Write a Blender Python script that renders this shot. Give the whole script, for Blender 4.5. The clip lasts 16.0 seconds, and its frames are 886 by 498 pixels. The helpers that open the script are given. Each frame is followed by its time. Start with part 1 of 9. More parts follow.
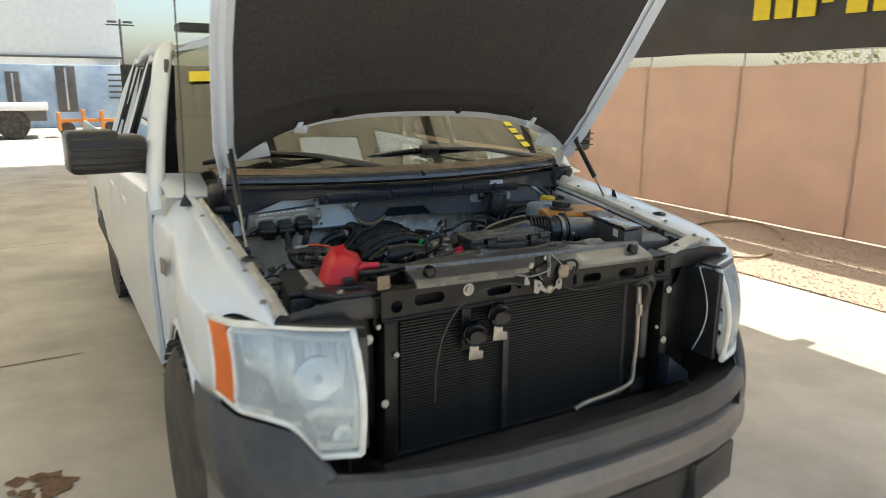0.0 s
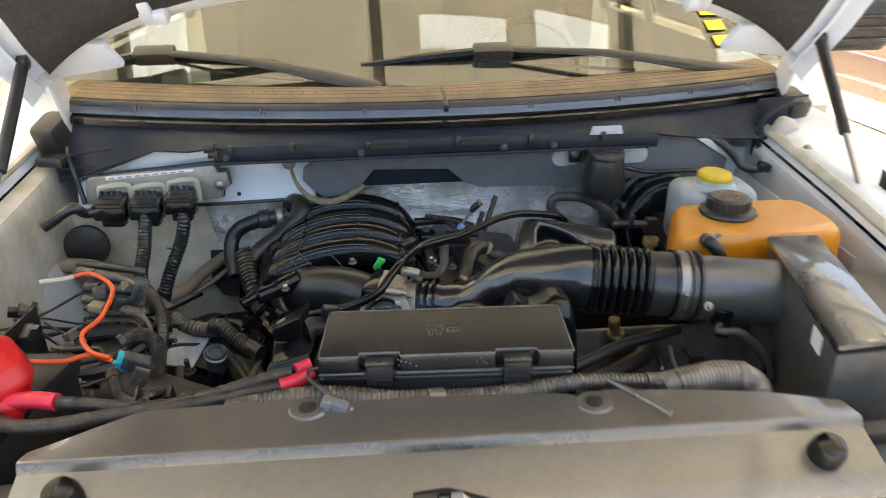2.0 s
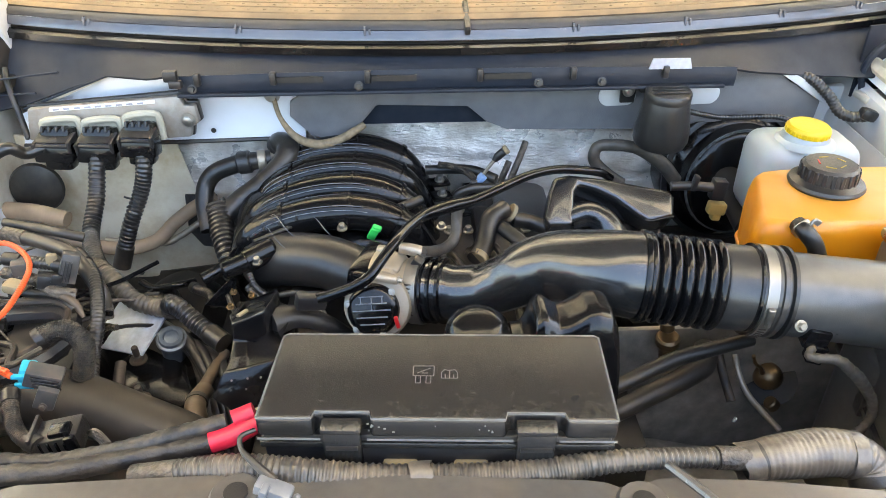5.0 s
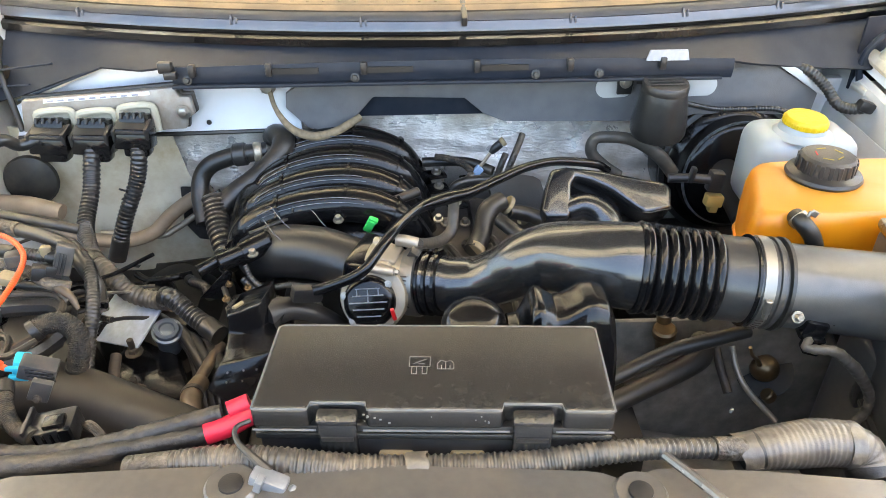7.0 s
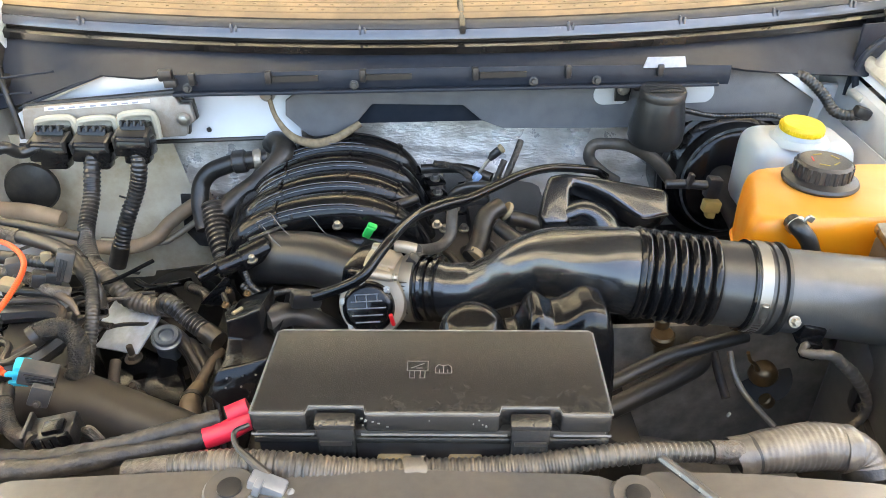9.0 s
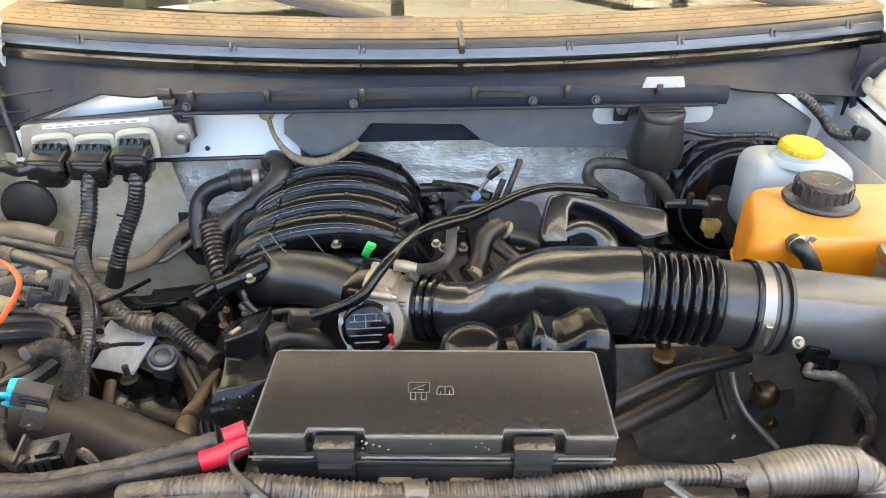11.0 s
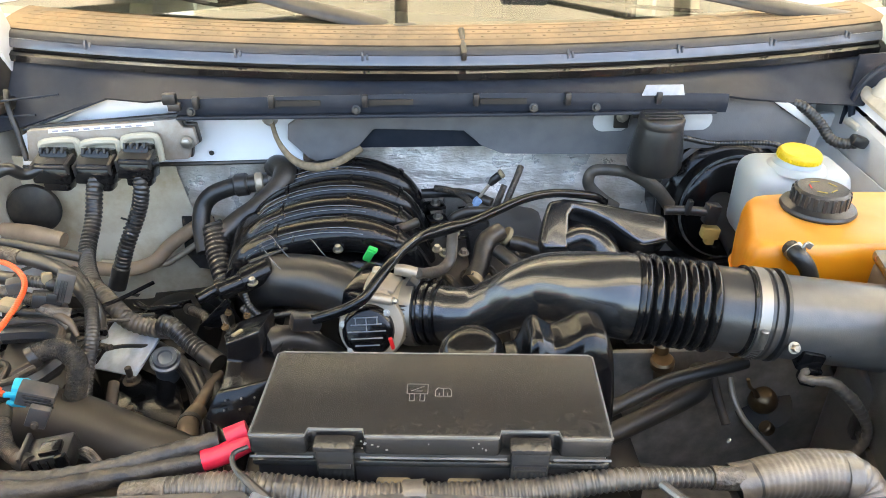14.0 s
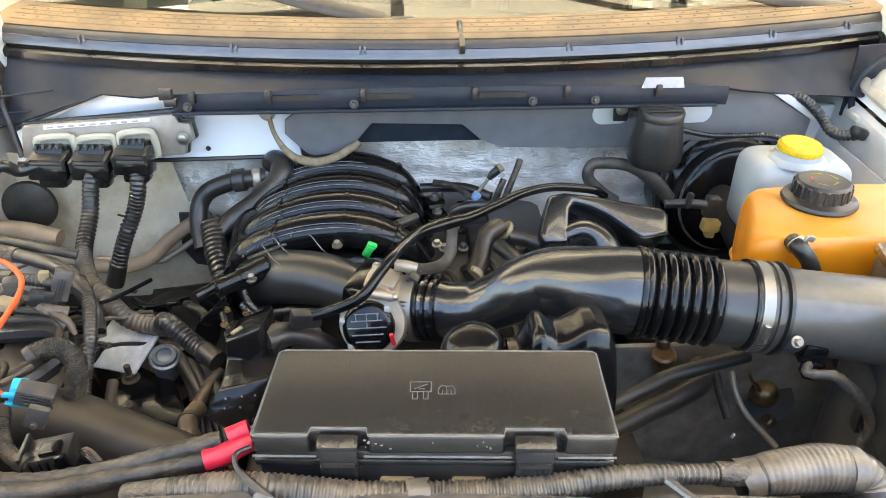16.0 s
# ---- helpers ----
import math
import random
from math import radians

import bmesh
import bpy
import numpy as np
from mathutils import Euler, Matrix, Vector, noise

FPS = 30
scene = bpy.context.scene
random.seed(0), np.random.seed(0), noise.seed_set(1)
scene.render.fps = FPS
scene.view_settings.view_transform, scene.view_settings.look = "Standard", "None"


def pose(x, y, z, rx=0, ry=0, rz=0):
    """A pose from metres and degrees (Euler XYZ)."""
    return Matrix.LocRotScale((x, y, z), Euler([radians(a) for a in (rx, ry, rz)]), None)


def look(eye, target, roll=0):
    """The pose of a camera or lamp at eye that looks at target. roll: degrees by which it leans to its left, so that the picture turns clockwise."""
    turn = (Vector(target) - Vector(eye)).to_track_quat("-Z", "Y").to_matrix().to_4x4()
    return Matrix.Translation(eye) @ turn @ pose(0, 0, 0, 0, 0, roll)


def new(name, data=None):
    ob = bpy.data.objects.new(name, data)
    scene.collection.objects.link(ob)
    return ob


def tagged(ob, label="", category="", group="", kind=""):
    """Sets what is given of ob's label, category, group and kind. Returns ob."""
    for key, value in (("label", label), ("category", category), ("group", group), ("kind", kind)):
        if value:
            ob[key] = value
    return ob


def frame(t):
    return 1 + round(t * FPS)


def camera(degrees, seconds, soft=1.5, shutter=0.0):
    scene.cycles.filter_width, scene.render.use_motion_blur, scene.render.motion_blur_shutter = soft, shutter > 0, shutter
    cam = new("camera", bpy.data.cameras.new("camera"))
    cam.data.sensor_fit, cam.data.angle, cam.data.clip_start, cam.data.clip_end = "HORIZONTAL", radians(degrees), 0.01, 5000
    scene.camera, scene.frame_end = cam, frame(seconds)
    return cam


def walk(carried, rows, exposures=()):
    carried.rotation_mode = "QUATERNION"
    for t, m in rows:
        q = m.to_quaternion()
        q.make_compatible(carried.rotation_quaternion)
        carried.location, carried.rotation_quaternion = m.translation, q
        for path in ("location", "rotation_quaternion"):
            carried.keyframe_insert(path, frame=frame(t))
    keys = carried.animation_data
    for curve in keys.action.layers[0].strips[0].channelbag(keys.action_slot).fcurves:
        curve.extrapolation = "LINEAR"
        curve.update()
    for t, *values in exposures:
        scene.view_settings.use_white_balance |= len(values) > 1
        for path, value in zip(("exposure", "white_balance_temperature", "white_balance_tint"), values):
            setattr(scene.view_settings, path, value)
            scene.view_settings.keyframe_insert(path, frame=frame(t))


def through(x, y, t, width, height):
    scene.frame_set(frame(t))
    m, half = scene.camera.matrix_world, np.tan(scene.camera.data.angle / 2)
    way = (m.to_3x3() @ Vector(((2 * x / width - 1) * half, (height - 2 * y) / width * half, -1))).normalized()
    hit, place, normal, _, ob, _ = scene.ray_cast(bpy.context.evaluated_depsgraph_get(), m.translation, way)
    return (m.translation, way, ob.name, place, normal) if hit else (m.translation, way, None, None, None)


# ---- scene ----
cam = camera(63.8, 16.0, soft=0.6, shutter=0.45)
EXPOSURES = [(0, 0.70, 6450, 1), (0.7, 0.93, 6400, 1), (1.0, 1.02, 6120, -4), (1.5, 1.43, 6200, -5), (2.0, 2.0, 6900, 7), (3.0, 2.6, 6800, 7), (3.5, 2.88, 6950, 6), (4.0, 3.0, 6950, 7), (7.0, 3.23, 7100, 7), (10.0, 3.19, 7080, 7), (12.5, 3.13, 7000, 7), (16, 3.13, 7000, 7)]
PATH = [
    (0, (-1.345, -1.608, 1.653), (-0.389, 0.089, 1.198), 0.5),
    (0.5, (-0.913, -1.304, 1.633), (-0.067, 0.451, 1.184), 0.9),
    (1, (-0.596, -0.956, 1.611), (0.181, 0.813, 1.096), 2.4),
    (1.5, (-0.334, -0.667, 1.613), (0.229, 1.109, 0.886), 1.1),
    (2, (-0.124, -0.471, 1.626), (0.034, 1.344, 0.801), -0.9),
    (2.5, (-0.117, -0.326, 1.619), (0.006, 1.453, 0.712), 1.1),
    (3, (-0.093, -0.248, 1.607), (-0.018, 1.521, 0.678), 1.9),
    (3.5, (-0.066, -0.213, 1.599), (0.023, 1.506, 0.581), 0.4),
    (4, (-0.058, -0.196, 1.601), (0.015, 1.521, 0.577), -0.4),
    (4.5, (-0.062, -0.194, 1.602), (-0.012, 1.51, 0.556), -0.8),
    (4.7, (-0.069, -0.193, 1.602), (-0.015, 1.502, 0.543), -0.5),
    (7, (-0.068, -0.192, 1.597), (-0.004, 1.491, 0.518), -0.3),
    (7.5, (-0.069, -0.187, 1.596), (-0.006, 1.496, 0.517), -0.3),
    (8, (-0.07, -0.188, 1.596), (0.003, 1.501, 0.528), -0.2),
    (8.5, (-0.066, -0.194, 1.597), (-0.003, 1.497, 0.531), -0.4),
    (9, (-0.066, -0.197, 1.597), (-0.002, 1.497, 0.537), -0.4),
    (9.5, (-0.069, -0.193, 1.595), (0.001, 1.502, 0.535), -0.3),
    (10, (-0.068, -0.191, 1.597), (0.0, 1.509, 0.545), -0.3),
    (10.2, (-0.071, -0.191, 1.593), (0.008, 1.518, 0.558), -0.1),
    (12.5, (-0.069, -0.197, 1.6), (-0.002, 1.53, 0.594), -0.2),
    (13, (-0.069, -0.204, 1.602), (-0.001, 1.524, 0.597), -0.2),
    (13.5, (-0.067, -0.203, 1.599), (0.0, 1.526, 0.598), -0.2),
    (14, (-0.068, -0.201, 1.597), (0.001, 1.53, 0.598), 0.1),
    (14.5, (-0.073, -0.198, 1.598), (0.0, 1.526, 0.586), 0.2),
    (15, (-0.074, -0.194, 1.597), (-0.004, 1.53, 0.585), 0.0),
    (15.5, (-0.074, -0.194, 1.597), (-0.011, 1.53, 0.585), -0.1),
    (16, (-0.073, -0.194, 1.597), (0.006, 1.527, 0.58), -0.1),
]
walk(cam, [(t, look(eye, target, roll)) for t, eye, target, roll in PATH], EXPOSURES)

# ---- world, sun, exposure ----
world = bpy.data.worlds.new("sky")
scene.world = world
world.use_nodes = True
wn = world.node_tree.nodes
sky = wn.new("ShaderNodeTexSky")
sky.sky_type = "NISHITA"
sky.sun_disc = False
sky.dust_density = 3.0
SUN_EL, SUN_AZ = radians(62), radians(84)     # azimuth from +y towards +x
sky.sun_elevation, sky.sun_rotation = SUN_EL, SUN_AZ
wn["Background"].inputs["Strength"].default_value = 0.15
world.node_tree.links.new(sky.outputs[0], wn["Background"].inputs["Color"])
sun = new("sun", bpy.data.lights.new("sun", "SUN"))
sun.data.energy, sun.data.angle, sun.data.color = 4.5, radians(0.5), (1.0, 0.95, 0.86)
SUN_FROM = Vector((math.cos(SUN_EL) * math.sin(SUN_AZ), math.cos(SUN_EL) * math.cos(SUN_AZ), math.sin(SUN_EL)))
sun.matrix_world = look(SUN_FROM * 30, (0, 0, 0))

# ---- materials ----
def material(name, base, rough=0.5, metal=0.0, scale=20.0, vary=0.15, bump=0.0, bump_scale=None, dirt=None, dirt_amount=0.0,
             dirt_scale=3.0, coat=0.0, spread=0.0, trans=0.0, glow=None, sub=0.0, up_dust=0.0, spec=0.5):
    m = bpy.data.materials.new(name)
    m.use_nodes = True
    nt = m.node_tree
    n, l = nt.nodes, nt.links
    b = n["Principled BSDF"]
    co = n.new("ShaderNodeTexCoord")
    noi = n.new("ShaderNodeTexNoise")
    noi.inputs["Scale"].default_value, noi.inputs["Detail"].default_value = scale, 5
    l.new(co.outputs["Object"], noi.inputs["Vector"])
    ramp = n.new("ShaderNodeMapRange")
    ramp.inputs["From Min"].default_value, ramp.inputs["From Max"].default_value = 0.3, 0.7
    ramp.inputs["To Min"].default_value, ramp.inputs["To Max"].default_value = 1 - vary, 1 + vary
    l.new(noi.outputs["Fac"], ramp.inputs["Value"])
    mul = n.new("ShaderNodeMix")
    mul.data_type, mul.blend_type = "RGBA", "MULTIPLY"
    mul.inputs["Factor"].default_value = 1.0
    mul.inputs["A"].default_value = (*base, 1)
    l.new(ramp.outputs[0], mul.inputs["B"])
    col = mul.outputs["Result"]
    if spread:
        info = n.new("ShaderNodeObjectInfo")
        r2 = n.new("ShaderNodeMapRange")
        r2.inputs["To Min"].default_value, r2.inputs["To Max"].default_value = 1 - spread, 1 + spread
        l.new(info.outputs["Random"], r2.inputs["Value"])
        m2 = n.new("ShaderNodeMix")
        m2.data_type, m2.blend_type = "RGBA", "MULTIPLY"
        m2.inputs["Factor"].default_value = 1.0
        l.new(col, m2.inputs["A"])
        l.new(r2.outputs[0], m2.inputs["B"])
        col = m2.outputs["Result"]
    rgh = None
    if dirt:
        dn = n.new("ShaderNodeTexNoise")
        dn.inputs["Scale"].default_value, dn.inputs["Detail"].default_value = dirt_scale, 8
        dn.inputs["Roughness"].default_value = 0.65
        l.new(co.outputs["Object"], dn.inputs["Vector"])
        dr = n.new("ShaderNodeMapRange")
        dr.inputs["From Min"].default_value, dr.inputs["From Max"].default_value = 0.42, 0.68
        dr.inputs["To Min"].default_value, dr.inputs["To Max"].default_value = 0.0, dirt_amount
        l.new(dn.outputs["Fac"], dr.inputs["Value"])
        fac = dr.outputs[0]
        if up_dust:
            geo = n.new("ShaderNodeNewGeometry")
            sep = n.new("ShaderNodeSeparateXYZ")
            l.new(geo.outputs["Normal"], sep.inputs[0])
            ur = n.new("ShaderNodeMapRange")
            ur.inputs["From Min"].default_value, ur.inputs["From Max"].default_value = 0.2, 0.95
            ur.inputs["To Min"].default_value, ur.inputs["To Max"].default_value = 0.0, up_dust
            l.new(sep.outputs["Z"], ur.inputs["Value"])
            ad = n.new("ShaderNodeMath")
            ad.operation, ad.use_clamp = "ADD", True
            l.new(ur.outputs[0], ad.inputs[0])
            l.new(fac, ad.inputs[1])
            fac = ad.outputs[0]
        m3 = n.new("ShaderNodeMix")
        m3.data_type = "RGBA"
        l.new(fac, m3.inputs["Factor"])
        l.new(col, m3.inputs["A"])
        m3.inputs["B"].default_value = (*dirt, 1)
        col = m3.outputs["Result"]
        rr = n.new("ShaderNodeMapRange")
        rr.inputs["To Min"].default_value, rr.inputs["To Max"].default_value = rough, min(0.95, rough + 0.45)
        l.new(fac, rr.inputs["Value"])
        rgh = rr.outputs[0]
    l.new(col, b.inputs["Base Color"])
    b.inputs["Roughness"].default_value, b.inputs["Metallic"].default_value = rough, metal
    if rgh:
        l.new(rgh, b.inputs["Roughness"])
    b.inputs["Coat Weight"].default_value, b.inputs["Coat Roughness"].default_value = coat, 0.05
    b.inputs["Specular IOR Level"].default_value = spec
    b.inputs["Transmission Weight"].default_value = trans
    if sub:
        b.inputs["Subsurface Weight"].default_value = sub
        b.inputs["Subsurface Radius"].default_value = (0.02, 0.012, 0.006)
    if glow:
        b.inputs["Emission Color"].default_value, b.inputs["Emission Strength"].default_value = (*glow[:3], 1), glow[3]
    if bump:
        bn = n.new("ShaderNodeTexNoise")
        bn.inputs["Scale"].default_value, bn.inputs["Detail"].default_value = bump_scale or scale * 4, 4
        l.new(co.outputs["Object"], bn.inputs["Vector"])
        bp = n.new("ShaderNodeBump")
        bp.inputs["Strength"].default_value, bp.inputs["Distance"].default_value = bump, 0.01
        l.new(bn.outputs["Fac"], bp.inputs["Height"])
        l.new(bp.outputs[0], b.inputs["Normal"])
    return m


DUST = (0.30, 0.22, 0.14)
M = {}
M["paint"] = material("white_body_paint", (0.74, 0.77, 0.81), 0.28, scale=6, vary=0.03, coat=0.6, dirt=(0.5, 0.45, 0.38), dirt_amount=0.12, dirt_scale=5)
M["bay_paint"] = material("white_engine_bay_paint", (0.60, 0.61, 0.615), 0.38, scale=9, vary=0.06, coat=0.3, dirt=(0.42, 0.34, 0.24), dirt_amount=0.40, dirt_scale=6, bump=0.05, bump_scale=300)
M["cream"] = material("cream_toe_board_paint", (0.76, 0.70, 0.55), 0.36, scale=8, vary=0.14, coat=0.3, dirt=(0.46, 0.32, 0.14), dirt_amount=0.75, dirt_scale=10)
# stains over a base darkened for the shade under the toe board
M["tunnel"] = material("stained_shaded_toe_paint", (0.10, 0.082, 0.056), 0.5, scale=14, vary=0.35, dirt=(0.025, 0.02, 0.015), dirt_amount=0.8, dirt_scale=9)
M["bay_dusty"] = material("dusty_inner_wing_paint", (0.60, 0.55, 0.46), 0.55, scale=12, vary=0.12, dirt=(0.36, 0.28, 0.17), dirt_amount=0.6, dirt_scale=14)
M["black"] = material("black_plastic", (0.015, 0.0148, 0.0155), 0.34, scale=60, vary=0.25, bump=0.12, bump_scale=900, coat=0.15, dirt=DUST, dirt_amount=0.09, dirt_scale=6, up_dust=0.01)
M["gloss"] = material("glossy_black_plastic", (0.0052, 0.0052, 0.0057), 0.145, scale=40, vary=0.2, bump=0.03, bump_scale=160, coat=0.1, spec=0.30, dirt=DUST, dirt_amount=0.03, dirt_scale=9)
M["satin"] = material("satin_black_plastic", (0.017, 0.0166, 0.0162), 0.30, scale=80, vary=0.2, bump=0.10, bump_scale=1400, coat=0.1, spec=0.5, dirt=DUST, dirt_amount=0.05, dirt_scale=8, up_dust=0.01)
M["grey_plastic"] = material("dark_grey_plastic", (0.0140, 0.0195, 0.030), 0.44, scale=40, vary=0.12, bump=0.08, bump_scale=700, spec=0.28, dirt=DUST, dirt_amount=0.06, dirt_scale=5, up_dust=0.01)
M["felt"] = material("grey_sound_insulation", (0.135, 0.138, 0.146), 0.7, scale=30, vary=0.12, bump=0.15, bump_scale=500, dirt=DUST, dirt_amount=0.18, dirt_scale=4)
M["dusty"] = material("dust_covered_plastic", (0.055, 0.046, 0.036), 0.7, scale=25, vary=0.15, bump=0.1, bump_scale=600, dirt=(0.27, 0.185, 0.105), dirt_amount=0.5, dirt_scale=9, up_dust=0.5)
M["beam"] = material("black_painted_steel", (0.0075, 0.0073, 0.007), 0.38, scale=25, vary=0.3, bump=0.05, bump_scale=300, spec=0.28, dirt=DUST, dirt_amount=0.05, dirt_scale=14, up_dust=0.01)
M["braid"] = material("braided_loom_sleeve", (0.012, 0.0112, 0.010), 0.5, scale=400, vary=0.5, bump=0.5, bump_scale=420, spec=0.4, dirt=DUST, dirt_amount=0.3, dirt_scale=60)
M["dusty_hose"] = material("grey_brown_hose", (0.060, 0.052, 0.043), 0.42, scale=50, vary=0.3, bump=0.1, bump_scale=300, dirt=(0.22, 0.17, 0.12), dirt_amount=0.35, dirt_scale=12)
M["rubber"] = material("black_rubber", (0.013, 0.0122, 0.0112), 0.36, scale=60, vary=0.25, bump=0.08, bump_scale=500, coat=0.1, dirt=DUST, dirt_amount=0.14, dirt_scale=14, up_dust=0.015)
M["loom"] = material("corrugated_loom_plastic", (0.018, 0.0174, 0.0166), 0.30, scale=60, vary=0.2, coat=0.3, dirt=DUST, dirt_amount=0.13, dirt_scale=11, up_dust=0.02)
M["dusty_loom"] = material("dusty_corrugated_loom", (0.054, 0.047, 0.039), 0.32, scale=60, vary=0.3, coat=0.2, dirt=(0.25, 0.19, 0.13), dirt_amount=0.45, dirt_scale=30, up_dust=0.06)
M["foil"] = material("crinkled_foil", (0.76, 0.72, 0.66), 0.25, metal=0.45, scale=25, vary=0.2, bump=0.34, bump_scale=190, dirt=(0.34, 0.24, 0.14), dirt_amount=0.65, dirt_scale=9)


def comb(m, turn, scale):
    """Draws the bump noise of a material out into streaks."""
    nt = m.node_tree
    bump = next(q for q in nt.nodes if q.type == "BUMP")
    src = bump.inputs["Height"].links[0].from_node
    mapping = nt.nodes.new("ShaderNodeMapping")
    mapping.inputs["Rotation"].default_value = turn
    mapping.inputs["Scale"].default_value = scale
    nt.links.new(src.inputs["Vector"].links[0].from_socket, mapping.inputs["Vector"])
    nt.links.new(mapping.outputs[0], src.inputs["Vector"])


comb(M["foil"], (0, 0.6, 0), (0.45, 1.0, 1.5))
M["alu"] = material("cast_aluminium", (0.40, 0.345, 0.27), 0.40, metal=0.6, scale=50, vary=0.18, bump=0.15, bump_scale=300, dirt=(0.20, 0.15, 0.10), dirt_amount=0.4, dirt_scale=25)
M["steel"] = material("zinc_plated_steel", (0.42, 0.405, 0.37), 0.38, metal=1.0, scale=60, vary=0.15, dirt=(0.25, 0.17, 0.1), dirt_amount=0.4, dirt_scale=20)
M["brass"] = material("dull_brass", (0.24, 0.165, 0.09), 0.36, metal=0.9, scale=60, vary=0.25, dirt=(0.10, 0.065, 0.04), dirt_amount=0.6, dirt_scale=30)
M["chrome"] = material("stainless_band", (0.27, 0.257, 0.235), 0.42, metal=0.9, scale=10, vary=0.03)
M["red"] = material("red_plastic", (0.55, 0.012, 0.016), 0.38, scale=30, vary=0.08, bump=0.05, bump_scale=200)
M["red_sleeve"] = material("red_heat_shrink", (0.66, 0.02, 0.05), 0.4, scale=50, vary=0.12)
M["orange_wire"] = material("orange_wire_insulation", (0.70, 0.09, 0.02), 0.42, scale=50, vary=0.08)
M["cyan"] = material("cyan_plastic_clip", (0.02, 0.38, 0.52), 0.4, scale=40, vary=0.08)
M["green"] = material("green_plastic_tab", (0.03, 0.55, 0.10), 0.4, scale=40, vary=0.08)
M["blue"] = material("blue_connector", (0.25, 0.38, 0.6), 0.45, scale=40, vary=0.1)
M["yellow"] = material("yellow_plastic_cap", (0.64, 0.44, 0.01), 0.38, scale=40, vary=0.10, bump=0.06, bump_scale=200)
M["smoke"] = material("smoky_grey_plastic", (0.15, 0.16, 0.175), 0.3, scale=60, vary=0.2, coat=0.3, dirt=DUST, dirt_amount=0.2, dirt_scale=30)
M["ochre"] = material("ochre_plastic", (0.36, 0.25, 0.075), 0.42, scale=40, vary=0.15, dirt=DUST, dirt_amount=0.2, dirt_scale=15)
M["white_plastic"] = material("white_connector_plastic", (0.47, 0.445, 0.35), 0.45, scale=40, vary=0.06, dirt=DUST, dirt_amount=0.4, dirt_scale=15)
M["milky"] = material("milky_reservoir_plastic", (0.35, 0.39, 0.41), 0.32, scale=14, vary=0.06, sub=0.3, dirt=(0.5, 0.42, 0.3), dirt_amount=0.3, dirt_scale=8)
M["tan_loop"] = material("tan_braided_strap", (0.20, 0.15, 0.09), 0.7, scale=120, vary=0.3)
M["reflector"] = material("silver_lamp_reflector", (0.93, 0.95, 0.95), 0.22, metal=0.25, scale=18, vary=0.12, bump=0.4, bump_scale=30)
M["amber"] = material("amber_marker_lens", (0.72, 0.14, 0.01), 0.2, scale=60, vary=0.1, bump=0.2, bump_scale=150)
M["cab"] = material("dark_cab_trim", (0.05, 0.047, 0.043), 0.7, scale=30, vary=0.15)
M["tyre"] = material("tyre_rubber", (0.03, 0.029, 0.028), 0.75, scale=40, vary=0.2, bump=0.1, bump_scale=300, dirt=DUST, dirt_amount=0.3, dirt_scale=8)
# near-black metal; deep in the bay its colour also carries the shade
M["void"] = material("dark_shaded_metal", (0.018, 0.016, 0.0138), 0.5, scale=30, vary=0.4, dirt=(0.06, 0.047, 0.033), dirt_amount=0.5, dirt_scale=14)
M["fin"] = material("black_condenser_fin", (0.028, 0.0265, 0.0245), 0.5, metal=0.1, scale=80, vary=0.25, spec=0.25, dirt=(0.06, 0.05, 0.04), dirt_amount=0.2, dirt_scale=25)
M["liner"] = material("black_hood_liner", (0.035, 0.033, 0.0312), 0.85, scale=90, vary=0.3, bump=0.25, bump_scale=260, dirt=(0.06, 0.048, 0.036), dirt_amount=0.3, dirt_scale=3)
M["paper"] = material("white_paper", (0.80, 0.80, 0.76), 0.7, scale=20, vary=0.03)
M["printed"] = material("grey_label_print", (0.30, 0.30, 0.34), 0.6, scale=20, vary=0.05)
M["yellow_sign"] = material("yellow_vinyl", (0.80, 0.62, 0.03), 0.5, scale=15, vary=0.06)
M["concrete"] = material("dusty_concrete", (0.56, 0.50, 0.43), 0.8, scale=1.6, vary=0.12, bump=0.15, bump_scale=90, dirt=(0.24, 0.20, 0.165), dirt_amount=0.5, dirt_scale=1.1)
M["gravel"] = material("desert_gravel", (0.44, 0.32, 0.24), 0.9, scale=90, vary=0.45, bump=0.4, bump_scale=160, dirt=(0.56, 0.44, 0.33), dirt_amount=0.6, dirt_scale=60)
M["stone"] = material("gravel_stone", (0.50, 0.37, 0.28), 0.85, scale=60, vary=0.35, dirt=(0.66, 0.56, 0.46), dirt_amount=0.5, dirt_scale=40)
M["banner"] = material("charcoal_banner", (0.055, 0.050, 0.048), 0.6, scale=2.0, vary=0.2, bump=0.3, bump_scale=6)
M["galv"] = material("galvanised_wire", (0.55, 0.55, 0.54), 0.4, metal=0.8, scale=40, vary=0.15)
M["steelwork"] = material("dark_steelwork", (0.10, 0.09, 0.08), 0.6, scale=8, vary=0.2)
M["stucco"] = material("white_stucco", (0.72, 0.71, 0.68), 0.85, scale=4, vary=0.05, bump=0.2, bump_scale=60)
M["mural"] = material("faded_blue_panel", (0.42, 0.50, 0.56), 0.7, scale=1.2, vary=0.25, dirt=(0.16, 0.22, 0.38), dirt_amount=0.7, dirt_scale=0.8)
M["orange_steel"] = material("orange_machine_paint", (0.62, 0.24, 0.05), 0.5, scale=10, vary=0.15)
M["rust"] = material("rusty_stain", (0.16, 0.09, 0.05), 0.85, scale=30, vary=0.4)
M["radiator_hose"] = material("dusty_radiator_hose", (0.018, 0.0148, 0.0112), 0.46, scale=40, vary=0.2, dirt=(0.16, 0.115, 0.075), dirt_amount=0.12, dirt_scale=6, up_dust=0.035)
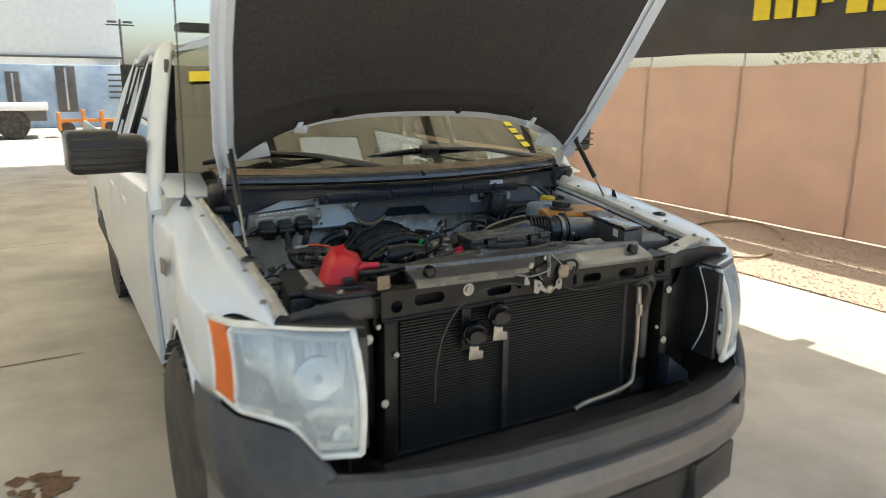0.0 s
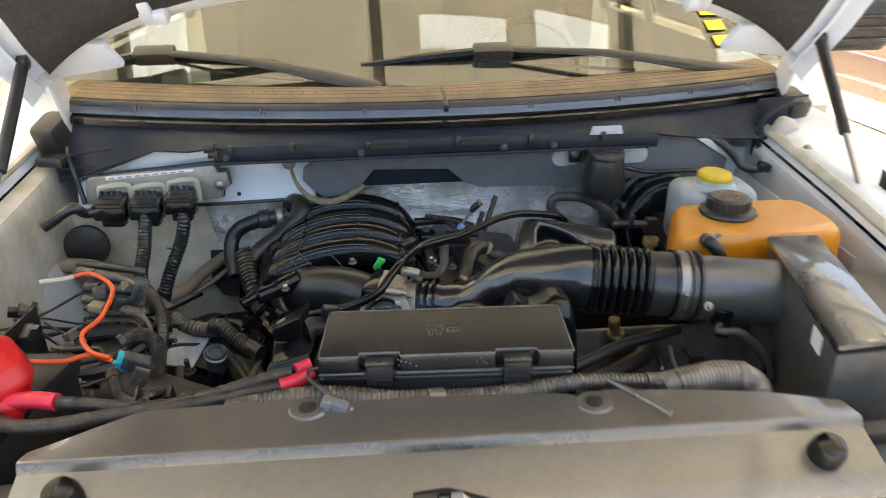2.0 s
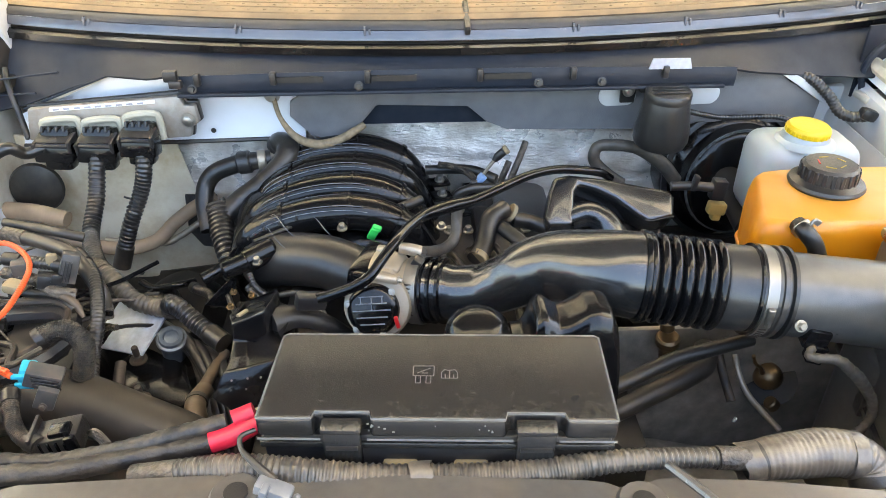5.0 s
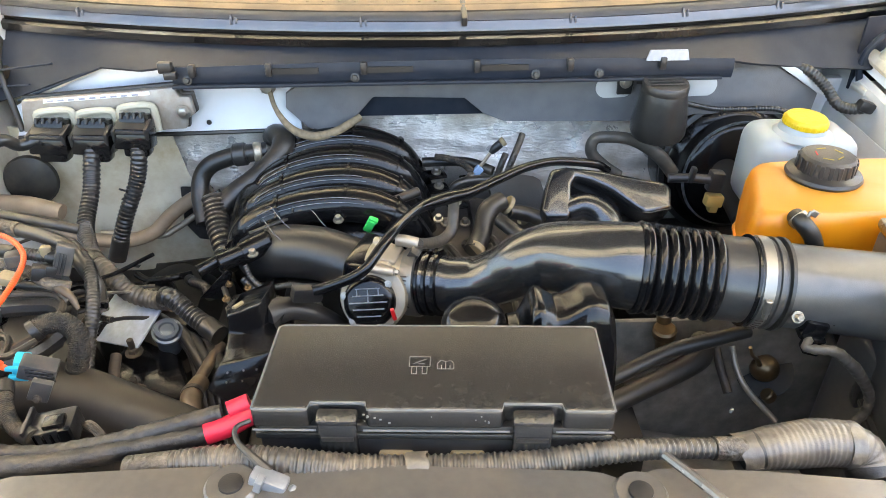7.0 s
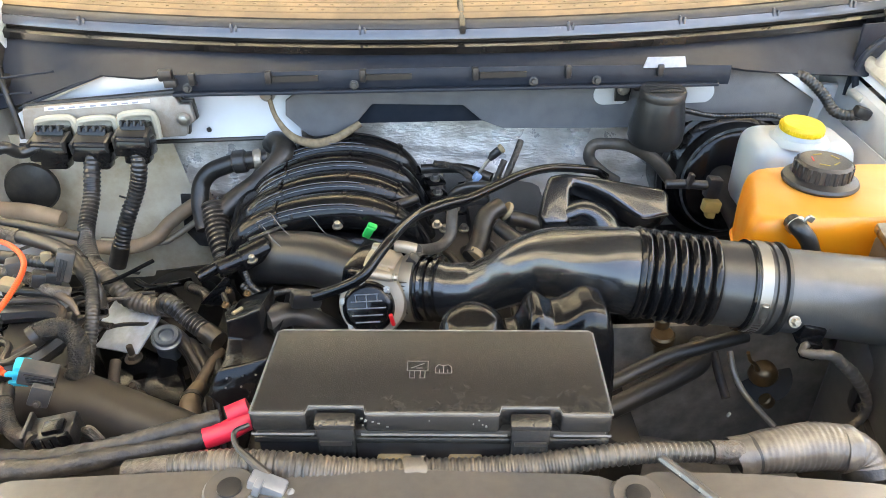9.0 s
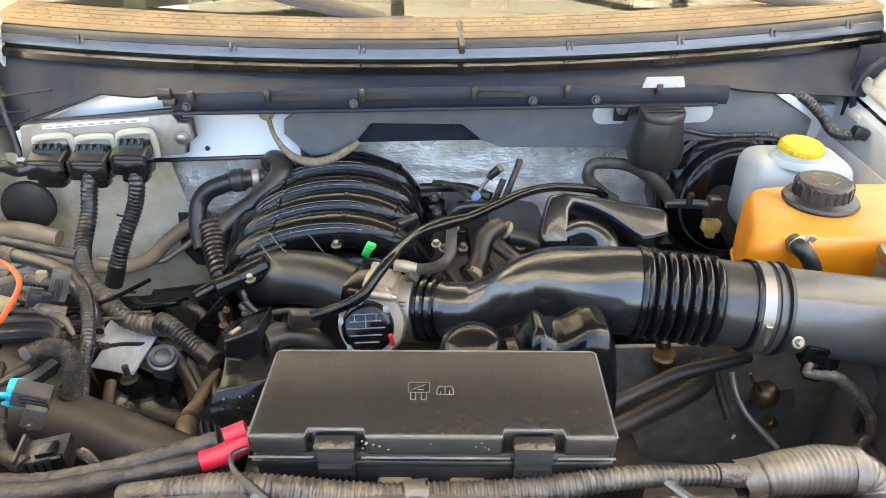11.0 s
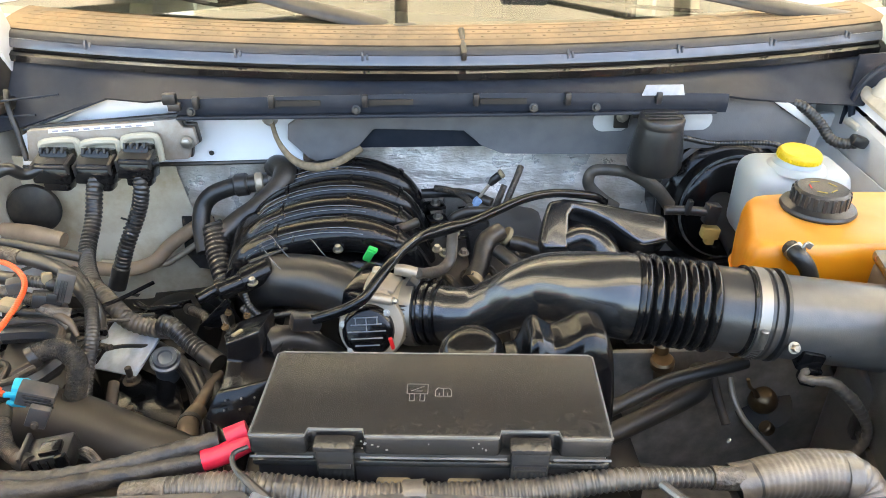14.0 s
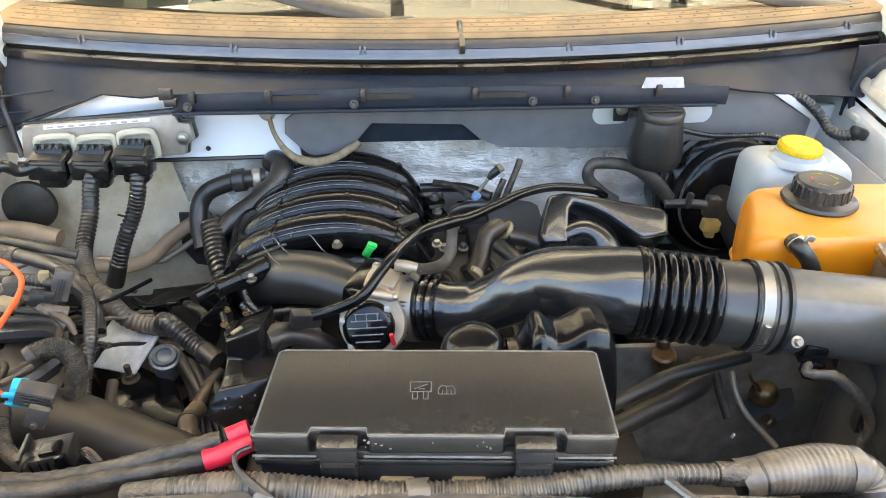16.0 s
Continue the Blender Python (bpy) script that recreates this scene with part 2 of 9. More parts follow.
M["dusty_plastic"] = material("scuffed_dusty_plastic", (0.10, 0.085, 0.07), 0.5, scale=40, vary=0.2, dirt=DUST, dirt_amount=0.5, dirt_scale=12)
M["grey_gloss"] = material("blue_grey_rubber_strip", (0.070, 0.080, 0.100), 0.22, scale=30, vary=0.1, coat=0.35, spec=0.6, dirt=DUST, dirt_amount=0.12, dirt_scale=8)
M["edge_band"] = material("dull_grey_cowl_edge", (0.034, 0.034, 0.036), 0.5, scale=40, vary=0.15, bump=0.08, bump_scale=600, dirt=DUST, dirt_amount=0.12, dirt_scale=8)
M["pipe"] = material("dusty_brown_pipe", (0.29, 0.205, 0.13), 0.45, metal=0.0, scale=30, vary=0.2, dirt=(0.42, 0.32, 0.22), dirt_amount=0.6, dirt_scale=9)
M["lid_satin"] = material("air_box_lid_plastic", (0.020, 0.019, 0.018), 0.26, scale=80, vary=0.2, bump=0.08, bump_scale=1400, coat=0.7, spec=0.9, dirt=DUST, dirt_amount=0.08, dirt_scale=8, up_dust=0.03)
M["duct"] = material("moulded_duct_plastic", (0.015, 0.0149, 0.0152), 0.24, scale=60, vary=0.2, bump=0.008, bump_scale=300, coat=0.5, spec=0.8, dirt=DUST, dirt_amount=0.02, dirt_scale=8)
M["box_side"] = material("air_box_plastic", (0.072, 0.068, 0.062), 0.33, scale=60, vary=0.2, bump=0.10, bump_scale=900, spec=0.6, dirt=DUST, dirt_amount=0.15, dirt_scale=5, up_dust=0.03)
M["tube_plastic"] = material("grey_black_tube_plastic", (0.070, 0.067, 0.063), 0.33, scale=60, vary=0.15, bump=0.06, bump_scale=900, coat=0.35, spec=0.6, dirt=DUST, dirt_amount=0.12, dirt_scale=6)
M["cuff"] = material("grey_black_cuff_rubber", (0.034, 0.032, 0.030), 0.32, scale=60, vary=0.2, bump=0.05, bump_scale=500, coat=0.3, spec=0.6, dirt=DUST, dirt_amount=0.1, dirt_scale=9)
M["bezel"] = material("white_lamp_bezel", (0.86, 0.87, 0.83), 0.3, scale=30, vary=0.06, coat=0.4, dirt=(0.62, 0.50, 0.30), dirt_amount=0.6, dirt_scale=9)
M["blue_cap"] = material("blue_grey_cap_metal", (0.11, 0.13, 0.15), 0.28, metal=0.4, scale=40, vary=0.15, dirt=DUST, dirt_amount=0.2, dirt_scale=20)
# bare metal with the sky's blue reflection mixed into its base colour
M["blue_plate"] = material("sky_tinted_bare_sheet", (0.50, 0.56, 0.65), 0.30, metal=0.35, scale=30, vary=0.25, dirt=(0.13, 0.11, 0.10), dirt_amount=0.45, dirt_scale=22)
M["cable"] = material("taped_battery_cable", (0.020, 0.017, 0.0145), 0.42, scale=60, vary=0.35, bump=0.2, bump_scale=180, dirt=DUST, dirt_amount=0.16, dirt_scale=30, up_dust=0.02)
M["module"] = material("dull_module_casting", (0.36, 0.335, 0.30), 0.42, metal=0.4, scale=40, vary=0.12, bump=0.1, bump_scale=400, dirt=(0.22, 0.15, 0.09), dirt_amount=0.6, dirt_scale=18)
M["splash"] = material("dusty_splash_plastic", (0.24, 0.215, 0.182), 0.45, scale=40, vary=0.3, bump=0.1, bump_scale=500, dirt=(0.06, 0.05, 0.035), dirt_amount=0.5, dirt_scale=9)
M["tan_pipe"] = material("dust_tanned_steel", (0.105, 0.075, 0.048), 0.42, metal=0.3, scale=50, vary=0.3, dirt=(0.2, 0.14, 0.09), dirt_amount=0.4, dirt_scale=20)
M["rusty"] = material("rusty_brown_steel", (0.04, 0.03, 0.022), 0.55, scale=50, vary=0.3, dirt=(0.13, 0.085, 0.05), dirt_amount=0.45, dirt_scale=20)
M["lid"] = material("fuse_box_lid_plastic", (0.0155, 0.0149, 0.014), 0.25, scale=120, vary=0.15, bump=0.10, bump_scale=1800, spec=0.7, dirt=DUST, dirt_amount=0.015, dirt_scale=10, up_dust=0.02)
M["moulding"] = material("moulded_line_edge", (0.11, 0.106, 0.10), 0.32, scale=60, vary=0.3)
# paler than the black plastic: edge highlights painted as a colour
M["edge_glint"] = material("pale_edge_glint_plastic", (0.085, 0.088, 0.094), 0.25, scale=90, vary=0.5, coat=0.4, spec=0.7)
M["speck"] = material("pale_scuff", (0.16, 0.155, 0.145), 0.7, scale=60, vary=0.2)
M["tan_plug"] = material("aged_cream_plastic", (0.30, 0.23, 0.13), 0.5, scale=40, vary=0.2, dirt=(0.10, 0.07, 0.045), dirt_amount=0.6, dirt_scale=40)
M["tape"] = material("brown_brittle_tape", (0.055, 0.043, 0.032), 0.30, scale=40, vary=0.5, bump=0.5, bump_scale=140, dirt=(0.24, 0.19, 0.135), dirt_amount=0.5, dirt_scale=40)
M["tan_tape"] = material("dust_tanned_loom_tape", (0.105, 0.088, 0.070), 0.30, scale=60, vary=0.35, bump=0.10, bump_scale=160, coat=0.3, dirt=(0.25, 0.20, 0.14), dirt_amount=0.4, dirt_scale=35)
M["grey_conn"] = material("grey_connector_plastic", (0.045, 0.045, 0.047), 0.36, scale=40, vary=0.1, dirt=DUST, dirt_amount=0.4, dirt_scale=12)
M["label"] = material("worn_battery_label", (0.50, 0.44, 0.36), 0.6, scale=30, vary=0.2, dirt=(0.12, 0.09, 0.07), dirt_amount=0.6, dirt_scale=25)
M["cover"] = material("dusty_black_cover_plastic", (0.062, 0.059, 0.055), 0.25, scale=120, vary=0.15, bump=0.1, bump_scale=1500, coat=0.65, spec=0.8, dirt=DUST, dirt_amount=0.22, dirt_scale=5, up_dust=0.06)
M["valance"] = material("weathered_bumper_plastic", (0.050, 0.051, 0.054), 0.42, scale=30, vary=0.15, bump=0.1, bump_scale=700, dirt=DUST, dirt_amount=0.12, dirt_scale=5)
M["bumper"] = material("dark_satin_bumper_steel", (0.17, 0.163, 0.155), 0.33, metal=0.35, scale=20, vary=0.1, dirt=DUST, dirt_amount=0.3, dirt_scale=4)
M["leaf"] = material("yellow_green_leaf", (0.20, 0.19, 0.04), 0.6, scale=6, vary=0.4)


def coolant_material():
    """Orange coolant behind a milky wall: full below the fill line, paler above it."""
    m = M["milky"].copy()
    m.name = "coolant_tank_plastic"
    nt = m.node_tree
    n, l = nt.nodes, nt.links
    b = n["Principled BSDF"]
    old = b.inputs["Base Color"].links[0].from_socket
    geo, sep, noi = n.new("ShaderNodeTexCoord"), n.new("ShaderNodeSeparateXYZ"), n.new("ShaderNodeTexNoise")
    noi.inputs["Scale"].default_value = 12
    l.new(geo.outputs["Object"], sep.inputs[0])
    l.new(geo.outputs["Object"], noi.inputs["Vector"])
    w = n.new("ShaderNodeMath")
    w.operation = "MULTIPLY_ADD"
    w.inputs[1].default_value = 0.03
    l.new(noi.outputs["Fac"], w.inputs[0])
    l.new(sep.outputs["Z"], w.inputs[2])
    r = n.new("ShaderNodeMapRange")
    r.inputs["From Min"].default_value, r.inputs["From Max"].default_value = 0.160, 0.196
    l.new(w.outputs[0], r.inputs["Value"])
    mix = n.new("ShaderNodeMix")
    mix.data_type = "RGBA"
    mix.inputs["A"].default_value = (0.60, 0.215, 0.008, 1)
    mix.inputs["B"].default_value = (0.62, 0.36, 0.095, 1)
    l.new(r.outputs[0], mix.inputs["Factor"])
    l.new(mix.outputs["Result"], b.inputs["Base Color"])
    return m


M["coolant"] = coolant_material()
M["cap_print"] = material("faded_yellow_print", (0.36, 0.27, 0.05), 0.5, scale=60, vary=0.3)


def cloth_material(name, colour, through):
    """Woven roof cloth: part of the daylight passes through it."""
    m = material(name, colour, 0.9, scale=3, vary=0.08, dirt=tuple(c * 0.7 for c in colour), dirt_amount=0.3, dirt_scale=1.5)
    n, l = m.node_tree.nodes, m.node_tree.links
    b = n["Principled BSDF"]
    tr, mx = n.new("ShaderNodeBsdfTranslucent"), n.new("ShaderNodeMixShader")
    l.new(b.inputs["Base Color"].links[0].from_socket, tr.inputs["Color"])
    mx.inputs["Fac"].default_value = through
    l.new(b.outputs[0], mx.inputs[1])
    l.new(tr.outputs[0], mx.inputs[2])
    l.new(mx.outputs[0], n["Material Output"].inputs["Surface"])
    return m


def pane_material(name, tint, ior, blur, dust=0.0, haze=(0.66, 0.60, 0.46)):
    """Clear sheet glass: a mirror by its angle over a clear tint."""
    m = bpy.data.materials.new(name)
    m.use_nodes = True
    n, l = m.node_tree.nodes, m.node_tree.links
    n.remove(n["Principled BSDF"])
    fr, gl, tp, mx = n.new("ShaderNodeFresnel"), n.new("ShaderNodeBsdfGlossy"), n.new("ShaderNodeBsdfTransparent"), n.new("ShaderNodeMixShader")
    fr.inputs["IOR"].default_value = ior
    gl.inputs["Roughness"].default_value = blur
    tp.inputs["Color"].default_value = (*tint, 1)
    l.new(fr.outputs[0], mx.inputs[0])
    l.new(tp.outputs[0], mx.inputs[1])
    l.new(gl.outputs[0], mx.inputs[2])
    if dust:
        df, tx, mr, m2 = n.new("ShaderNodeBsdfDiffuse"), n.new("ShaderNodeTexNoise"), n.new("ShaderNodeMapRange"), n.new("ShaderNodeMixShader")
        df.inputs["Color"].default_value = (*haze, 1)
        tx.inputs["Scale"].default_value, tx.inputs["Detail"].default_value = 4, 6
        mr.inputs["From Min"].default_value, mr.inputs["From Max"].default_value = 0.3, 0.7
        mr.inputs["To Min"].default_value, mr.inputs["To Max"].default_value = dust * 0.7, dust * 1.3
        l.new(tx.outputs["Fac"], mr.inputs["Value"])
        l.new(mr.outputs[0], m2.inputs[0])
        l.new(mx.outputs[0], m2.inputs[1])
        l.new(df.outputs[0], m2.inputs[2])
        mx = m2
    l.new(mx.outputs[0], n["Material Output"].inputs["Surface"])
    return m


M["screen_glass"] = pane_material("windscreen_glass", (0.40, 0.43, 0.34), 2.1, 0.01, 0.035)
M["glass"] = pane_material("side_window_glass", (0.5, 0.52, 0.5), 1.6, 0.0)
M["lens"] = pane_material("clear_lamp_lens", (0.96, 0.98, 0.98), 1.5, 0.03, 0.20, (0.90, 0.93, 0.92))
M["deck"] = cloth_material("cream_canopy_cloth", (0.82, 0.77, 0.65), 0.70)
M["skylight"] = cloth_material("pale_canopy_patch", (0.96, 0.96, 0.90), 0.95)
M["screen"] = cloth_material("brown_shade_cloth", (0.67, 0.51, 0.42), 0.40)

# ---- building helpers ----
def thing(name, at, label, category, group="", kind=""):
    ob = new(name)
    ob.location = at
    ob.empty_display_size = 0.05
    return tagged(ob, label, category, group, kind)


def origin_of(ob):
    p = Vector((0, 0, 0))
    while ob:
        p += ob.location
        ob = ob.parent
    return p


def part(name, bm, material_, parent=None, label="", smooth=40):
    """Links a bmesh, given in world coordinates, as one mesh object under parent."""
    lo = Vector([min(v.co[i] for v in bm.verts) for i in range(3)])
    hi = Vector([max(v.co[i] for v in bm.verts) for i in range(3)])
    c = (lo + hi) / 2
    c.z = lo.z
    bmesh.ops.translate(bm, vec=-c, verts=bm.verts)
    me = bpy.data.meshes.new(name)
    if smooth:
        for f in bm.faces:
            f.smooth = True
        for e in bm.edges:
            if len(e.link_faces) == 2 and e.calc_face_angle(0) > radians(smooth):
                e.smooth = False
    bm.to_mesh(me)
    bm.free()
    mats = material_ if isinstance(material_, (list, tuple)) else [material_]
    for m in mats:
        me.materials.append(m)
    ob = new(name, me)
    ob.parent = parent
    ob.location = c - (origin_of(parent) if parent else Vector((0, 0, 0)))
    if label:
        ob["label"] = label
    return ob


def single(name, bm, material_, label, category, group="", kind="", smooth=40):
    return tagged(part(name, bm, material_, None, "", smooth), label, category, group, kind)


def join(*bms):
    out = bmesh.new()
    for b in bms:
        me = bpy.data.meshes.new("tmp")
        b.to_mesh(me)
        b.free()
        out.from_mesh(me)
        bpy.data.meshes.remove(me)
    return out


def box(x0, x1, y0, y1, z0, z1, bevel=0.004, seg=2):
    bm = bmesh.new()
    bmesh.ops.create_cube(bm, size=1)
    bmesh.ops.scale(bm, vec=(x1 - x0, y1 - y0, z1 - z0), verts=bm.verts)
    bmesh.ops.translate(bm, vec=((x0 + x1) / 2, (y0 + y1) / 2, (z0 + z1) / 2), verts=bm.verts)
    if bevel:
        bmesh.ops.bevel(bm, geom=bm.edges[:], offset=bevel, segments=seg, profile=0.5, affect="EDGES")
    return bm


def cbox(c, size, rot=(0, 0, 0), bevel=0.004, seg=2):
    """A bevelled box at c, turned by degrees."""
    bm = box(-size[0] / 2, size[0] / 2, -size[1] / 2, size[1] / 2, -size[2] / 2, size[2] / 2, bevel, seg)
    bm.transform(pose(*c, *rot))
    return bm


def lathe(profile, c=(0, 0, 0), axis=(0, 0, 1), seg=24):
    """Turns (radius, height) pairs round an axis through c."""
    bm = bmesh.new()
    rings = []
    for r, h in profile:
        if r < 1e-5:
            rings.append([bm.verts.new((0, 0, h))])
        else:
            rings.append([bm.verts.new((r * math.cos(2 * math.pi * i / seg), r * math.sin(2 * math.pi * i / seg), h)) for i in range(seg)])
    for a, b in zip(rings, rings[1:]):
        for i in range(seg):
            j = (i + 1) % seg
            if len(a) == 1 and len(b) == 1:
                continue
            if len(a) == 1:
                bm.faces.new((a[0], b[j], b[i]))
            elif len(b) == 1:
                bm.faces.new((a[i], a[j], b[0]))
            else:
                bm.faces.new((a[i], a[j], b[j], b[i]))
    for ring in (rings[0], rings[-1]):
        if len(ring) > 2:
            bm.faces.new(ring)
    q = Vector((0, 0, 1)).rotation_difference(Vector(axis).normalized())
    bm.transform(Matrix.Translation(c) @ q.to_matrix().to_4x4())
    bmesh.ops.recalc_face_normals(bm, faces=bm.faces)
    return bm


def rod(a, b, r, seg=16, bevel=0.0):
    a, b = Vector(a), Vector(b)
    h = (b - a).length
    e = min(bevel, r * 0.9)
    prof = [(0, 0), (r - e, 0), (r, e), (r, h - e), (r - e, h), (0, h)] if e else [(0, 0), (r, 0), (r, h), (0, h)]
    return lathe(prof, a, b - a, seg)


def spline(pts, n=10):
    """Catmull-Rom points through pts."""
    p = [Vector(q) for q in pts]
    p = [p[0] * 2 - p[1]] + p + [p[-1] * 2 - p[-2]]
    out = []
    for i in range(1, len(p) - 2):
        a, b, c, d = p[i - 1:i + 3]
        for k in range(n):
            t = k / n
            out.append(0.5 * (2 * b + (c - a) * t + (2 * a - 5 * b + 4 * c - d) * t * t + (3 * b - a - 3 * c + d) * t ** 3))
    out.append(p[-2])
    return out


def tube(pts, r, seg=12, n=8, pitch=0.0, depth=0.0, smooth_path=True, cap=True, squash=1.0):
    """A hose along pts. r: a radius or one for each point. pitch and depth: corrugation."""
    path = spline(pts, n) if smooth_path else [Vector(q) for q in pts]
    radii = r if isinstance(r, (list, tuple)) else [r] * len(pts)
    m = len(path) - 1
    def rad_at(f):
        g = f * (len(radii) - 1)
        i = min(int(g), len(radii) - 2)
        return radii[i] + (radii[i + 1] - radii[i]) * (g - i)
    if pitch:
        lens = [0.0]
        for a, b in zip(path, path[1:]):
            lens.append(lens[-1] + (b - a).length)
        total, out, fr = lens[-1], [], []
        steps = max(8, int(total / pitch) * 4)
        j = 0
        for k in range(steps + 1):
            s = total * k / steps
            while j < m - 1 and lens[j + 1] < s:
                j += 1
            u = (s - lens[j]) / max(1e-6, lens[j + 1] - lens[j])
            out.append(path[j].lerp(path[j + 1], min(1, u)))
            fr.append(k / steps)
        path = out
        rr = [rad_at(f) - (depth if k % 4 in (0, 3) else 0.0) for k, f in enumerate(fr)]
    else:
        rr = [rad_at(k / m) for k in range(m + 1)]
    bm = bmesh.new()
    rings = []
    nrm = None
    for k, p in enumerate(path):
        d = (path[min(k + 1, len(path) - 1)] - path[max(k - 1, 0)]).normalized()
        if nrm is None:
            nrm = d.orthogonal().normalized()
        nrm = (nrm - d * nrm.dot(d)).normalized()
        bi = d.cross(nrm)
        rings.append([bm.verts.new(p + (nrm * math.cos(a) + bi * math.sin(a) * squash) * rr[k]) for a in (2 * math.pi * i / seg for i in range(seg))])
    for a, b in zip(rings, rings[1:]):
        for i in range(seg):
            j = (i + 1) % seg
            bm.faces.new((a[i], a[j], b[j], b[i]))
    if cap:
        bm.faces.new(rings[0][::-1])
        bm.faces.new(rings[-1])
    bmesh.ops.recalc_face_normals(bm, faces=bm.faces)
    return bm


def prism(poly, depth, m=Matrix(), bevel=0.0, holes=(), seg=2):
    """A plate: the outline poly (x, y) with holes, depth thick along z, then put by m."""
    bm = bmesh.new()
    edges = []
    for loop in (poly, *holes):
        vs = [bm.verts.new((*q, 0)) for q in loop]
        edges += [bm.edges.new((vs[i], vs[(i + 1) % len(vs)])) for i in range(len(vs))]
    if holes:
        bmesh.ops.triangle_fill(bm, edges=edges, use_beauty=True)
    else:
        bm.faces.new(bm.verts)
    r = bmesh.ops.extrude_face_region(bm, geom=bm.faces[:])
    bmesh.ops.translate(bm, vec=(0, 0, depth), verts=[g for g in r["geom"] if isinstance(g, bmesh.types.BMVert)])
    bmesh.ops.recalc_face_normals(bm, faces=bm.faces)
    if bevel:
        es = [e for e in bm.edges if len(e.link_faces) == 2 and e.calc_face_angle(0) > radians(50)]
        bmesh.ops.bevel(bm, geom=es, offset=bevel, segments=seg, profile=0.5, affect="EDGES")
    bm.transform(m)
    bmesh.ops.recalc_face_normals(bm, faces=bm.faces)
    return bm


def oval(cx, cy, w, h, n=20):
    """A rounded slot's outline."""
    out = []
    r = min(w, h) / 2
    dx, dy = w / 2 - r, h / 2 - r
    for i in range(n):
        a = 2 * math.pi * i / n
        out.append((cx + r * math.cos(a) + (dx if math.cos(a) > 0 else -dx), cy + r * math.sin(a) + (dy if math.sin(a) > 0 else -dy)))
    return out


def sheet(f, nu, nv, thick=0.0, flip=False):
    """A surface f(u, v) over the unit square; thick closes it to a shell along the normals."""
    bm = bmesh.new()
    g = [[bm.verts.new(f(i / nu, j / nv)) for j in range(nv + 1)] for i in range(nu + 1)]
    for i in range(nu):
        for j in range(nv):
            q = (g[i][j], g[i + 1][j], g[i + 1][j + 1], g[i][j + 1])
            bm.faces.new(q[::-1] if flip else q)
    bmesh.ops.remove_doubles(bm, verts=bm.verts, dist=1e-5)
    if thick:
        bm.normal_update()
        bmesh.ops.solidify(bm, geom=bm.faces[:], thickness=thick)
        bmesh.ops.recalc_face_normals(bm, faces=bm.faces)
    return bm


def mirror_x(bm):
    out = bm.copy()
    bmesh.ops.scale(out, vec=(-1, 1, 1), verts=out.verts)
    bmesh.ops.reverse_faces(out, faces=out.faces)
    return out


def lerp(a, b, t):
    return a + (b - a) * t


def table(x, xs, ys):
    return float(np.interp(x, xs, ys))


FACE_Y = Matrix(((1, 0, 0, 0), (0, 0, 1, 0), (0, 1, 0, 0), (0, 0, 0, 1)))   # plate's (x, y, depth) to world (x, z, y)


def bolt(c, axis=(0, 0, 1), r=0.008, h=0.008):
    c, ax = Vector(c), Vector(axis).normalized()
    return join(lathe([(0, 0), (r * 1.5, 0), (r * 1.5, h * 0.25), (r, h * 0.3)], c, ax, 16), lathe([(r, h * 0.25), (r, h), (r * 0.8, h * 1.15), (0, h * 1.15)], c, ax, 6))

# ---- the yard ----
rng = random.Random(7)
g = sheet(lambda u, v: (lerp(-400, 400, u), lerp(-400, 400, v), 0.0), 8, 8)
single("ground", g, M["concrete"], "dusty tan concrete yard slab with thin joints", "ground", kind="structure")
# slab joints: shallow sealed strips
for k, (a, b) in enumerate((((-9, 2.6), (-1.25, 3.1)), ((-9, 6.3), (-1.2, 6.6)), ((-6.0, -6), (-5.6, 14)), ((-9, 10.4), (8, 10.8)))):
    d = (Vector((*b, 0)) - Vector((*a, 0)))
    n = Vector((-d.y, d.x, 0)).normalized() * 0.006
    bm = bmesh.new()
    vs = [bm.verts.new((p[0] + s * n.x, p[1] + s * n.y, 0.004)) for p, s in ((a, -1), (b, -1), (b, 1), (a, 1))]
    bm.faces.new(vs)
    single("slab_joint", bm, M["rust"], "dark sealed joint in the concrete slab", "joint", kind="structure")
bm = bmesh.new()
for k in range(14):
    c = (-1.50 + rng.uniform(-0.10, 0.10), 1.53 + rng.uniform(-0.10, 0.10))
    r = rng.uniform(0.02, 0.06)
    q = [bm.verts.new((c[0] + r * rng.uniform(0.5, 1.2) * math.cos(a), c[1] + r * rng.uniform(0.5, 1.2) * math.sin(a), 0.004 + k * 0.0002)) for a in (2 * math.pi * i / 10 for i in range(10))]
    bm.faces.new(q)
single("oil_stain", bm, M["rust"], "dark brown stain on the concrete", "stain", kind="structure")

FENCE_X, BED_X = 6.25, 4.05
g = sheet(lambda u, v: (lerp(BED_X, 8.5, u), lerp(-12, 16, v), 0.012 + 0.008 * noise.noise((u * 9, v * 40, 0.3))), 24, 120)
single("gravel_bed", g, M["gravel"], "reddish tan desert gravel strip beside the fence", "gravel", kind="structure")
bm = bmesh.new()
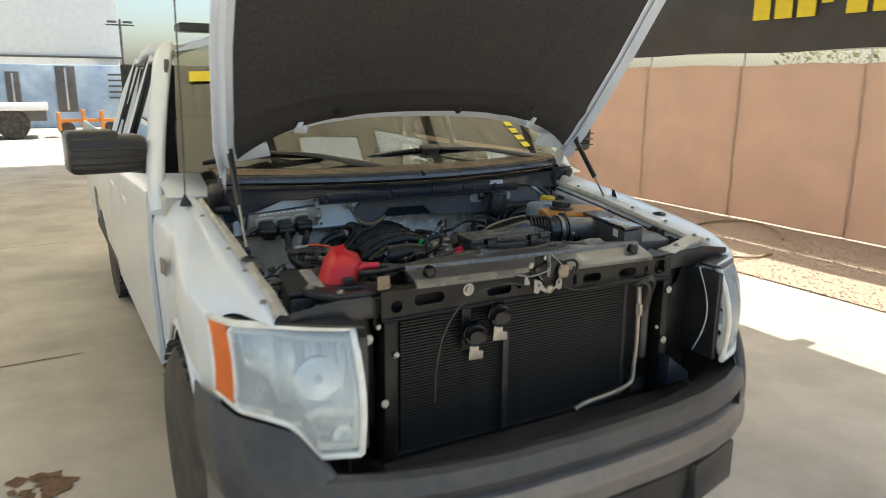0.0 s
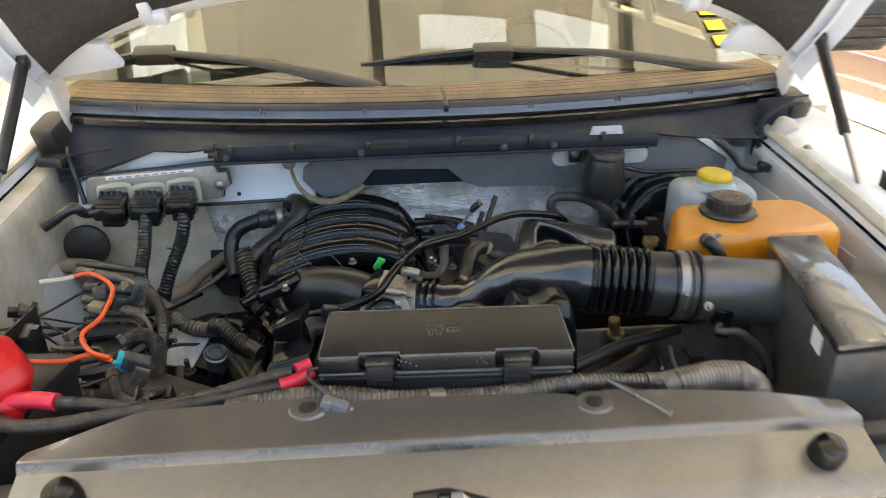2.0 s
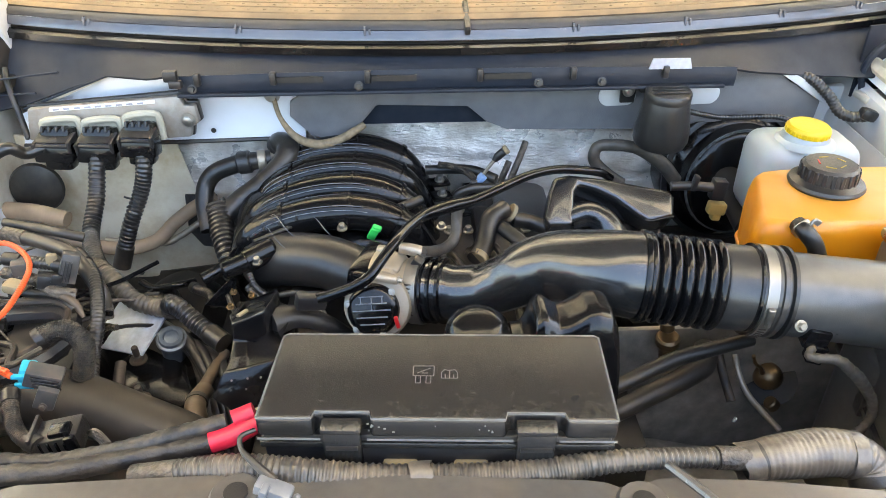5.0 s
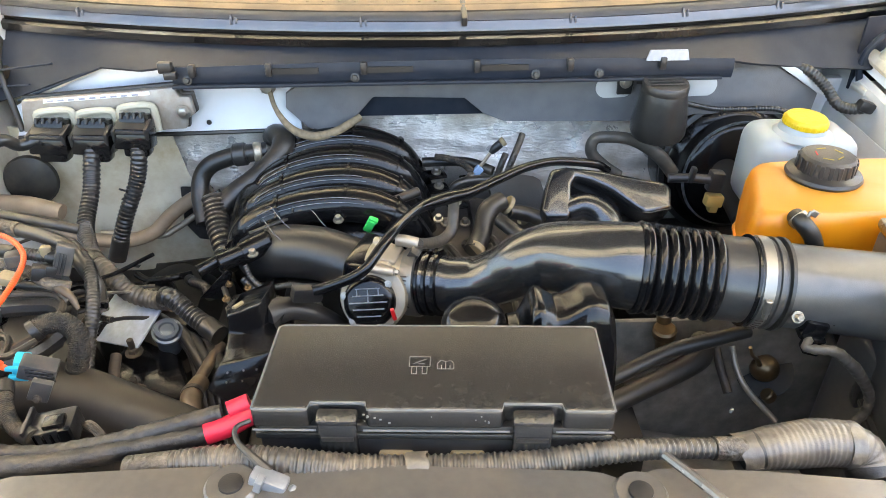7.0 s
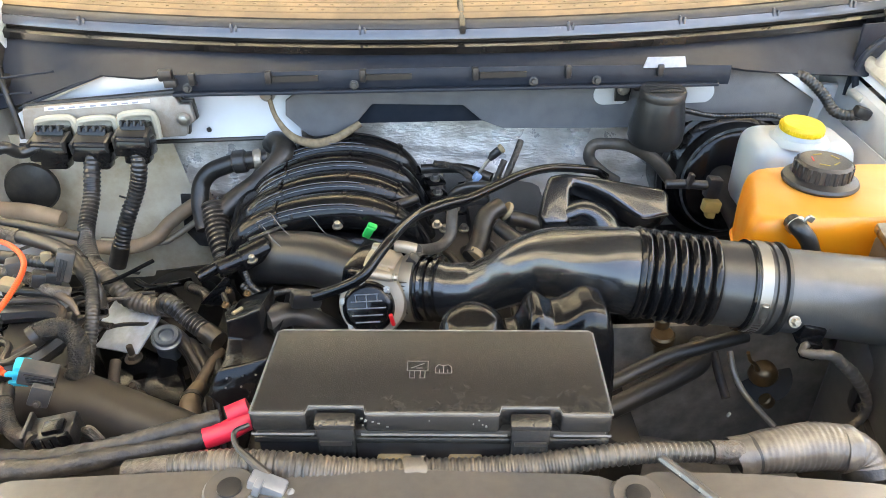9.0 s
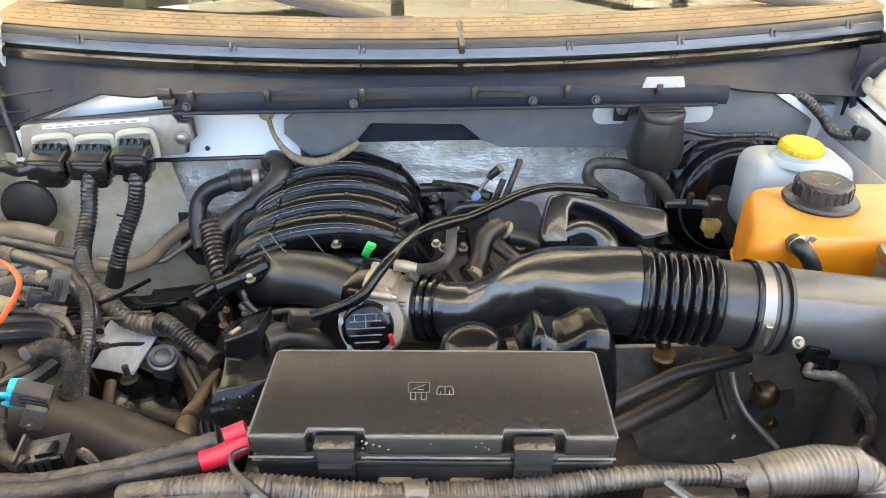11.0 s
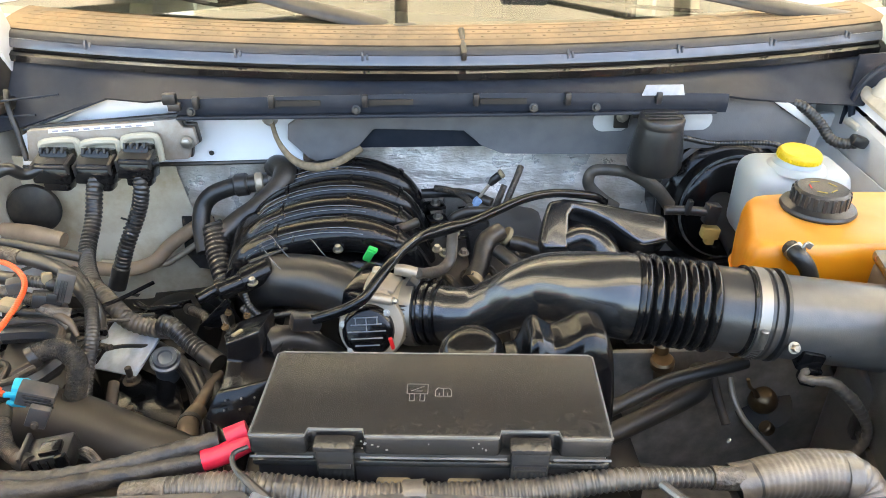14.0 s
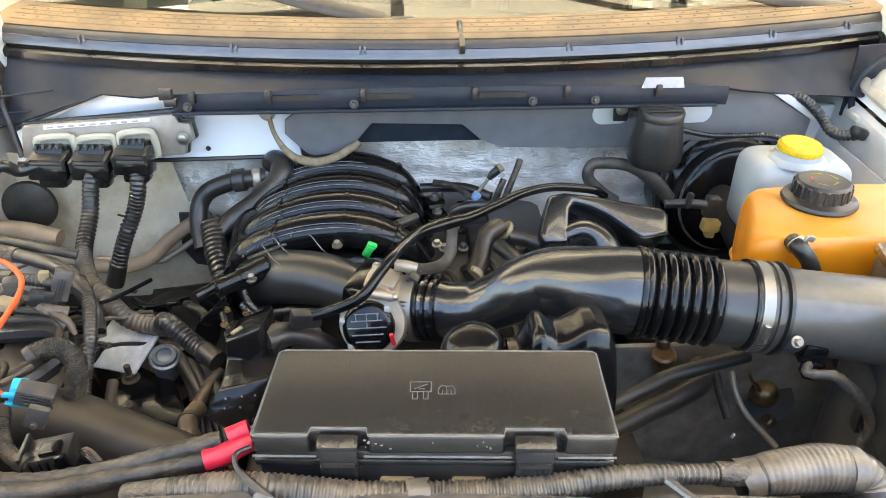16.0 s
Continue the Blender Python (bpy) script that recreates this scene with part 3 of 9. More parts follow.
for k in range(4200):
    y = rng.uniform(0.2, 6.5)
    x = rng.uniform(BED_X - 0.05, FENCE_X)
    r = rng.uniform(0.006, 0.014)
    vs = [bm.verts.new((x + r * rng.uniform(0.6, 1.3) * a, y + r * rng.uniform(0.6, 1.3) * b, 0.014 + r * c)) for a, b, c in ((1, 0, 0.1), (0, 1, 0.1), (-1, 0, 0.1), (0, -1, 0.1), (0, 0, 0.9), (0, 0, -0.8))]
    for i in range(4):
        bm.faces.new((vs[i], vs[(i + 1) % 4], vs[4]))
        bm.faces.new((vs[(i + 1) % 4], vs[i], vs[5]))
single("gravel_stones", bm, M["stone"], "loose reddish gravel stones", "gravel", kind="stuff", smooth=0)
# drip hose ring on the gravel
pts = [(5.17 + 0.36 * math.cos(a) + 0.78 * math.sin(a), 3.49 + -0.36 * math.cos(a) + 0.64 * math.sin(a), 0.04 + 0.012 * math.sin(2 * a)) for a in (2 * math.pi * i / 16 for i in range(15))]
single("garden_hose", tube(pts, 0.014, 8, 4), M["pipe"], "loop of dusty tan drip hose on the gravel", "hose")

fence = thing("screened_fence", (FENCE_X, 3.0, 0), "chain-link fence covered with brown shade cloth", "fence")
PANEL = 1.55
for k in range(-6, 8):
    y0 = 2.9 + k * PANEL
    ph = rng.uniform(0, 6)
    bm = sheet(lambda u, v: (FENCE_X - 0.006 * (k % 2) + 0.012 * math.sin(u * 7 + ph) * math.sin(v * 4 + ph) + 0.006 * math.sin(v * 23 + 3 * u + ph), y0 - 0.02 + (PANEL + 0.04) * u, 0.03 + 1.86 * v + 0.012 * math.sin(u * 6.3 + ph) * v), 14, 18, 0.004)
    part("shade_cloth_panel", bm, M["screen"], fence)
    part("post", rod((FENCE_X + 0.045, y0, 0), (FENCE_X + 0.045, y0, 2.9), 0.014, 10), M["galv"], fence)
part("top_rail", rod((FENCE_X + 0.045, -6.4, 2.05), (FENCE_X + 0.045, 14.4, 2.05), 0.018, 10), M["galv"], fence)
bm = bmesh.new()
pitch = 0.062
def wire(a, b, r=0.0022):
    a, b = Vector(a), Vector(b)
    d = (b - a).normalized()
    n1 = Vector((1, 0, 0)) * r
    n2 = d.cross(Vector((1, 0, 0))) * r
    A = [bm.verts.new(a + s) for s in (n1, n2, -n1, -n2)]
    B = [bm.verts.new(b + s) for s in (n1, n2, -n1, -n2)]
    for i in range(4):
        bm.faces.new((A[i], A[(i + 1) % 4], B[(i + 1) % 4], B[i]))
for k in range(int(9 / pitch)):
    y = -1 + k * pitch
    wire((FENCE_X + 0.02, y, 1.84), (FENCE_X + 0.02, y + 0.24, 2.08))
    wire((FENCE_X + 0.024, y, 1.84), (FENCE_X + 0.024, y - 0.24, 2.08))
part("chain_link", bm, M["galv"], fence, "galvanised diamond wire mesh")["kind"] = "stuff"

banner = thing("fence_banner", (FENCE_X - 0.02, 3, 2.04), "charcoal vinyl banner with yellow digits along the fence top", "banner")
bm = sheet(lambda u, v: (FENCE_X - 0.02 + 0.02 * math.sin(u * 31) * v * (1 - v) + 0.012 * math.sin(u * 90 + 5 * v), -6.4 + 20.8 * u, 2.035 + 0.85 * v + 0.012 * math.sin(u * 60)), 160, 8, 0.004)
part("cloth", bm, M["banner"], banner)
for k, (w, z0, h) in enumerate(((0.22, 2.40, 0.36), (0.22, 2.40, 0.36), (0.22, 2.40, 0.36), (0.13, 2.53, 0.07), (0.22, 2.40, 0.36), (0.22, 2.40, 0.36), (0.22, 2.40, 0.36), (0.13, 2.53, 0.07), (0.22, 2.40, 0.36), (0.22, 2.40, 0.36))):
    y = 4.32 - k * 0.285
    part("yellow_bar", box(FENCE_X - 0.055, FENCE_X - 0.051, y - w, y, z0, z0 + h, 0), M["yellow_sign"], banner, "plain yellow printed bar")

# shrubs beyond the fence
for (x, y, h) in ((9.5, 5.2, 2.7), (9.2, 1.6, 2.5), (10.0, -1.0, 2.9)):
    sh = thing("shrub", (x, y, 0), "yellow-green sunlit shrub behind the fence", "shrub", "shrubs behind the fence")
    part("trunk", tube([(x, y, 0), (x + 0.05, y, 0.6), (x - 0.05, y + 0.1, 1.4)], [0.05, 0.04, 0.02], 8, 4), M["rust"], sh)
    bm = bmesh.new()
    for i in range(900):
        a, r, z = rng.uniform(0, 6.28), 1.0 * math.sqrt(rng.random()), rng.uniform(0.5, h)
        r *= 0.55 + 0.6 * math.sin(math.pi * min(1, z / h))
        c = Vector((x + r * math.cos(a), y + r * math.sin(a), z))
        d = Vector((rng.uniform(-1, 1), rng.uniform(-1, 1), rng.uniform(-1, 1))).normalized() * 0.07
        e = d.orthogonal().normalized() * 0.028
        bm.faces.new([bm.verts.new(c + q) for q in (-d, e, d, -e)])
    part("crown", bm, M["leaf"], sh, smooth=0)

# ---- the canopy over the truck ----
H, X0, X1, Y0, Y1 = 3.85, -8.0, 4.90, -0.9, 14.6
canopy = thing("canopy_roof", (0, 3, H), "cream shade-cloth canopy with dark steel beams", "canopy", kind="structure")
SKY = ((0.11, 0.76, 1.72, 1.92), (0.98, 1.60, 1.78, 2.0), (-2.2, -1.6, 0.3, 2.2), (2.6, 3.2, 0.3, 2.2))
SKY += ((-5.2, -4.6, 3, 9), (2.6, 3.2, 5, 9), (-2.2, -1.6, 5, 9))
poly = [(X0, Y0), (X1, Y0), (X1, Y1), (X0, Y1)]
holes = [[(a, c), (b, c), (b, d), (a, d)] for a, b, c, d in SKY]
part("roof_cloth", prism(poly, 0.04, Matrix.Translation((0, 0, H)), holes=holes), M["deck"], canopy)
for a, b, c, d in SKY:
    part("pale_cloth_patch", box(a - 0.03, b + 0.03, c - 0.03, d + 0.03, H + 0.044, H + 0.05, 0), M["skylight"], canopy)
for k in range(9):
    y = Y0 + 0.3 + k * 1.9
    part("beam", box(X0, X1, y - 0.06, y + 0.06, H - 0.24, H - 0.004, 0.006), M["steelwork"], canopy)
for k in range(7):
    x = X0 + 0.2 + k * 1.9
    part("purlin", box(x - 0.04, x + 0.04, Y0, Y1, H - 0.10, H - 0.004, 0.004), M["steelwork"], canopy)
for x, y in ((-7.6, -0.6), (4.6, -0.6), (-7.6, 3.6), (-7.6, 13.8), (4.6, 13.8)):
    part("column", box(x - 0.07, x + 0.07, y - 0.07, y + 0.07, 0, H - 0.24, 0.006), M["steelwork"], canopy)

# ---- far side of the yard ----
far = thing("white_building", (-4, 40, 0), "large white stucco building across the yard", "building")
part("wall", box(-22, 2.6, 38, 46, 2.75, 9, 0.02), M["stucco"], far, "plain white upper wall")
part("lower_wall", box(-22, 2.5, 38.1, 45.9, 0, 2.74, 0.02), M["stucco"], far)
part("ledge", box(-22, 2.65, 37.9, 38.0, 2.66, 2.75, 0.01), M["steelwork"], far, "dark ledge line")
cont = thing("painted_container", (-1, 27, 0), "pale blue painted container wall with dark doors", "container")
part("wall", box(-6.5, 3.4, 27, 29.4, 0.0, 2.15, 0.03), M["mural"], cont)
for x, w, h in ((-1.95, 0.42, 1.35), (-0.35, 0.62, 1.55)):
    d = part("door", box(x - w / 2, x + w / 2, 26.95, 26.99, 0.55, 0.55 + h, 0.01), M["steelwork"], cont, "dark weathered door")
    part("door_bar", box(x - 0.03, x + 0.03, 26.92, 26.946, 0.6, 0.5 + h, 0.004), M["galv"], d)
for k in range(5):
    part("vent_slat", box(1.0, 1.8, 26.95, 26.985, 1.0 + k * 0.2, 1.06 + k * 0.2, 0.004), M["steelwork"], cont)
shed = thing("pale_shed", (8, 34, 0), "pale distant shed with low roof", "shed")
part("wall", box(2.9, 14, 33, 38, 0, 2.2, 0.02), M["stucco"], shed)
part("roof", box(2.7, 14.2, 32.8, 38.2, 2.21, 2.32, 0.02), M["galv"], shed)

tr = thing("flatbed_trailer", (-2.4, 22, 0), "dark flatbed trailer with white deck edge parked in the sun", "trailer")
part("deck", box(-6, -1.05, 21.6, 23.6, 0.80, 0.98, 0.02), M["paper"], tr, "white deck edge")
part("frame", box(-6, -1.1, 21.75, 23.4, 0.50, 0.796, 0.02), M["steelwork"], tr)
for y in (21.7, 23.1):
    wh = part("wheel", lathe([(0.2, 0), (0.38, 0.0), (0.42, 0.05), (0.42, 0.19), (0.38, 0.24), (0.2, 0.24)], (-1.95, y, 0.42), (0, 1, 0), 28), M["tyre"], tr)
    part("rim", lathe([(0, 0.04), (0.1, 0.03), (0.2, 0.02), (0.2, 0.2), (0, 0.2)], (-1.95, y, 0.42), (0, 1, 0), 20), M["galv"], wh)
lift = thing("orange_tow_dolly", (-0.2, 22.4, 0), "orange steel dolly behind the trailer", "dolly")
part("frame", join(box(-0.85, 0.9, 22.3, 22.42, 0.42, 0.52, 0.01), box(-0.85, -0.75, 22.0, 22.7, 0.2, 0.72, 0.01), box(-0.2, -0.1, 22.2, 22.5, 0.2, 0.8, 0.01), box(0.3, 0.4, 22.2, 22.5, 0.2, 0.75, 0.01)), M["orange_steel"], lift)
for x in (-0.6, 0.6):
    part("wheel", lathe([(0.05, 0), (0.2, 0), (0.22, 0.03), (0.22, 0.1), (0.2, 0.13), (0.05, 0.13)], (x, 22.3, 0.22), (0, 1, 0), 20), M["tyre"], lift)
pole = thing("utility_pole", (2.05, 32, 0), "thin distant utility pole with crossarm", "pole")
part("mast", rod((2.05, 32, 0), (2.05, 32, 4.1), 0.05, 10), M["steelwork"], pole)
for dx in (-0.3, 0.3):
    part("lamp_head", cbox((2.05 + dx, 32, 4.0), (0.35, 0.2, 0.08)), M["steelwork"], pole)
part("crossarm", box(1.5, 2.6, 31.97, 32.03, 3.85, 3.91, 0.004), M["steelwork"], pole)

# ---- the pickup: body ----
truck = thing("pickup_truck", (0, 2.5, 0), "white pickup truck with raised hood and front grille removed", "pickup truck")
WHEEL_Y, WHEEL_Z, ARCH = 0.72, 0.40, 0.47


def fender_top(y):
    return table(y, (0.0, 0.3, 0.7, 1.1, 1.5), (1.068, 1.132, 1.190, 1.235, 1.26))


def wing_inner(y, sgn=1):
    """The hood gap's line along each wing."""
    if sgn < 0:
        return table(y, (0.07, 0.3, 0.7, 1.1), (0.85, 0.843, 0.850, 0.855))
    return table(y, (0.07, 0.3, 0.7, 1.1), (0.79, 0.755, 0.752, 0.750))


def fender_point(u, v, sgn=1):
    """u: from front to rear; v: from the hood gap over the shoulder and down the side."""
    xs = (0.720, 0.745, 0.80, 0.875, 0.945, 0.985, 1.0, 1.0, 0.995, 0.985)
    dz = (-0.045, -0.004, 0.0, -0.006, -0.030, -0.085, -0.16, -0.30, -0.47, -0.70)
    vs = np.linspace(0, 1, 10)
    ease = lambda q, row: sum(table(min(1.0, max(0.0, q + o)), vs, row) for o in (-0.06, -0.03, 0, 0.03, 0.06)) / 5
    ys = ease(v, (0.075, 0.07, 0.075, 0.11, 0.20, 0.275, 0.28, 0.27, 0.17, 0.17))
    y = lerp(ys, 1.32, u)
    inn = wing_inner(y, sgn)
    x = ease(v, (inn - 0.025, inn, lerp(inn, 0.945, 0.42), lerp(inn, 0.945, 0.78), 0.945, *xs[5:]))
    z = fender_top(y) + ease(v, dz) - 0.026 * max(0.0, 1 - u / 0.09) ** 2 * min(1.0, max(0.0, (0.55 - v) / 0.15))
    if sgn < 0:
        x -= 0.03 * min(1.0, v / 0.5) * min(1.0, max(0.0, (1.32 - y) / 0.3))
    x -= 0.055 * max(0.0, (0.42 - y) / 0.42) ** 1.5 * min(1.0, max(0.0, (v - 0.1) / 0.34))
    # the flare over the wheel
    x += 0.034 * math.exp(-((y - 0.62) / 0.26) ** 2) * math.sin(math.pi * min(1.0, max(0.0, (v - 0.38) / 0.62)))
    if abs(y - WHEEL_Y) < ARCH:
        z = max(z, WHEEL_Z + math.sqrt(ARCH ** 2 - (y - WHEEL_Y) ** 2))
    return x, y, max(z, 0.5)


def nose_shift(bm):
    """Slides the front wings with the nose, fading out at the doors."""
    for q in bm.verts:
        q.co.x -= 0.03 * min(1.0, max(0.0, (1.32 - q.co.y) / 0.9))
    return bm


for sgn, side in ((-1, "left"), (1, "right")):
    bm = sheet(lambda u, v: fender_point(u, v, sgn), 44, 36)
    bmesh.ops.dissolve_degenerate(bm, dist=1e-4, edges=bm.edges[:])
    if sgn < 0:
        bm = mirror_x(bm)
    bmesh.ops.recalc_face_normals(bm, faces=bm.faces)
    fen = part("front_fender", nose_shift(bm), M["paint"], truck, "white painted front wing")
    # rolled wheel-arch lip
    pts = [(sgn * 0.99, WHEEL_Y - ARCH * math.cos(a), WHEEL_Z + ARCH * math.sin(a)) for a in np.linspace(0.25, math.pi - 0.1, 18)]
    part("arch_lip", nose_shift(tube(pts, 0.012, 8, 2)), M["paint"], fen)
    # inner wing rail under the hood gap
    def rail(u, v):
        y = lerp(0.07, 1.16, u)
        k = (0, 0.1, 0.25, 0.4, 1)
        x = wing_inner(y, sgn) - table(v, k, (0.022, 0.030, 0.055, 0.060, 0.070) if sgn < 0 else (0.022, 0.026, 0.032, 0.036, 0.050))
        z = fender_top(y) + table(v, k, (-0.045, -0.049, -0.052, -0.062, -0.26))
        return sgn * x, y, z
    part("inner_wing", nose_shift(sheet(rail, 24, 16, 0.003)), M["bay_dusty"] if sgn < 0 else M["bay_paint"], truck, "dusty painted inner wing panel")
    for y in (0.15, 0.34, 0.52, 0.86):
        part("wing_bolt", bolt((sgn * (wing_inner(y, sgn) + 0.014) - 0.025, y, fender_top(y) - 0.003), (0, 0, 1), 0.006, 0.006), M["steel"], truck)
    part("hood_bumper", lathe([(0.012, 0), (0.013, 0.006), (0.019, 0.008), (0.026, 0.004), (0.027, 0)], (sgn * (wing_inner(0.42, sgn) + (0.06 if sgn > 0 else -0.02)) - 0.022, 0.42, fender_top(0.42) - 0.003), (0, 0, 1), 24), M["rubber"], truck, "round black rubber hood stop")
    # dusty flange along the hood gap
    part("wing_flange", nose_shift(tube([(sgn * (wing_inner(y, sgn) - 0.012), y, fender_top(y) - 0.016) for y in np.linspace(0.10, 1.12, 12)], 0.012, 8, 3, squash=0.6)), M["bay_dusty"], truck, "dusty tan wing flange")
    # wheel-house and wheel
    def liner(u, v):
        a = lerp(0.05, math.pi - 0.05, u)
        return sgn * lerp(0.62, 0.985, v), WHEEL_Y - (ARCH - 0.004) * math.cos(a), WHEEL_Z + (ARCH - 0.004) * math.sin(a)
    part("wheel_liner", sheet(liner, 20, 3, 0.004), M["void"], truck)
    for wy in (WHEEL_Y, WHEEL_Y + 3.62):
        xo = sgn * (0.945 if wy > 2 else 1.005) - (0 if wy > 2 else 0.03)
        ax = (-sgn, 0, 0)
        wh = part("wheel", lathe([(0.22, 0.0), (0.34, -0.005), (0.385, 0.02), (0.395, 0.05), (0.395, 0.20), (0.385, 0.23), (0.34, 0.25), (0.22, 0.25)], (xo, wy, WHEEL_Z), ax, 48), M["tyre"], truck, "black all-season tyre")
        part("rim", lathe([(0, 0.03), (0.06, 0.025), (0.12, 0.045), (0.19, 0.03), (0.215, 0.0), (0.225, 0.01), (0.225, 0.22), (0, 0.22)], (xo, wy, WHEEL_Z), ax, 32), M["chrome"], wh)
        for k in range(44):
            a = 2 * math.pi * k / 44
            if k == 0:
                blk = part("tread_block", cbox((xo - sgn * 0.035, wy + 0.395 * math.cos(a), WHEEL_Z + 0.395 * math.sin(a)), (0.06, 0.022, 0.014), (90 - math.degrees(a) - 90, 0, 0), 0.002, 1), M["tyre"], wh)
            else:
                blk = blk.copy()
                scene.collection.objects.link(blk)
            base = Vector((xo - sgn * 0.035, wy + 0.395 * math.cos(a), WHEEL_Z + 0.395 * math.sin(a)))
            blk.location = base - origin_of(wh)
            blk.rotation_euler = (a - math.pi / 2, 0, 0)

# antenna on the passenger wing
ant = part("antenna", join(lathe([(0.022, 0), (0.018, 0.012), (0.008, 0.03), (0.004, 0.04)], (-0.92, 1.00, 1.222), (0, 0.05, 1), 16), tube([(-0.92, 1.00, 1.25), (-0.905, 1.04, 1.6), (-0.89, 1.10, 2.05)], 0.0026, 6, 6)), M["rubber"], truck, "thin black whip antenna")
# wing badge
part("badge", join(*[cbox((-1.001, 1.02 + k * 0.028, 1.0 - 0.004 * k), (0.006, 0.02, 0.06 - 0.012 * (k % 2)), (8, 0, 0), 0.002, 1) for k in range(5)]), M["chrome"], truck, "small chrome badge bars")

# doors, cab, bed
def side_x(z):
    return table(z, (0.5, 0.9, 1.22, 1.3, 1.76, 1.85), (0.985, 1.0, 0.99, 0.965, 0.81, 0.74))


for sgn in (-1, 1):
    for y0, y1, nm in ((1.335, 2.36, "front_door"), (2.372, 2.95, "rear_door")):
        def skin(u, v):
            z = lerp(0.52, 1.28, v)
            return sgn * side_x(z), lerp(y0, y1, u), z
        dr = part(nm, sheet(skin, 6, 14, 0.02), M["paint"], truck)
        hy = y1 - 0.16
        part("door_handle", cbox((sgn * 1.005, hy, 1.08), (0.03, 0.17, 0.035), (0, 0, 0), 0.008), M["paint"], dr)
        fy0 = y0 + (0.42 if nm == "front_door" else 0.03)
        fr = [(y0 + 0.04, 1.31), (y1 - 0.03, 1.31), (y1 - 0.04, 1.735), (fy0 + 0.06, 1.735)]
        part("window_frame", tube([(sgn * (side_x(z) + 0.004), y, z) for y, z in fr + fr[:1]], 0.011, 8, 1, smooth_path=False), M["black"], dr)
        bm = bmesh.new()
        bm.faces.new([bm.verts.new((sgn * (side_x(z) - 0.004), y, z)) for y, z in fr])
        part("window_pane", bm, M["glass"], dr).visible_shadow = False
    def bedside(u, v):
        z = lerp(0.55, 1.30, v)
        y = lerp(3.0, 5.6, u)
        c = WHEEL_Y + 3.62
        if abs(y - c) < ARCH:
            z = max(z, WHEEL_Z + math.sqrt(ARCH ** 2 - (y - c) ** 2))
        return sgn * table(z, (0.5, 0.9, 1.2, 1.3), (0.97, 1.0, 0.985, 0.965)), y, z
    part("bed_side", sheet(bedside, 30, 14, 0.02), M["paint"], truck)
    # roof pillars
    pil = [(sgn * 0.985, 1.215, 1.17), (sgn * 0.975, 1.30, 1.27), (sgn * 0.93, 1.50, 1.44), (sgn * 0.872, 1.72, 1.62), (sgn * 0.825, 1.90, 1.745), (sgn * 0.785, 2.04, 1.795)]
    part("windscreen_pillar", tube(pil, [0.022, 0.028, 0.030, 0.032, 0.034, 0.034], 12, 6, squash=1.3), M["paint"], truck)
    part("roof_rail", tube([(sgn * 0.785, 1.97, 1.775), (sgn * 0.79, 2.2, 1.795), (sgn * 0.79, 2.6, 1.795), (sgn * 0.78, 2.98, 1.75)], 0.034, 10, 6), M["paint"], truck)
    part("centre_pillar", tube([(sgn * 0.965, 2.37, 1.28), (sgn * 0.88, 2.37, 1.54), (sgn * 0.795, 2.36, 1.77)], 0.026, 10, 6), M["paint"], truck)
    part("rear_pillar", tube([(sgn * 0.965, 2.95, 1.28), (sgn * 0.88, 2.95, 1.54), (sgn * 0.785, 2.93, 1.76)], 0.04, 10, 6), M["paint"], truck)
    part("scuttle_corner", sheet(lambda u, v: (sgn * lerp(0.80, 0.965, u), lerp(1.12, 1.36, v), lerp(1.225, 1.285, v) + 0.01 * u), 6, 6, 0.006), M["paint"], truck)
    part("door_edge", box(min(sgn * 0.80, sgn * 0.972), max(sgn * 0.80, sgn * 0.972), 1.321, 1.333, 0.5, 1.245, 0.002), M["paint"], truck)
    part("floor_side", box(min(sgn * 0.55, sgn * 0.96), max(sgn * 0.55, sgn * 0.96), 1.33, 5.5, 0.36, 0.50, 0.02), M["void"], truck)
    part("hinge_panel", box(min(sgn * 0.80, sgn * 0.97), max(sgn * 0.80, sgn * 0.97), 1.16, 1.335, 0.9, 1.235, 0.01), M["bay_dusty"], truck)

part("roof", sheet(lambda u, v: (lerp(-0.775, 0.775, u), lerp(1.87, 2.98, v), 1.785 + 0.105 * (1 - (2 * u - 1) ** 4) + 0.012 * math.sin(math.pi * v)), 20, 10, 0.03), M["paint"], truck)
part("roof_light_bar", join(box(-0.71, 0.71, 2.10, 2.26, 1.885, 1.925, 0.010), box(-0.5, -0.44, 2.12, 2.24, 1.855, 1.89, 0.004), box(0.44, 0.5, 2.12, 2.24, 1.855, 1.89, 0.004)), M["black"], truck, "low black bar on the cab roof")
part("cab_back", box(-0.90, 0.90, 2.96, 2.99, 0.5, 1.74, 0.01), M["cab"], truck)
part("cab_floor", box(-0.94, 0.94, 1.2, 2.95, 0.45, 0.50, 0.01), M["cab"], truck)
part("bed_floor", box(-0.94, 0.94, 3.0, 5.55, 0.62, 0.68, 0.01), M["void"], truck)
for sgn in (-1, 1):
    st = part("seat", join(cbox((sgn * 0.42, 2.30, 0.82), (0.55, 0.50, 0.22), (6, 0, 0), 0.05, 3), cbox((sgn * 0.42, 2.58, 1.16), (0.52, 0.16, 0.62), (-14, 0, 0), 0.06, 3)), M["cab"], truck, "dark cloth front seat")
    part("headrest", cbox((sgn * 0.42, 2.68, 1.56), (0.28, 0.10, 0.18), (-10, 0, 0), 0.04, 3), M["cab"], st)
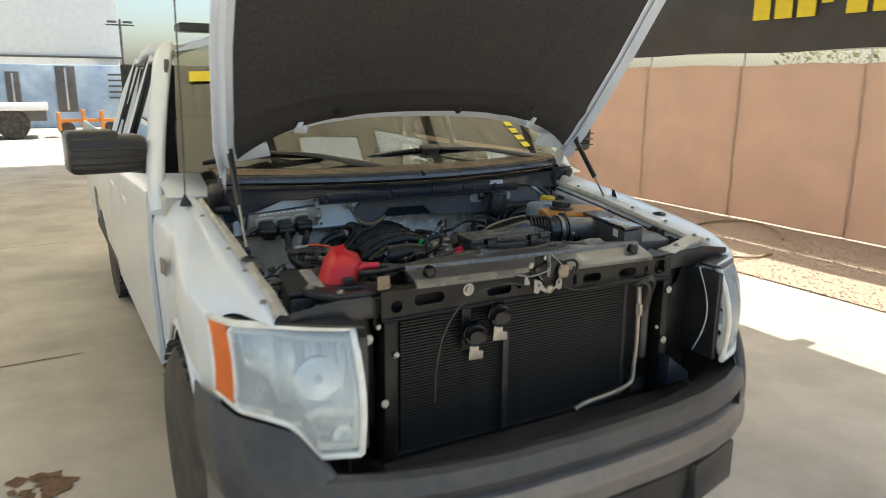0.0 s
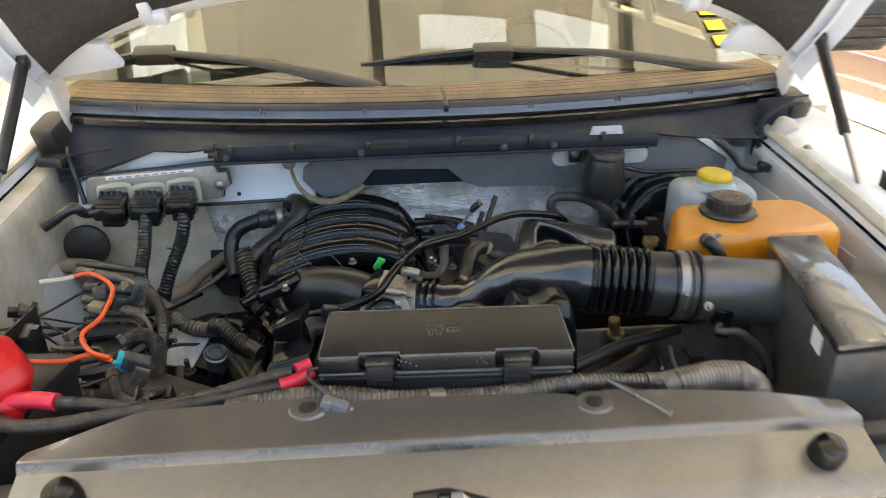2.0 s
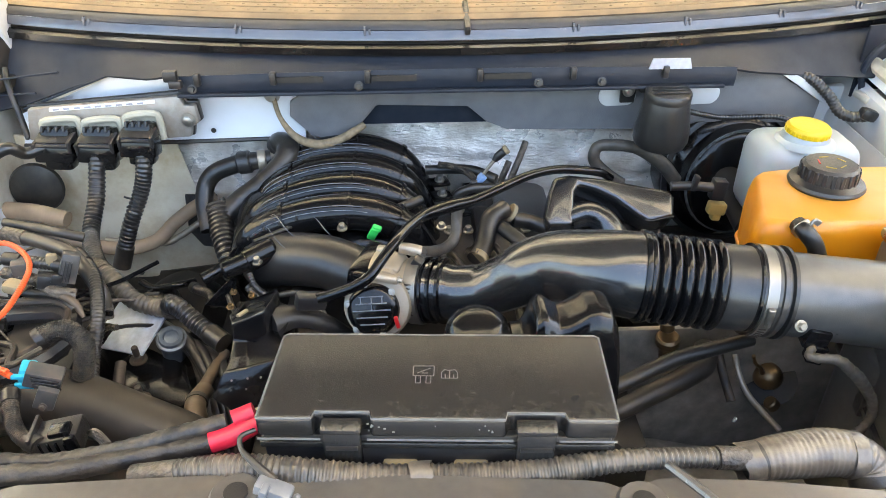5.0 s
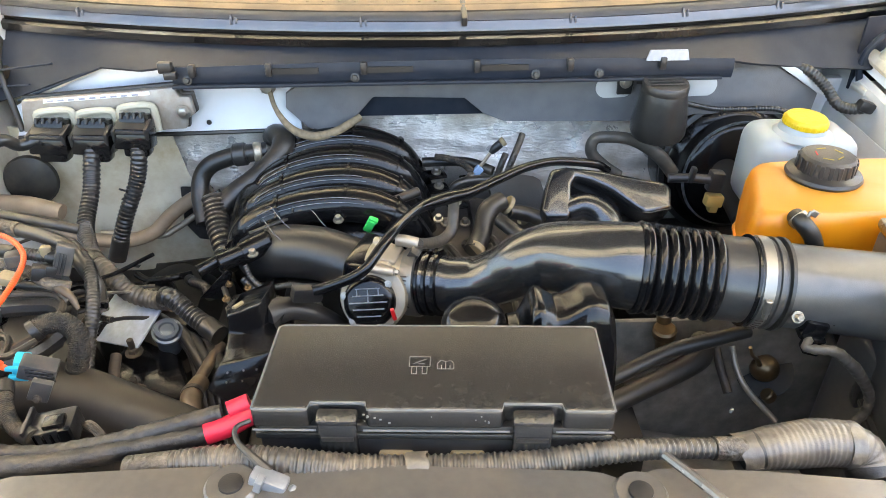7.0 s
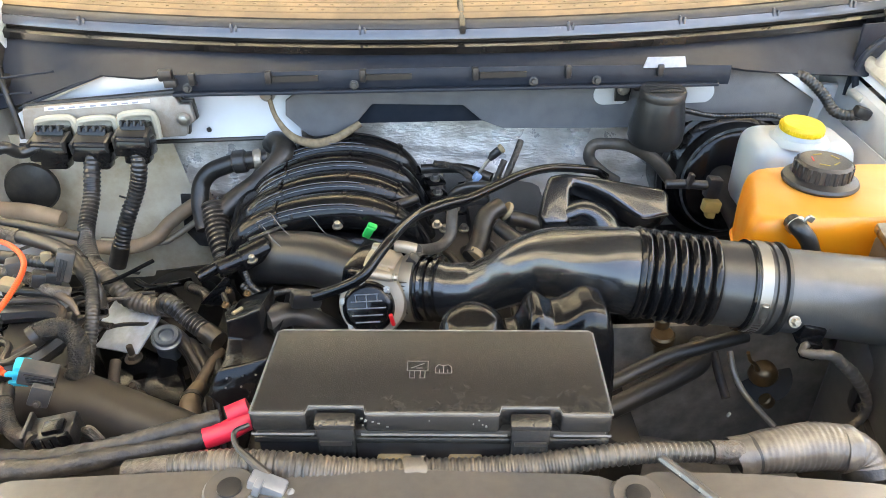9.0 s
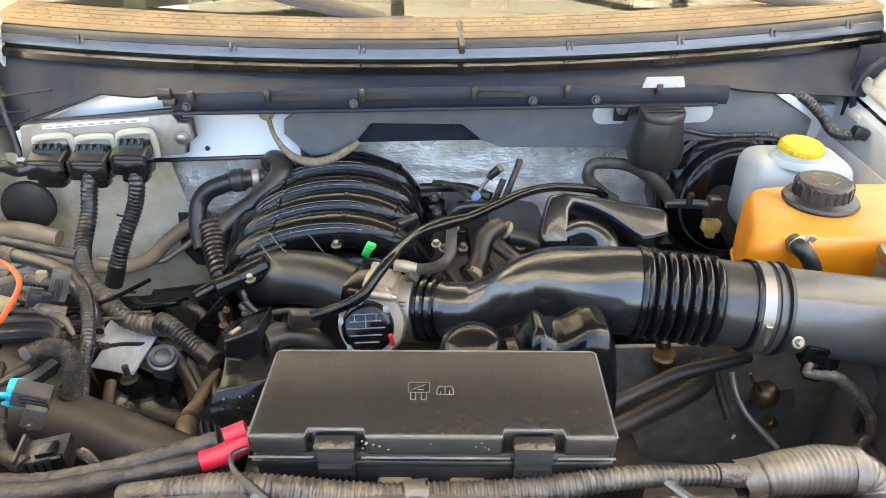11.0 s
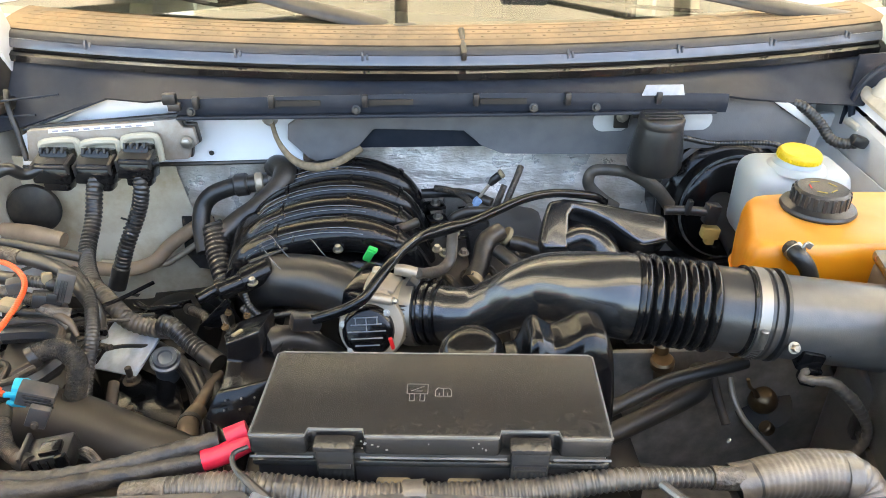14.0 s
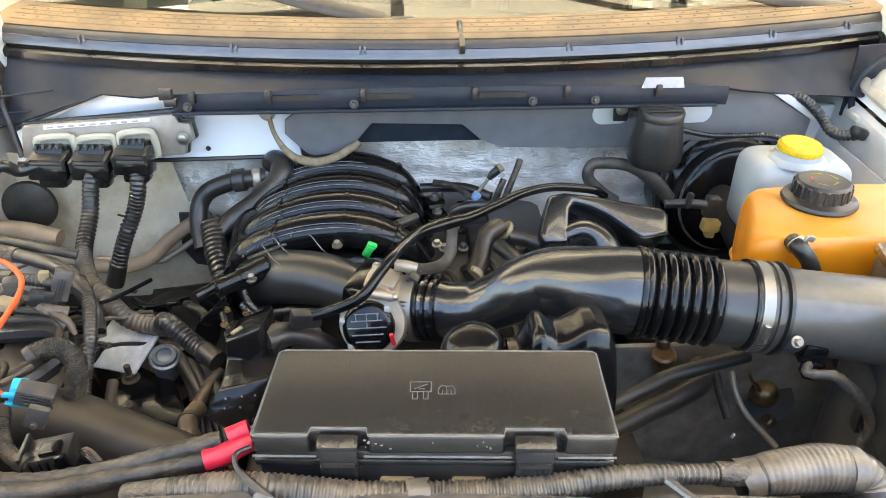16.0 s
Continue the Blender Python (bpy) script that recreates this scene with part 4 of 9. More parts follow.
dash = part("dashboard", sheet(lambda u, v: (lerp(-0.78, 0.78, u), lerp(1.16, 1.80, v), table(v, (0, 0.5, 0.8, 1), (1.262, 1.245, 1.20, 0.98)) + 0.02 * math.sin(6 * u)), 16, 10, 0.02), M["cab"], truck, "dusty dark dashboard top")
sw = [(0.38 + 0.18 * math.cos(a), 1.92 + 0.05 * math.sin(a), 1.17 + 0.17 * math.sin(a)) for a in np.linspace(0, 2 * math.pi, 25)]
part("steering_wheel", tube(sw, 0.014, 8, 2), M["cab"], truck)

# windscreen: curved glass leaning back
def screen_point(u, v):
    x = lerp(-0.90, 0.90, u)
    k = x / 0.80
    y = lerp(1.195, 1.90, v) - 0.115 * (1 - k * k) * (1 - 0.5 * v)
    return x * lerp(1.0, 0.86, v), y, lerp(1.312, 1.815, v) + 0.02 * (1 - k * k) * v
glass = part("windscreen", sheet(screen_point, 24, 16), M["screen_glass"], truck, "raked windscreen glass with pale reflections")
glass.visible_shadow = False
for x0, x1, z0, z1, m in ((-0.72, -0.52, 0.80, 0.92, "yellow_sign"),):
    bm = sheet(lambda u, v: Vector(screen_point(lerp(0.035, 0.15, u), lerp(0.66, 0.745, v))) - Vector((0, 0.006, -0.006)), 3, 2)
    part("yellow_label", bm, M[m], truck, "plain yellow windscreen label")
bm = sheet(lambda u, v: Vector(screen_point(lerp(0.882, 0.926, u), lerp(0.055, 0.33, v))) + Vector((0, 0.004, -0.004)), 3, 4)
stk = part("sticker", bm, M["cab"], truck, "black corner sticker with yellow bars")
for k in range(4):
    bm = sheet(lambda u, v: Vector(screen_point(lerp(0.890, 0.918, u), lerp(0.08 + 0.060 * k, 0.12 + 0.060 * k, v))) - Vector((0, 0.003, -0.003)), 2, 2)
    part("yellow_bar", bm, M["yellow_sign"], stk)
for c, s in (((-0.618, 1.300, 1.291), 0.045), ((0.474, 1.260, 1.307), 0.062)):
    part("paper_slip", cbox(c, (s, 0.003, s * 0.9), (-35, 4, 0), 0), M["paper"], truck, "small white paper slip behind the glass")

# mirror on the passenger door
for sgn in (-1, 1):
    mir = part("door_mirror", cbox((sgn * 1.125, 1.47, 1.372), (0.285, 0.15, 0.145), (0, 0, sgn * -6), 0.028, 3), M["black"], truck, "ribbed black plastic door mirror")
    part("mirror_head", cbox((sgn * 1.175, 1.47, 1.43), (0.185, 0.14, 0.07), (0, 0, sgn * -6), 0.02, 3), M["black"], mir)
    for k in range(3):
        part("rib", cbox((sgn * 1.125, 1.39, 1.335 + 0.03 * k), (0.27, 0.012, 0.007), (0, 0, sgn * -6), 0.002, 1), M["black"], mir)
    part("mirror_arm", tube([(sgn * 0.95, 1.50, 1.31), (sgn * 1.02, 1.49, 1.32), (sgn * 1.06, 1.48, 1.33)], 0.03, 10, 4), M["black"], mir)

# ---- front end ----
NOSE = -0.03      # the nose sits a little to the passenger side of the cowl's middle
def lamp_plan(u):
    """Plan line of the lamp from its inner edge to the wing."""
    return table(u, (0, 0.35, 0.62, 0.82, 1), (0.675, 0.78, 0.865, 0.93, 0.965)), table(u, (0, 0.35, 0.62, 0.82, 1), (-0.055, -0.02, 0.055, 0.145, 0.27))


def lamp_top(u):
    return table(u, (0, 0.35, 0.6, 1), (1.045, 1.053, 1.05, 1.028))


def lamp_low(u):
    return table(u, (0, 0.34, 0.50, 0.62, 0.82, 1), (0.720, 0.722, 0.800, 0.812, 0.815, 0.83))


for sgn in (-1, 1):
    lamp = part("headlight", sheet(lambda u, v: (NOSE + sgn * (lamp_plan(u)[0] - 0.03), lamp_plan(u)[1] + 0.10 - 0.05 * math.sin(math.pi * v), lerp(lamp_low(u) + 0.01, lamp_top(u) - 0.01, v)), 24, 14, 0.004), M["reflector"], truck, "large rectangular headlight with silver reflector")
    def lens(u, v):
        x, y = lamp_plan(u)
        return NOSE + sgn * x, y - 0.02 * math.sin(math.pi * v) + 0.05 * v ** 3, lerp(lamp_low(u), lamp_top(u), v)
    part("lens", sheet(lambda u, v: lens(lerp(0, 0.86, u), v), 30, 14, 0.004), M["lens"], lamp, "slightly hazed clear lens").visible_shadow = False
    part("side_marker", sheet(lambda u, v: lens(lerp(0.86, 1.0, u), v), 8, 14, 0.006), M["amber"], lamp, "amber side marker")
    # bezel round the lens, and bar between the two chambers
    rim = [lens(u, 0) for u in np.linspace(0, 1, 26)] + [lens(1, v) for v in np.linspace(0.1, 1, 8)] + [lens(u, 1) for u in np.linspace(0.96, 0, 20)] + [lens(0, v) for v in np.linspace(0.93, 0, 10)]
    part("bezel", tube(rim, 0.010, 8, 1, smooth_path=False), M["bezel"], lamp, "pale lamp edge")
    bar = [(NOSE + sgn * (lamp_plan(u)[0]), lamp_plan(u)[1] + 0.012, z) for u, z in ((0.0, 0.835), (0.2, 0.840), (0.34, 0.842), (0.44, 0.81), (0.50, 0.80))]
    part("divider", tube(bar, 0.014, 8, 5), M["bezel"], lamp)
    for u, z, r in ((0.34, 0.925, 0.058), (0.15, 0.765, 0.028)):
        x, y = lamp_plan(u)
        part("bulb_bowl", lathe([(r, 0), (r * 0.9, 0.03), (r * 0.55, 0.06), (r * 0.2, 0.075), (0, 0.075)], (NOSE + sgn * (x - 0.01), y + 0.02, z), (sgn * -0.15, 1, 0), 24), M["reflector"], lamp)
        part("bulb", lathe([(0, -0.005), (0.012, 0), (0.014, 0.02), (0.010, 0.05), (0.010, 0.07)], (NOSE + sgn * (x - 0.01), y + 0.02, z), (sgn * -0.15, 1, 0), 14), M["milky"], lamp)
    # soft facets of the main reflector, a white inner rim and the shelf over the lower chamber
    for k in range(6):
        u = 0.08 + 0.125 * k
        x, y = lamp_plan(u)
        z0, z1 = (lamp_low(u) + 0.13 if u < 0.5 else lamp_low(u) + 0.03), lamp_top(u) - 0.03
        part("facet", tube([(NOSE + sgn * (x - 0.025), y + 0.085, z0), (NOSE + sgn * (x - 0.025), y + 0.060, (z0 + z1) / 2), (NOSE + sgn * (x - 0.025), y + 0.09, z1)], 0.030, 10, 4, squash=0.4), M["reflector"], lamp)
    inner = [lens(u, 0.07) for u in np.linspace(0.03, 0.82, 22)] + [lens(0.83, v) for v in np.linspace(0.12, 0.90, 8)] + [lens(u, 0.92) for u in np.linspace(0.82, 0.03, 18)] + [lens(0.03, v) for v in np.linspace(0.90, 0.07, 10)]
    part("inner_rim", tube([(x, y + 0.016, z) for x, y, z in inner], 0.011, 8, 1, smooth_path=False), M["bezel"], lamp, "white inner lamp rim")
    part("shelf", sheet(lambda u, v: (NOSE + sgn * lerp(0.68, 0.80, u), lamp_plan(lerp(0.02, 0.42, u))[1] + lerp(0.02, 0.09, v), 0.832 + 0.02 * v), 12, 4, 0.004), M["reflector"], lamp)
    part("lamp_housing", sheet(lambda u, v: (NOSE + sgn * (lamp_plan(u)[0] - 0.02), lamp_plan(u)[1] + lerp(0.02, 0.11, v), lamp_top(u) + 0.006 - 0.004 * v), 16, 4, 0.006), M["black"], lamp, "black top of the lamp housing")
    part("inner_side", box(min(sgn * 0.645, sgn * 0.668) + NOSE, max(sgn * 0.645, sgn * 0.668) + NOSE, -0.04, 0.16, 0.72, 1.03, 0.006), M["black"], lamp)

# bumper: black top cover, grey steel face, lower valance, end caps
def bump_y(x):
    return table(abs(x), (0, 0.3, 0.5, 0.65, 0.78, 0.91, 0.985), (-0.235, -0.225, -0.20, -0.16, -0.10, 0.0, 0.12))


def bumper_strip(profile, x1=0.98, n=48):
    zs, ys = [p[1] for p in profile], [p[0] for p in profile]
    k = np.linspace(0, 1, len(profile))
    return sheet(lambda u, v: (NOSE + lerp(-x1, x1, u) * (0.955 if u > 0.5 else 1.0), bump_y(lerp(-x1, x1, u)) + table(v, k, ys), table(v, k, zs)), n, 4 * (len(profile) - 1), 0.006)


bump = part("front_bumper", bumper_strip([(0.17, 0.615), (0.10, 0.645), (0.035, 0.684), (0.012, 0.680), (0.0, 0.640), (0.022, 0.603)]), M["valance"], truck, "black plastic bumper top over dark steel face")
part("bumper_face", bumper_strip([(0.03, 0.598), (0.0, 0.588), (-0.012, 0.55), (-0.008, 0.50), (0.03, 0.47)]), M["bumper"], bump, "dark grey satin bumper face")
part("lower_valance", bumper_strip([(0.05, 0.466), (0.03, 0.45), (0.035, 0.36), (0.06, 0.26), (0.12, 0.22)], 0.93), M["black"], bump)
for sgn in (-1, 1):
    def cap(u, v):
        """Corner moulding: its foot on the bumper's line, its top under the lamp, back to the wheel arch."""
        w = min(1.0, u / 0.8)
        e = max(0.0, (u - 0.8) / 0.2)
        lu = lerp(0.30, 1.0, w)
        tx, ty = lamp_plan(lu)
        tz = table(lu, (0, 0.32, 0.50, 0.62, 0.82, 1), (0.706, 0.706, 0.786, 0.798, 0.802, 0.815))
        tx, ty = lerp(tx + 0.012 * w, 0.995, e), lerp(ty, 0.40, e) - 0.012 * (1 - e)
        bx = lerp(lerp(0.70, 0.985, w), 1.0, e)
        by = lerp(bump_y(bx) - 0.014, 0.285, e) if e else bump_y(bx) - 0.014
        k = v ** 1.25
        return NOSE + sgn * (lerp(bx * (0.955 if sgn > 0 else 1.0), tx, k) + 0.012 * math.sin(math.pi * v) * w), lerp(by, ty, k) - 0.010 * math.sin(math.pi * v) * (1 - e), lerp(0.595, tz, v)
    part("bumper_end_cap", sheet(cap, 30, 12, 0.006), M["valance"], bump, "dark grey plastic bumper corner")
    def wrap(u, v):
        y = lerp(bump_y(0.985) - 0.005, 0.28, u)
        return NOSE + sgn * lerp(0.985, 1.0, u) * (0.955 if sgn > 0 else 1.0), y, lerp(0.46, 0.59, v)
    part("bumper_side", sheet(wrap, 6, 6, 0.006), M["bumper"], bump)
    part("fog_recess", cbox((sgn * 0.51, -0.125, 0.385), (0.27, 0.10, 0.15), (0, 0, sgn * 14), 0.012), M["black"], bump, "black tow hook opening panel")
    part("bumper_bracket", box(min(sgn * 0.36, sgn * 0.50), max(sgn * 0.36, sgn * 0.50), -0.15, 0.06, 0.46, 0.60, 0.006), M["void"], bump)

# ---- raised hood ----
HO, HS, HN = Vector((-0.012, 0.985, 1.335)), Vector((-0.01, -0.576, 0.817)), Vector((0, 0.817, 0.576))


def hood_at(x, s, n):
    p = HO + HS * s + HN * n
    return Vector((x + p.x, p.y, p.z))


def hood_half(s):
    return table(s, (0, 0.12, 0.5, 1.0, 1.22), (0.775, 0.805, 0.84, 0.855, 0.83))


def rear_edge(k):
    return 0.165 * (1 - abs(k) ** 3.2) + 0.0


def front_edge(k):
    return 1.24 - 0.10 * abs(k) ** 3


def hood_skin(u, v):
    k = 2 * u - 1
    s = lerp(rear_edge(k) - 0.015, front_edge(k), v)
    n = 0.045 + 0.065 * (1 - k * k) * (1 - 0.5 * v)
    n -= 0.06 * max(0.0, abs(k) - 0.93) / 0.07
    return hood_at(k * (hood_half(s) + 0.012), s, n)


def hood_pan(u, v):
    k = 2 * u - 1
    s = lerp(rear_edge(k) + 0.035, front_edge(k) - 0.03, v)
    n = 0.004 + 0.055 * (1 - k * k) * (1 - v) ** 2
    return hood_at(k * (hood_half(s) - 0.015), s, n)


def hood_liner(u, v):
    k = 2 * u - 1
    s = lerp(rear_edge(k) + 0.055, front_edge(k) - 0.13, v)
    edge = min(u, 1 - u, v, 1 - v)
    n = -0.012 + 0.05 * (1 - k * k) * (1 - v) ** 2 + 0.014 * max(0.0, 1 - edge / 0.05)
    n -= 0.008 * math.exp(-((v - 0.14 - 0.05 * k * k) / 0.03) ** 2) + 0.006 * math.exp(-((abs(k) - 0.45 - 0.25 * v) / 0.03) ** 2)
    return hood_at(k * (hood_half(s) - 0.06), s, n)


hood = part("hood", sheet(hood_skin, 48, 40, 0.004), M["paint"], truck, "raised white hood with black liner underneath")
part("hood_inner_frame", sheet(hood_pan, 40, 36, 0.004), M["paint"], hood, "white painted hood underside edge")
part("hood_liner", sheet(hood_liner, 56, 56, 0.006), M["liner"], hood, "quilted black sound-deadening hood liner")
for k in (-0.40, 0.10, 0.46):
    part("liner_clip", lathe([(0.014, 0), (0.013, -0.004), (0, -0.006)], hood_at(k, 0.27, -0.012), HN, 14), M["black"], hood)
for sgn in (-1, 1):
    # strips down both sides of the frame, the rear corner horns and small stops on the rear edge
    part("side_flange", sheet(lambda u, v: hood_at(sgn * (hood_half(lerp(0.02, 1.16, u)) - lerp(0.0, 0.035, v)), lerp(0.02, 1.16, u), lerp(0.03, -0.012, v)), 20, 3, 0.004), M["paint"], hood)
    part("rear_horn", prism([(0.0, 0.0), (0.16, 0.03), (0.14, 0.09), (0.05, 0.10), (0.0, 0.16)], 0.018, Matrix.Translation(hood_at(sgn * 0.76, 0.01, 0.03)) @ Matrix(((-sgn, 0, 0, 0), (0, HS.y, HN.y, 0), (0, HS.z, HN.z, 0), (0, 0, 0, 1))), 0.005), M["paint"], hood)
    part("edge_stop", join(cbox(hood_at(sgn * 0.505, 0.165, 0.034), (0.05, 0.03, 0.03), (40, 0, sgn * 10), 0.006), cbox(hood_at(sgn * 0.515, 0.185, 0.026), (0.022, 0.022, 0.045), (40, 0, 0), 0.005)), M["paint"], hood)
    # hinge arms
    part("hinge_arm", join(prism([(0, 0), (0.05, -0.01), (0.10, 0.10), (0.16, 0.26), (0.13, 0.28), (0.05, 0.14)], 0.008, Matrix.Translation((sgn * 0.775, 1.13, 1.20)) @ Matrix(((0, 0, 1, 0), (-1, 0, 0, 0), (0, 1, 0, 0), (0, 0, 0, 1))), 0.002)), M["bay_paint"], hood, "white steel hood hinge arm")
    # gas strut
    a, b = (Vector((-0.772, 0.93, 1.41)), Vector((-0.798, 0.655, 1.12))) if sgn < 0 else (Vector((0.766, 0.93, 1.41)), Vector((0.750, 0.655, 1.135)))
    m = a.lerp(b, 0.56)
    stt = part("gas_strut", rod(a, m, 0.011, 16, 0.003), M["black"], truck, "black gas strut holding the hood")
    part("strut_rod", rod(m, b, 0.005, 10), M["steel"], stt)
    for q in (a, b):
        part("strut_end", lathe([(0, -0.01), (0.012, -0.008), (0.013, 0.008), (0, 0.01)], q, (1, 0, 0), 12), M["black"], stt)

# ---- radiator support and what hangs in front of it ----
beam = thing("radiator_support", (0, 0.06, 0.5), "black steel radiator support with slotted top beam", "radiator support")
slots = [(-0.555, 1.065, 0.035, 0.035), (-0.455, 1.075, 0.095, 0.032), (-0.225, 1.068, 0.085, 0.030), (-0.155, 1.070, 0.018, 0.016), (0.055, 1.062, 0.016, 0.034), (0.125, 1.060, 0.075, 0.028), (0.275, 1.058, 0.075, 0.030), (0.355, 1.060, 0.018, 0.022), (0.42, 1.06, 0.055, 0.05)]
face = [(-0.60, 1.03), (-0.40, 1.033), (-0.16, 1.036), (0.15, 1.03), (0.47, 1.018), (0.47, 1.088), (0.15, 1.098), (-0.2, 1.104), (-0.60, 1.112)]
part("beam_face", prism(face, 0.004, Matrix.Translation((0, 0.044, 0)) @ FACE_Y, 0.0, [oval(*s) for s in slots]), M["beam"], beam, "slotted black steel beam face")
part("beam_back", box(-0.60, 0.47, 0.10, 0.106, 1.0, 1.10, 0.002), M["void"], beam)
part("beam_top", box(-0.62, 0.48, 0.046, 0.108, 1.094, 1.100, 0.002), M["beam"], beam)
part("beam_lip", tube([(-0.60, 0.042, 1.03), (-0.16, 0.042, 1.034), (0.15, 0.042, 1.028), (0.47, 0.042, 1.016)], 0.006, 8, 4), M["beam"], beam)
for sgn in (-1, 1):
    x0 = -0.60 if sgn < 0 else 0.47
    # side arms to the wings
    arm = [(x0, 0.075), (x0 + sgn * 0.10, 0.085), (sgn * 0.76, 0.16), (sgn * 0.77, 0.22), (sgn * 0.73, 0.22), (x0 + sgn * 0.06, 0.125), (x0, 0.11)]
    part("side_arm", prism(arm, 0.02, Matrix.Translation((0, 0, 1.085)), 0.004), M["black"] if sgn < 0 else M["bay_dusty"], beam, "dusty painted side arm")
    part("arm_bolt", bolt((x0 + sgn * 0.09, 0.11, 1.105)), M["steel"], beam)
    part("arm_bolt", bolt((sgn * 0.745, 0.195, 1.105)), M["steel"], beam)
    part("upright", box(x0 + (0.01 if sgn < 0 else -0.02), x0 + (0.05 if sgn < 0 else 0.02), 0.05, 0.11, 0.5, 1.03, 0.006), M["beam"], beam)
    part("side_plate", box(min(x0 + sgn * 0.06, sgn * 0.665), max(x0 + sgn * 0.06, sgn * 0.665), 0.13, 0.14, 0.55, 1.07, 0.003), M["void"], beam)
part("side_face", prism([(-0.845, 1.052), (-0.60, 1.035), (-0.60, 1.10), (-0.72, 1.10), (-0.84, 1.085)], 0.012, Matrix.Translation((0, 0.062, 0)) @ FACE_Y, 0.003), M["black"], beam, "black plastic face beside the lamp")
part("side_face", prism([(0.48, 1.03), (0.79, 1.045), (0.79, 1.08), (0.66, 1.10), (0.48, 1.09)], 0.012, Matrix.Translation((0, 0.082, 0)) @ FACE_Y, 0.003), M["black"], beam, "black plastic face beside the lamp")
part("lower_beam", box(-0.62, 0.62, 0.02, 0.10, 0.50, 0.60, 0.01), M["beam"], beam)
# air deflector between bumper and condenser
part("air_deflector", sheet(lambda u, v: (lerp(-0.6, 0.6, u), lerp(-0.06, 0.05, v), 0.595 + 0.012 * v), 10, 4, 0.006), M["void"], beam)

part("cream_tag", cbox((-0.592, 0.046, 1.137), (0.036, 0.004, 0.038), (0, -2, 0), 0.002), M["tan_loop"], beam, "faded cream tag on the beam")

cond = thing("condenser", (-0.11, 0.085, 0.6), "black finned condenser behind the missing grille", "condenser")
part("core", box(-0.53, 0.295, 0.092, 0.10, 0.61, 1.03, 0.0), M["void"], cond)
fin = None
for k in range(46):
    z = 0.618 + k * 0.009
    if fin is None:
        fin = part("fin", box(-0.53, 0.295, 0.076, 0.092, z - 0.0022, z + 0.0022, 0), M["fin"], cond, smooth=0)
        z0 = fin.location.z
    else:
        f2 = fin.copy()
        scene.collection.objects.link(f2)
        f2.location.z = z0 + k * 0.009
for x in (-0.545, 0.31):
    part("header_tank", rod((x, 0.086, 0.60), (x, 0.086, 1.03), 0.011, 14, 0.004), M["void"], cond)
part("fin_frame", join(box(-0.56, 0.32, 0.074, 0.10, 1.03, 1.04, 0.002), box(-0.56, 0.32, 0.074, 0.10, 0.602, 0.612, 0.002)), M["black"], cond)

rad = thing("radiator_fan_shroud", (0, 0.2, 0.5), "black plastic radiator and fan shroud", "radiator")
part("shroud", join(box(-0.56, 0.50, 0.135, 0.165, 0.52, 1.09, 0.01), box(-0.52, 0.46, 0.166, 0.20, 0.55, 1.06, 0.02)), M["void"], rad)

# sight shield over the beam
shield = thing("radiator_cover", (-0.06, 0.12, 1.1), "long black plastic cover over the radiator beam", "radiator cover")


def shield_point(u, v):
    x = lerp(-0.495, 0.380, u)
    k = np.array((0, 0.08, 0.20, 0.50, 0.53, 0.57, 0.62, 1.0))
    back = table(x, (-0.515, -0.49, -0.44, -0.40, -0.315, -0.227, -0.16, 0.07, 0.09, 0.12, 0.20, 0.30, 0.375), (0.125, 0.138, 0.170, 0.195, 0.199, 0.202, 0.203, 0.188, 0.178, 0.190, 0.185, 0.172, 0.150))
    y = table(v, k, (0.040, 0.041, 0.057, 0.108, 0.110, 0.114, 0.120, back))
    z = table(v, k, (1.108, 1.117, 1.127, 1.144, 1.151, 1.155, 1.154, 1.149))
    return x, y, z - 0.018 * u
part("panel", sheet(shield_point, 60, 50, 0.004), M["cover"], shield, smooth=14)
for x, y in ((-0.219, 0.180), (0.098, 0.164)):
    z = 1.150 - 0.018 * (x + 0.495) / 0.875
    part("push_pin_ring", lathe([(0.010, 0.003), (0.019, 0.004), (0.022, 0.0)], (x, y, z), (0, 0, 1), 24), M["cover"], shield)
    part("push_pin", lathe([(0.010, 0.0), (0.0095, 0.004), (0.0, 0.005)], (x, y, z + 0.001), (0, 0, 1), 18), M["black"], shield)
for x in (-0.44, 0.320):
    zz = 1.134 - 0.018 * (x + 0.505) / 0.88
    part("hood_stop_pocket", lathe([(0.018, -0.004), (0.018, 0.014), (0.015, 0.022), (0.009, 0.025), (0, 0.025)], (x, 0.078, zz), (0, -0.35, 1), 24), M["gloss"], shield, "round black hood stop pocket")
part("rib", tube([(0.125, 0.195, 1.146), (0.145, 0.165, 1.147), (0.17, 0.125, 1.148)], 0.004, 8, 4), M["cover"], shield)

# hood latch
latch = thing("hood_latch", (-0.08, 0.02, 1.05), "dark hood latch with two pale zinc feet", "latch")
part("bracket", prism([(-0.112, 1.157), (-0.079, 1.160), (-0.032, 1.140), (0.005, 1.132), (0.007, 1.083), (-0.025, 1.058), (-0.050, 1.069), (-0.078, 1.073), (-0.101, 1.098), (-0.128, 1.097), (-0.132, 1.124), (-0.110, 1.133)], 0.006, Matrix.Translation((0, 0.024, 0)) @ FACE_Y, 0.0015), M["beam"], latch)
part("slot", prism([(-0.064, 1.143), (-0.034, 1.137), (-0.048, 1.108), (-0.059, 1.089), (-0.066, 1.093)], 0.004, Matrix.Translation((0, 0.020, 0)) @ FACE_Y, 0.0005), M["void"], latch)
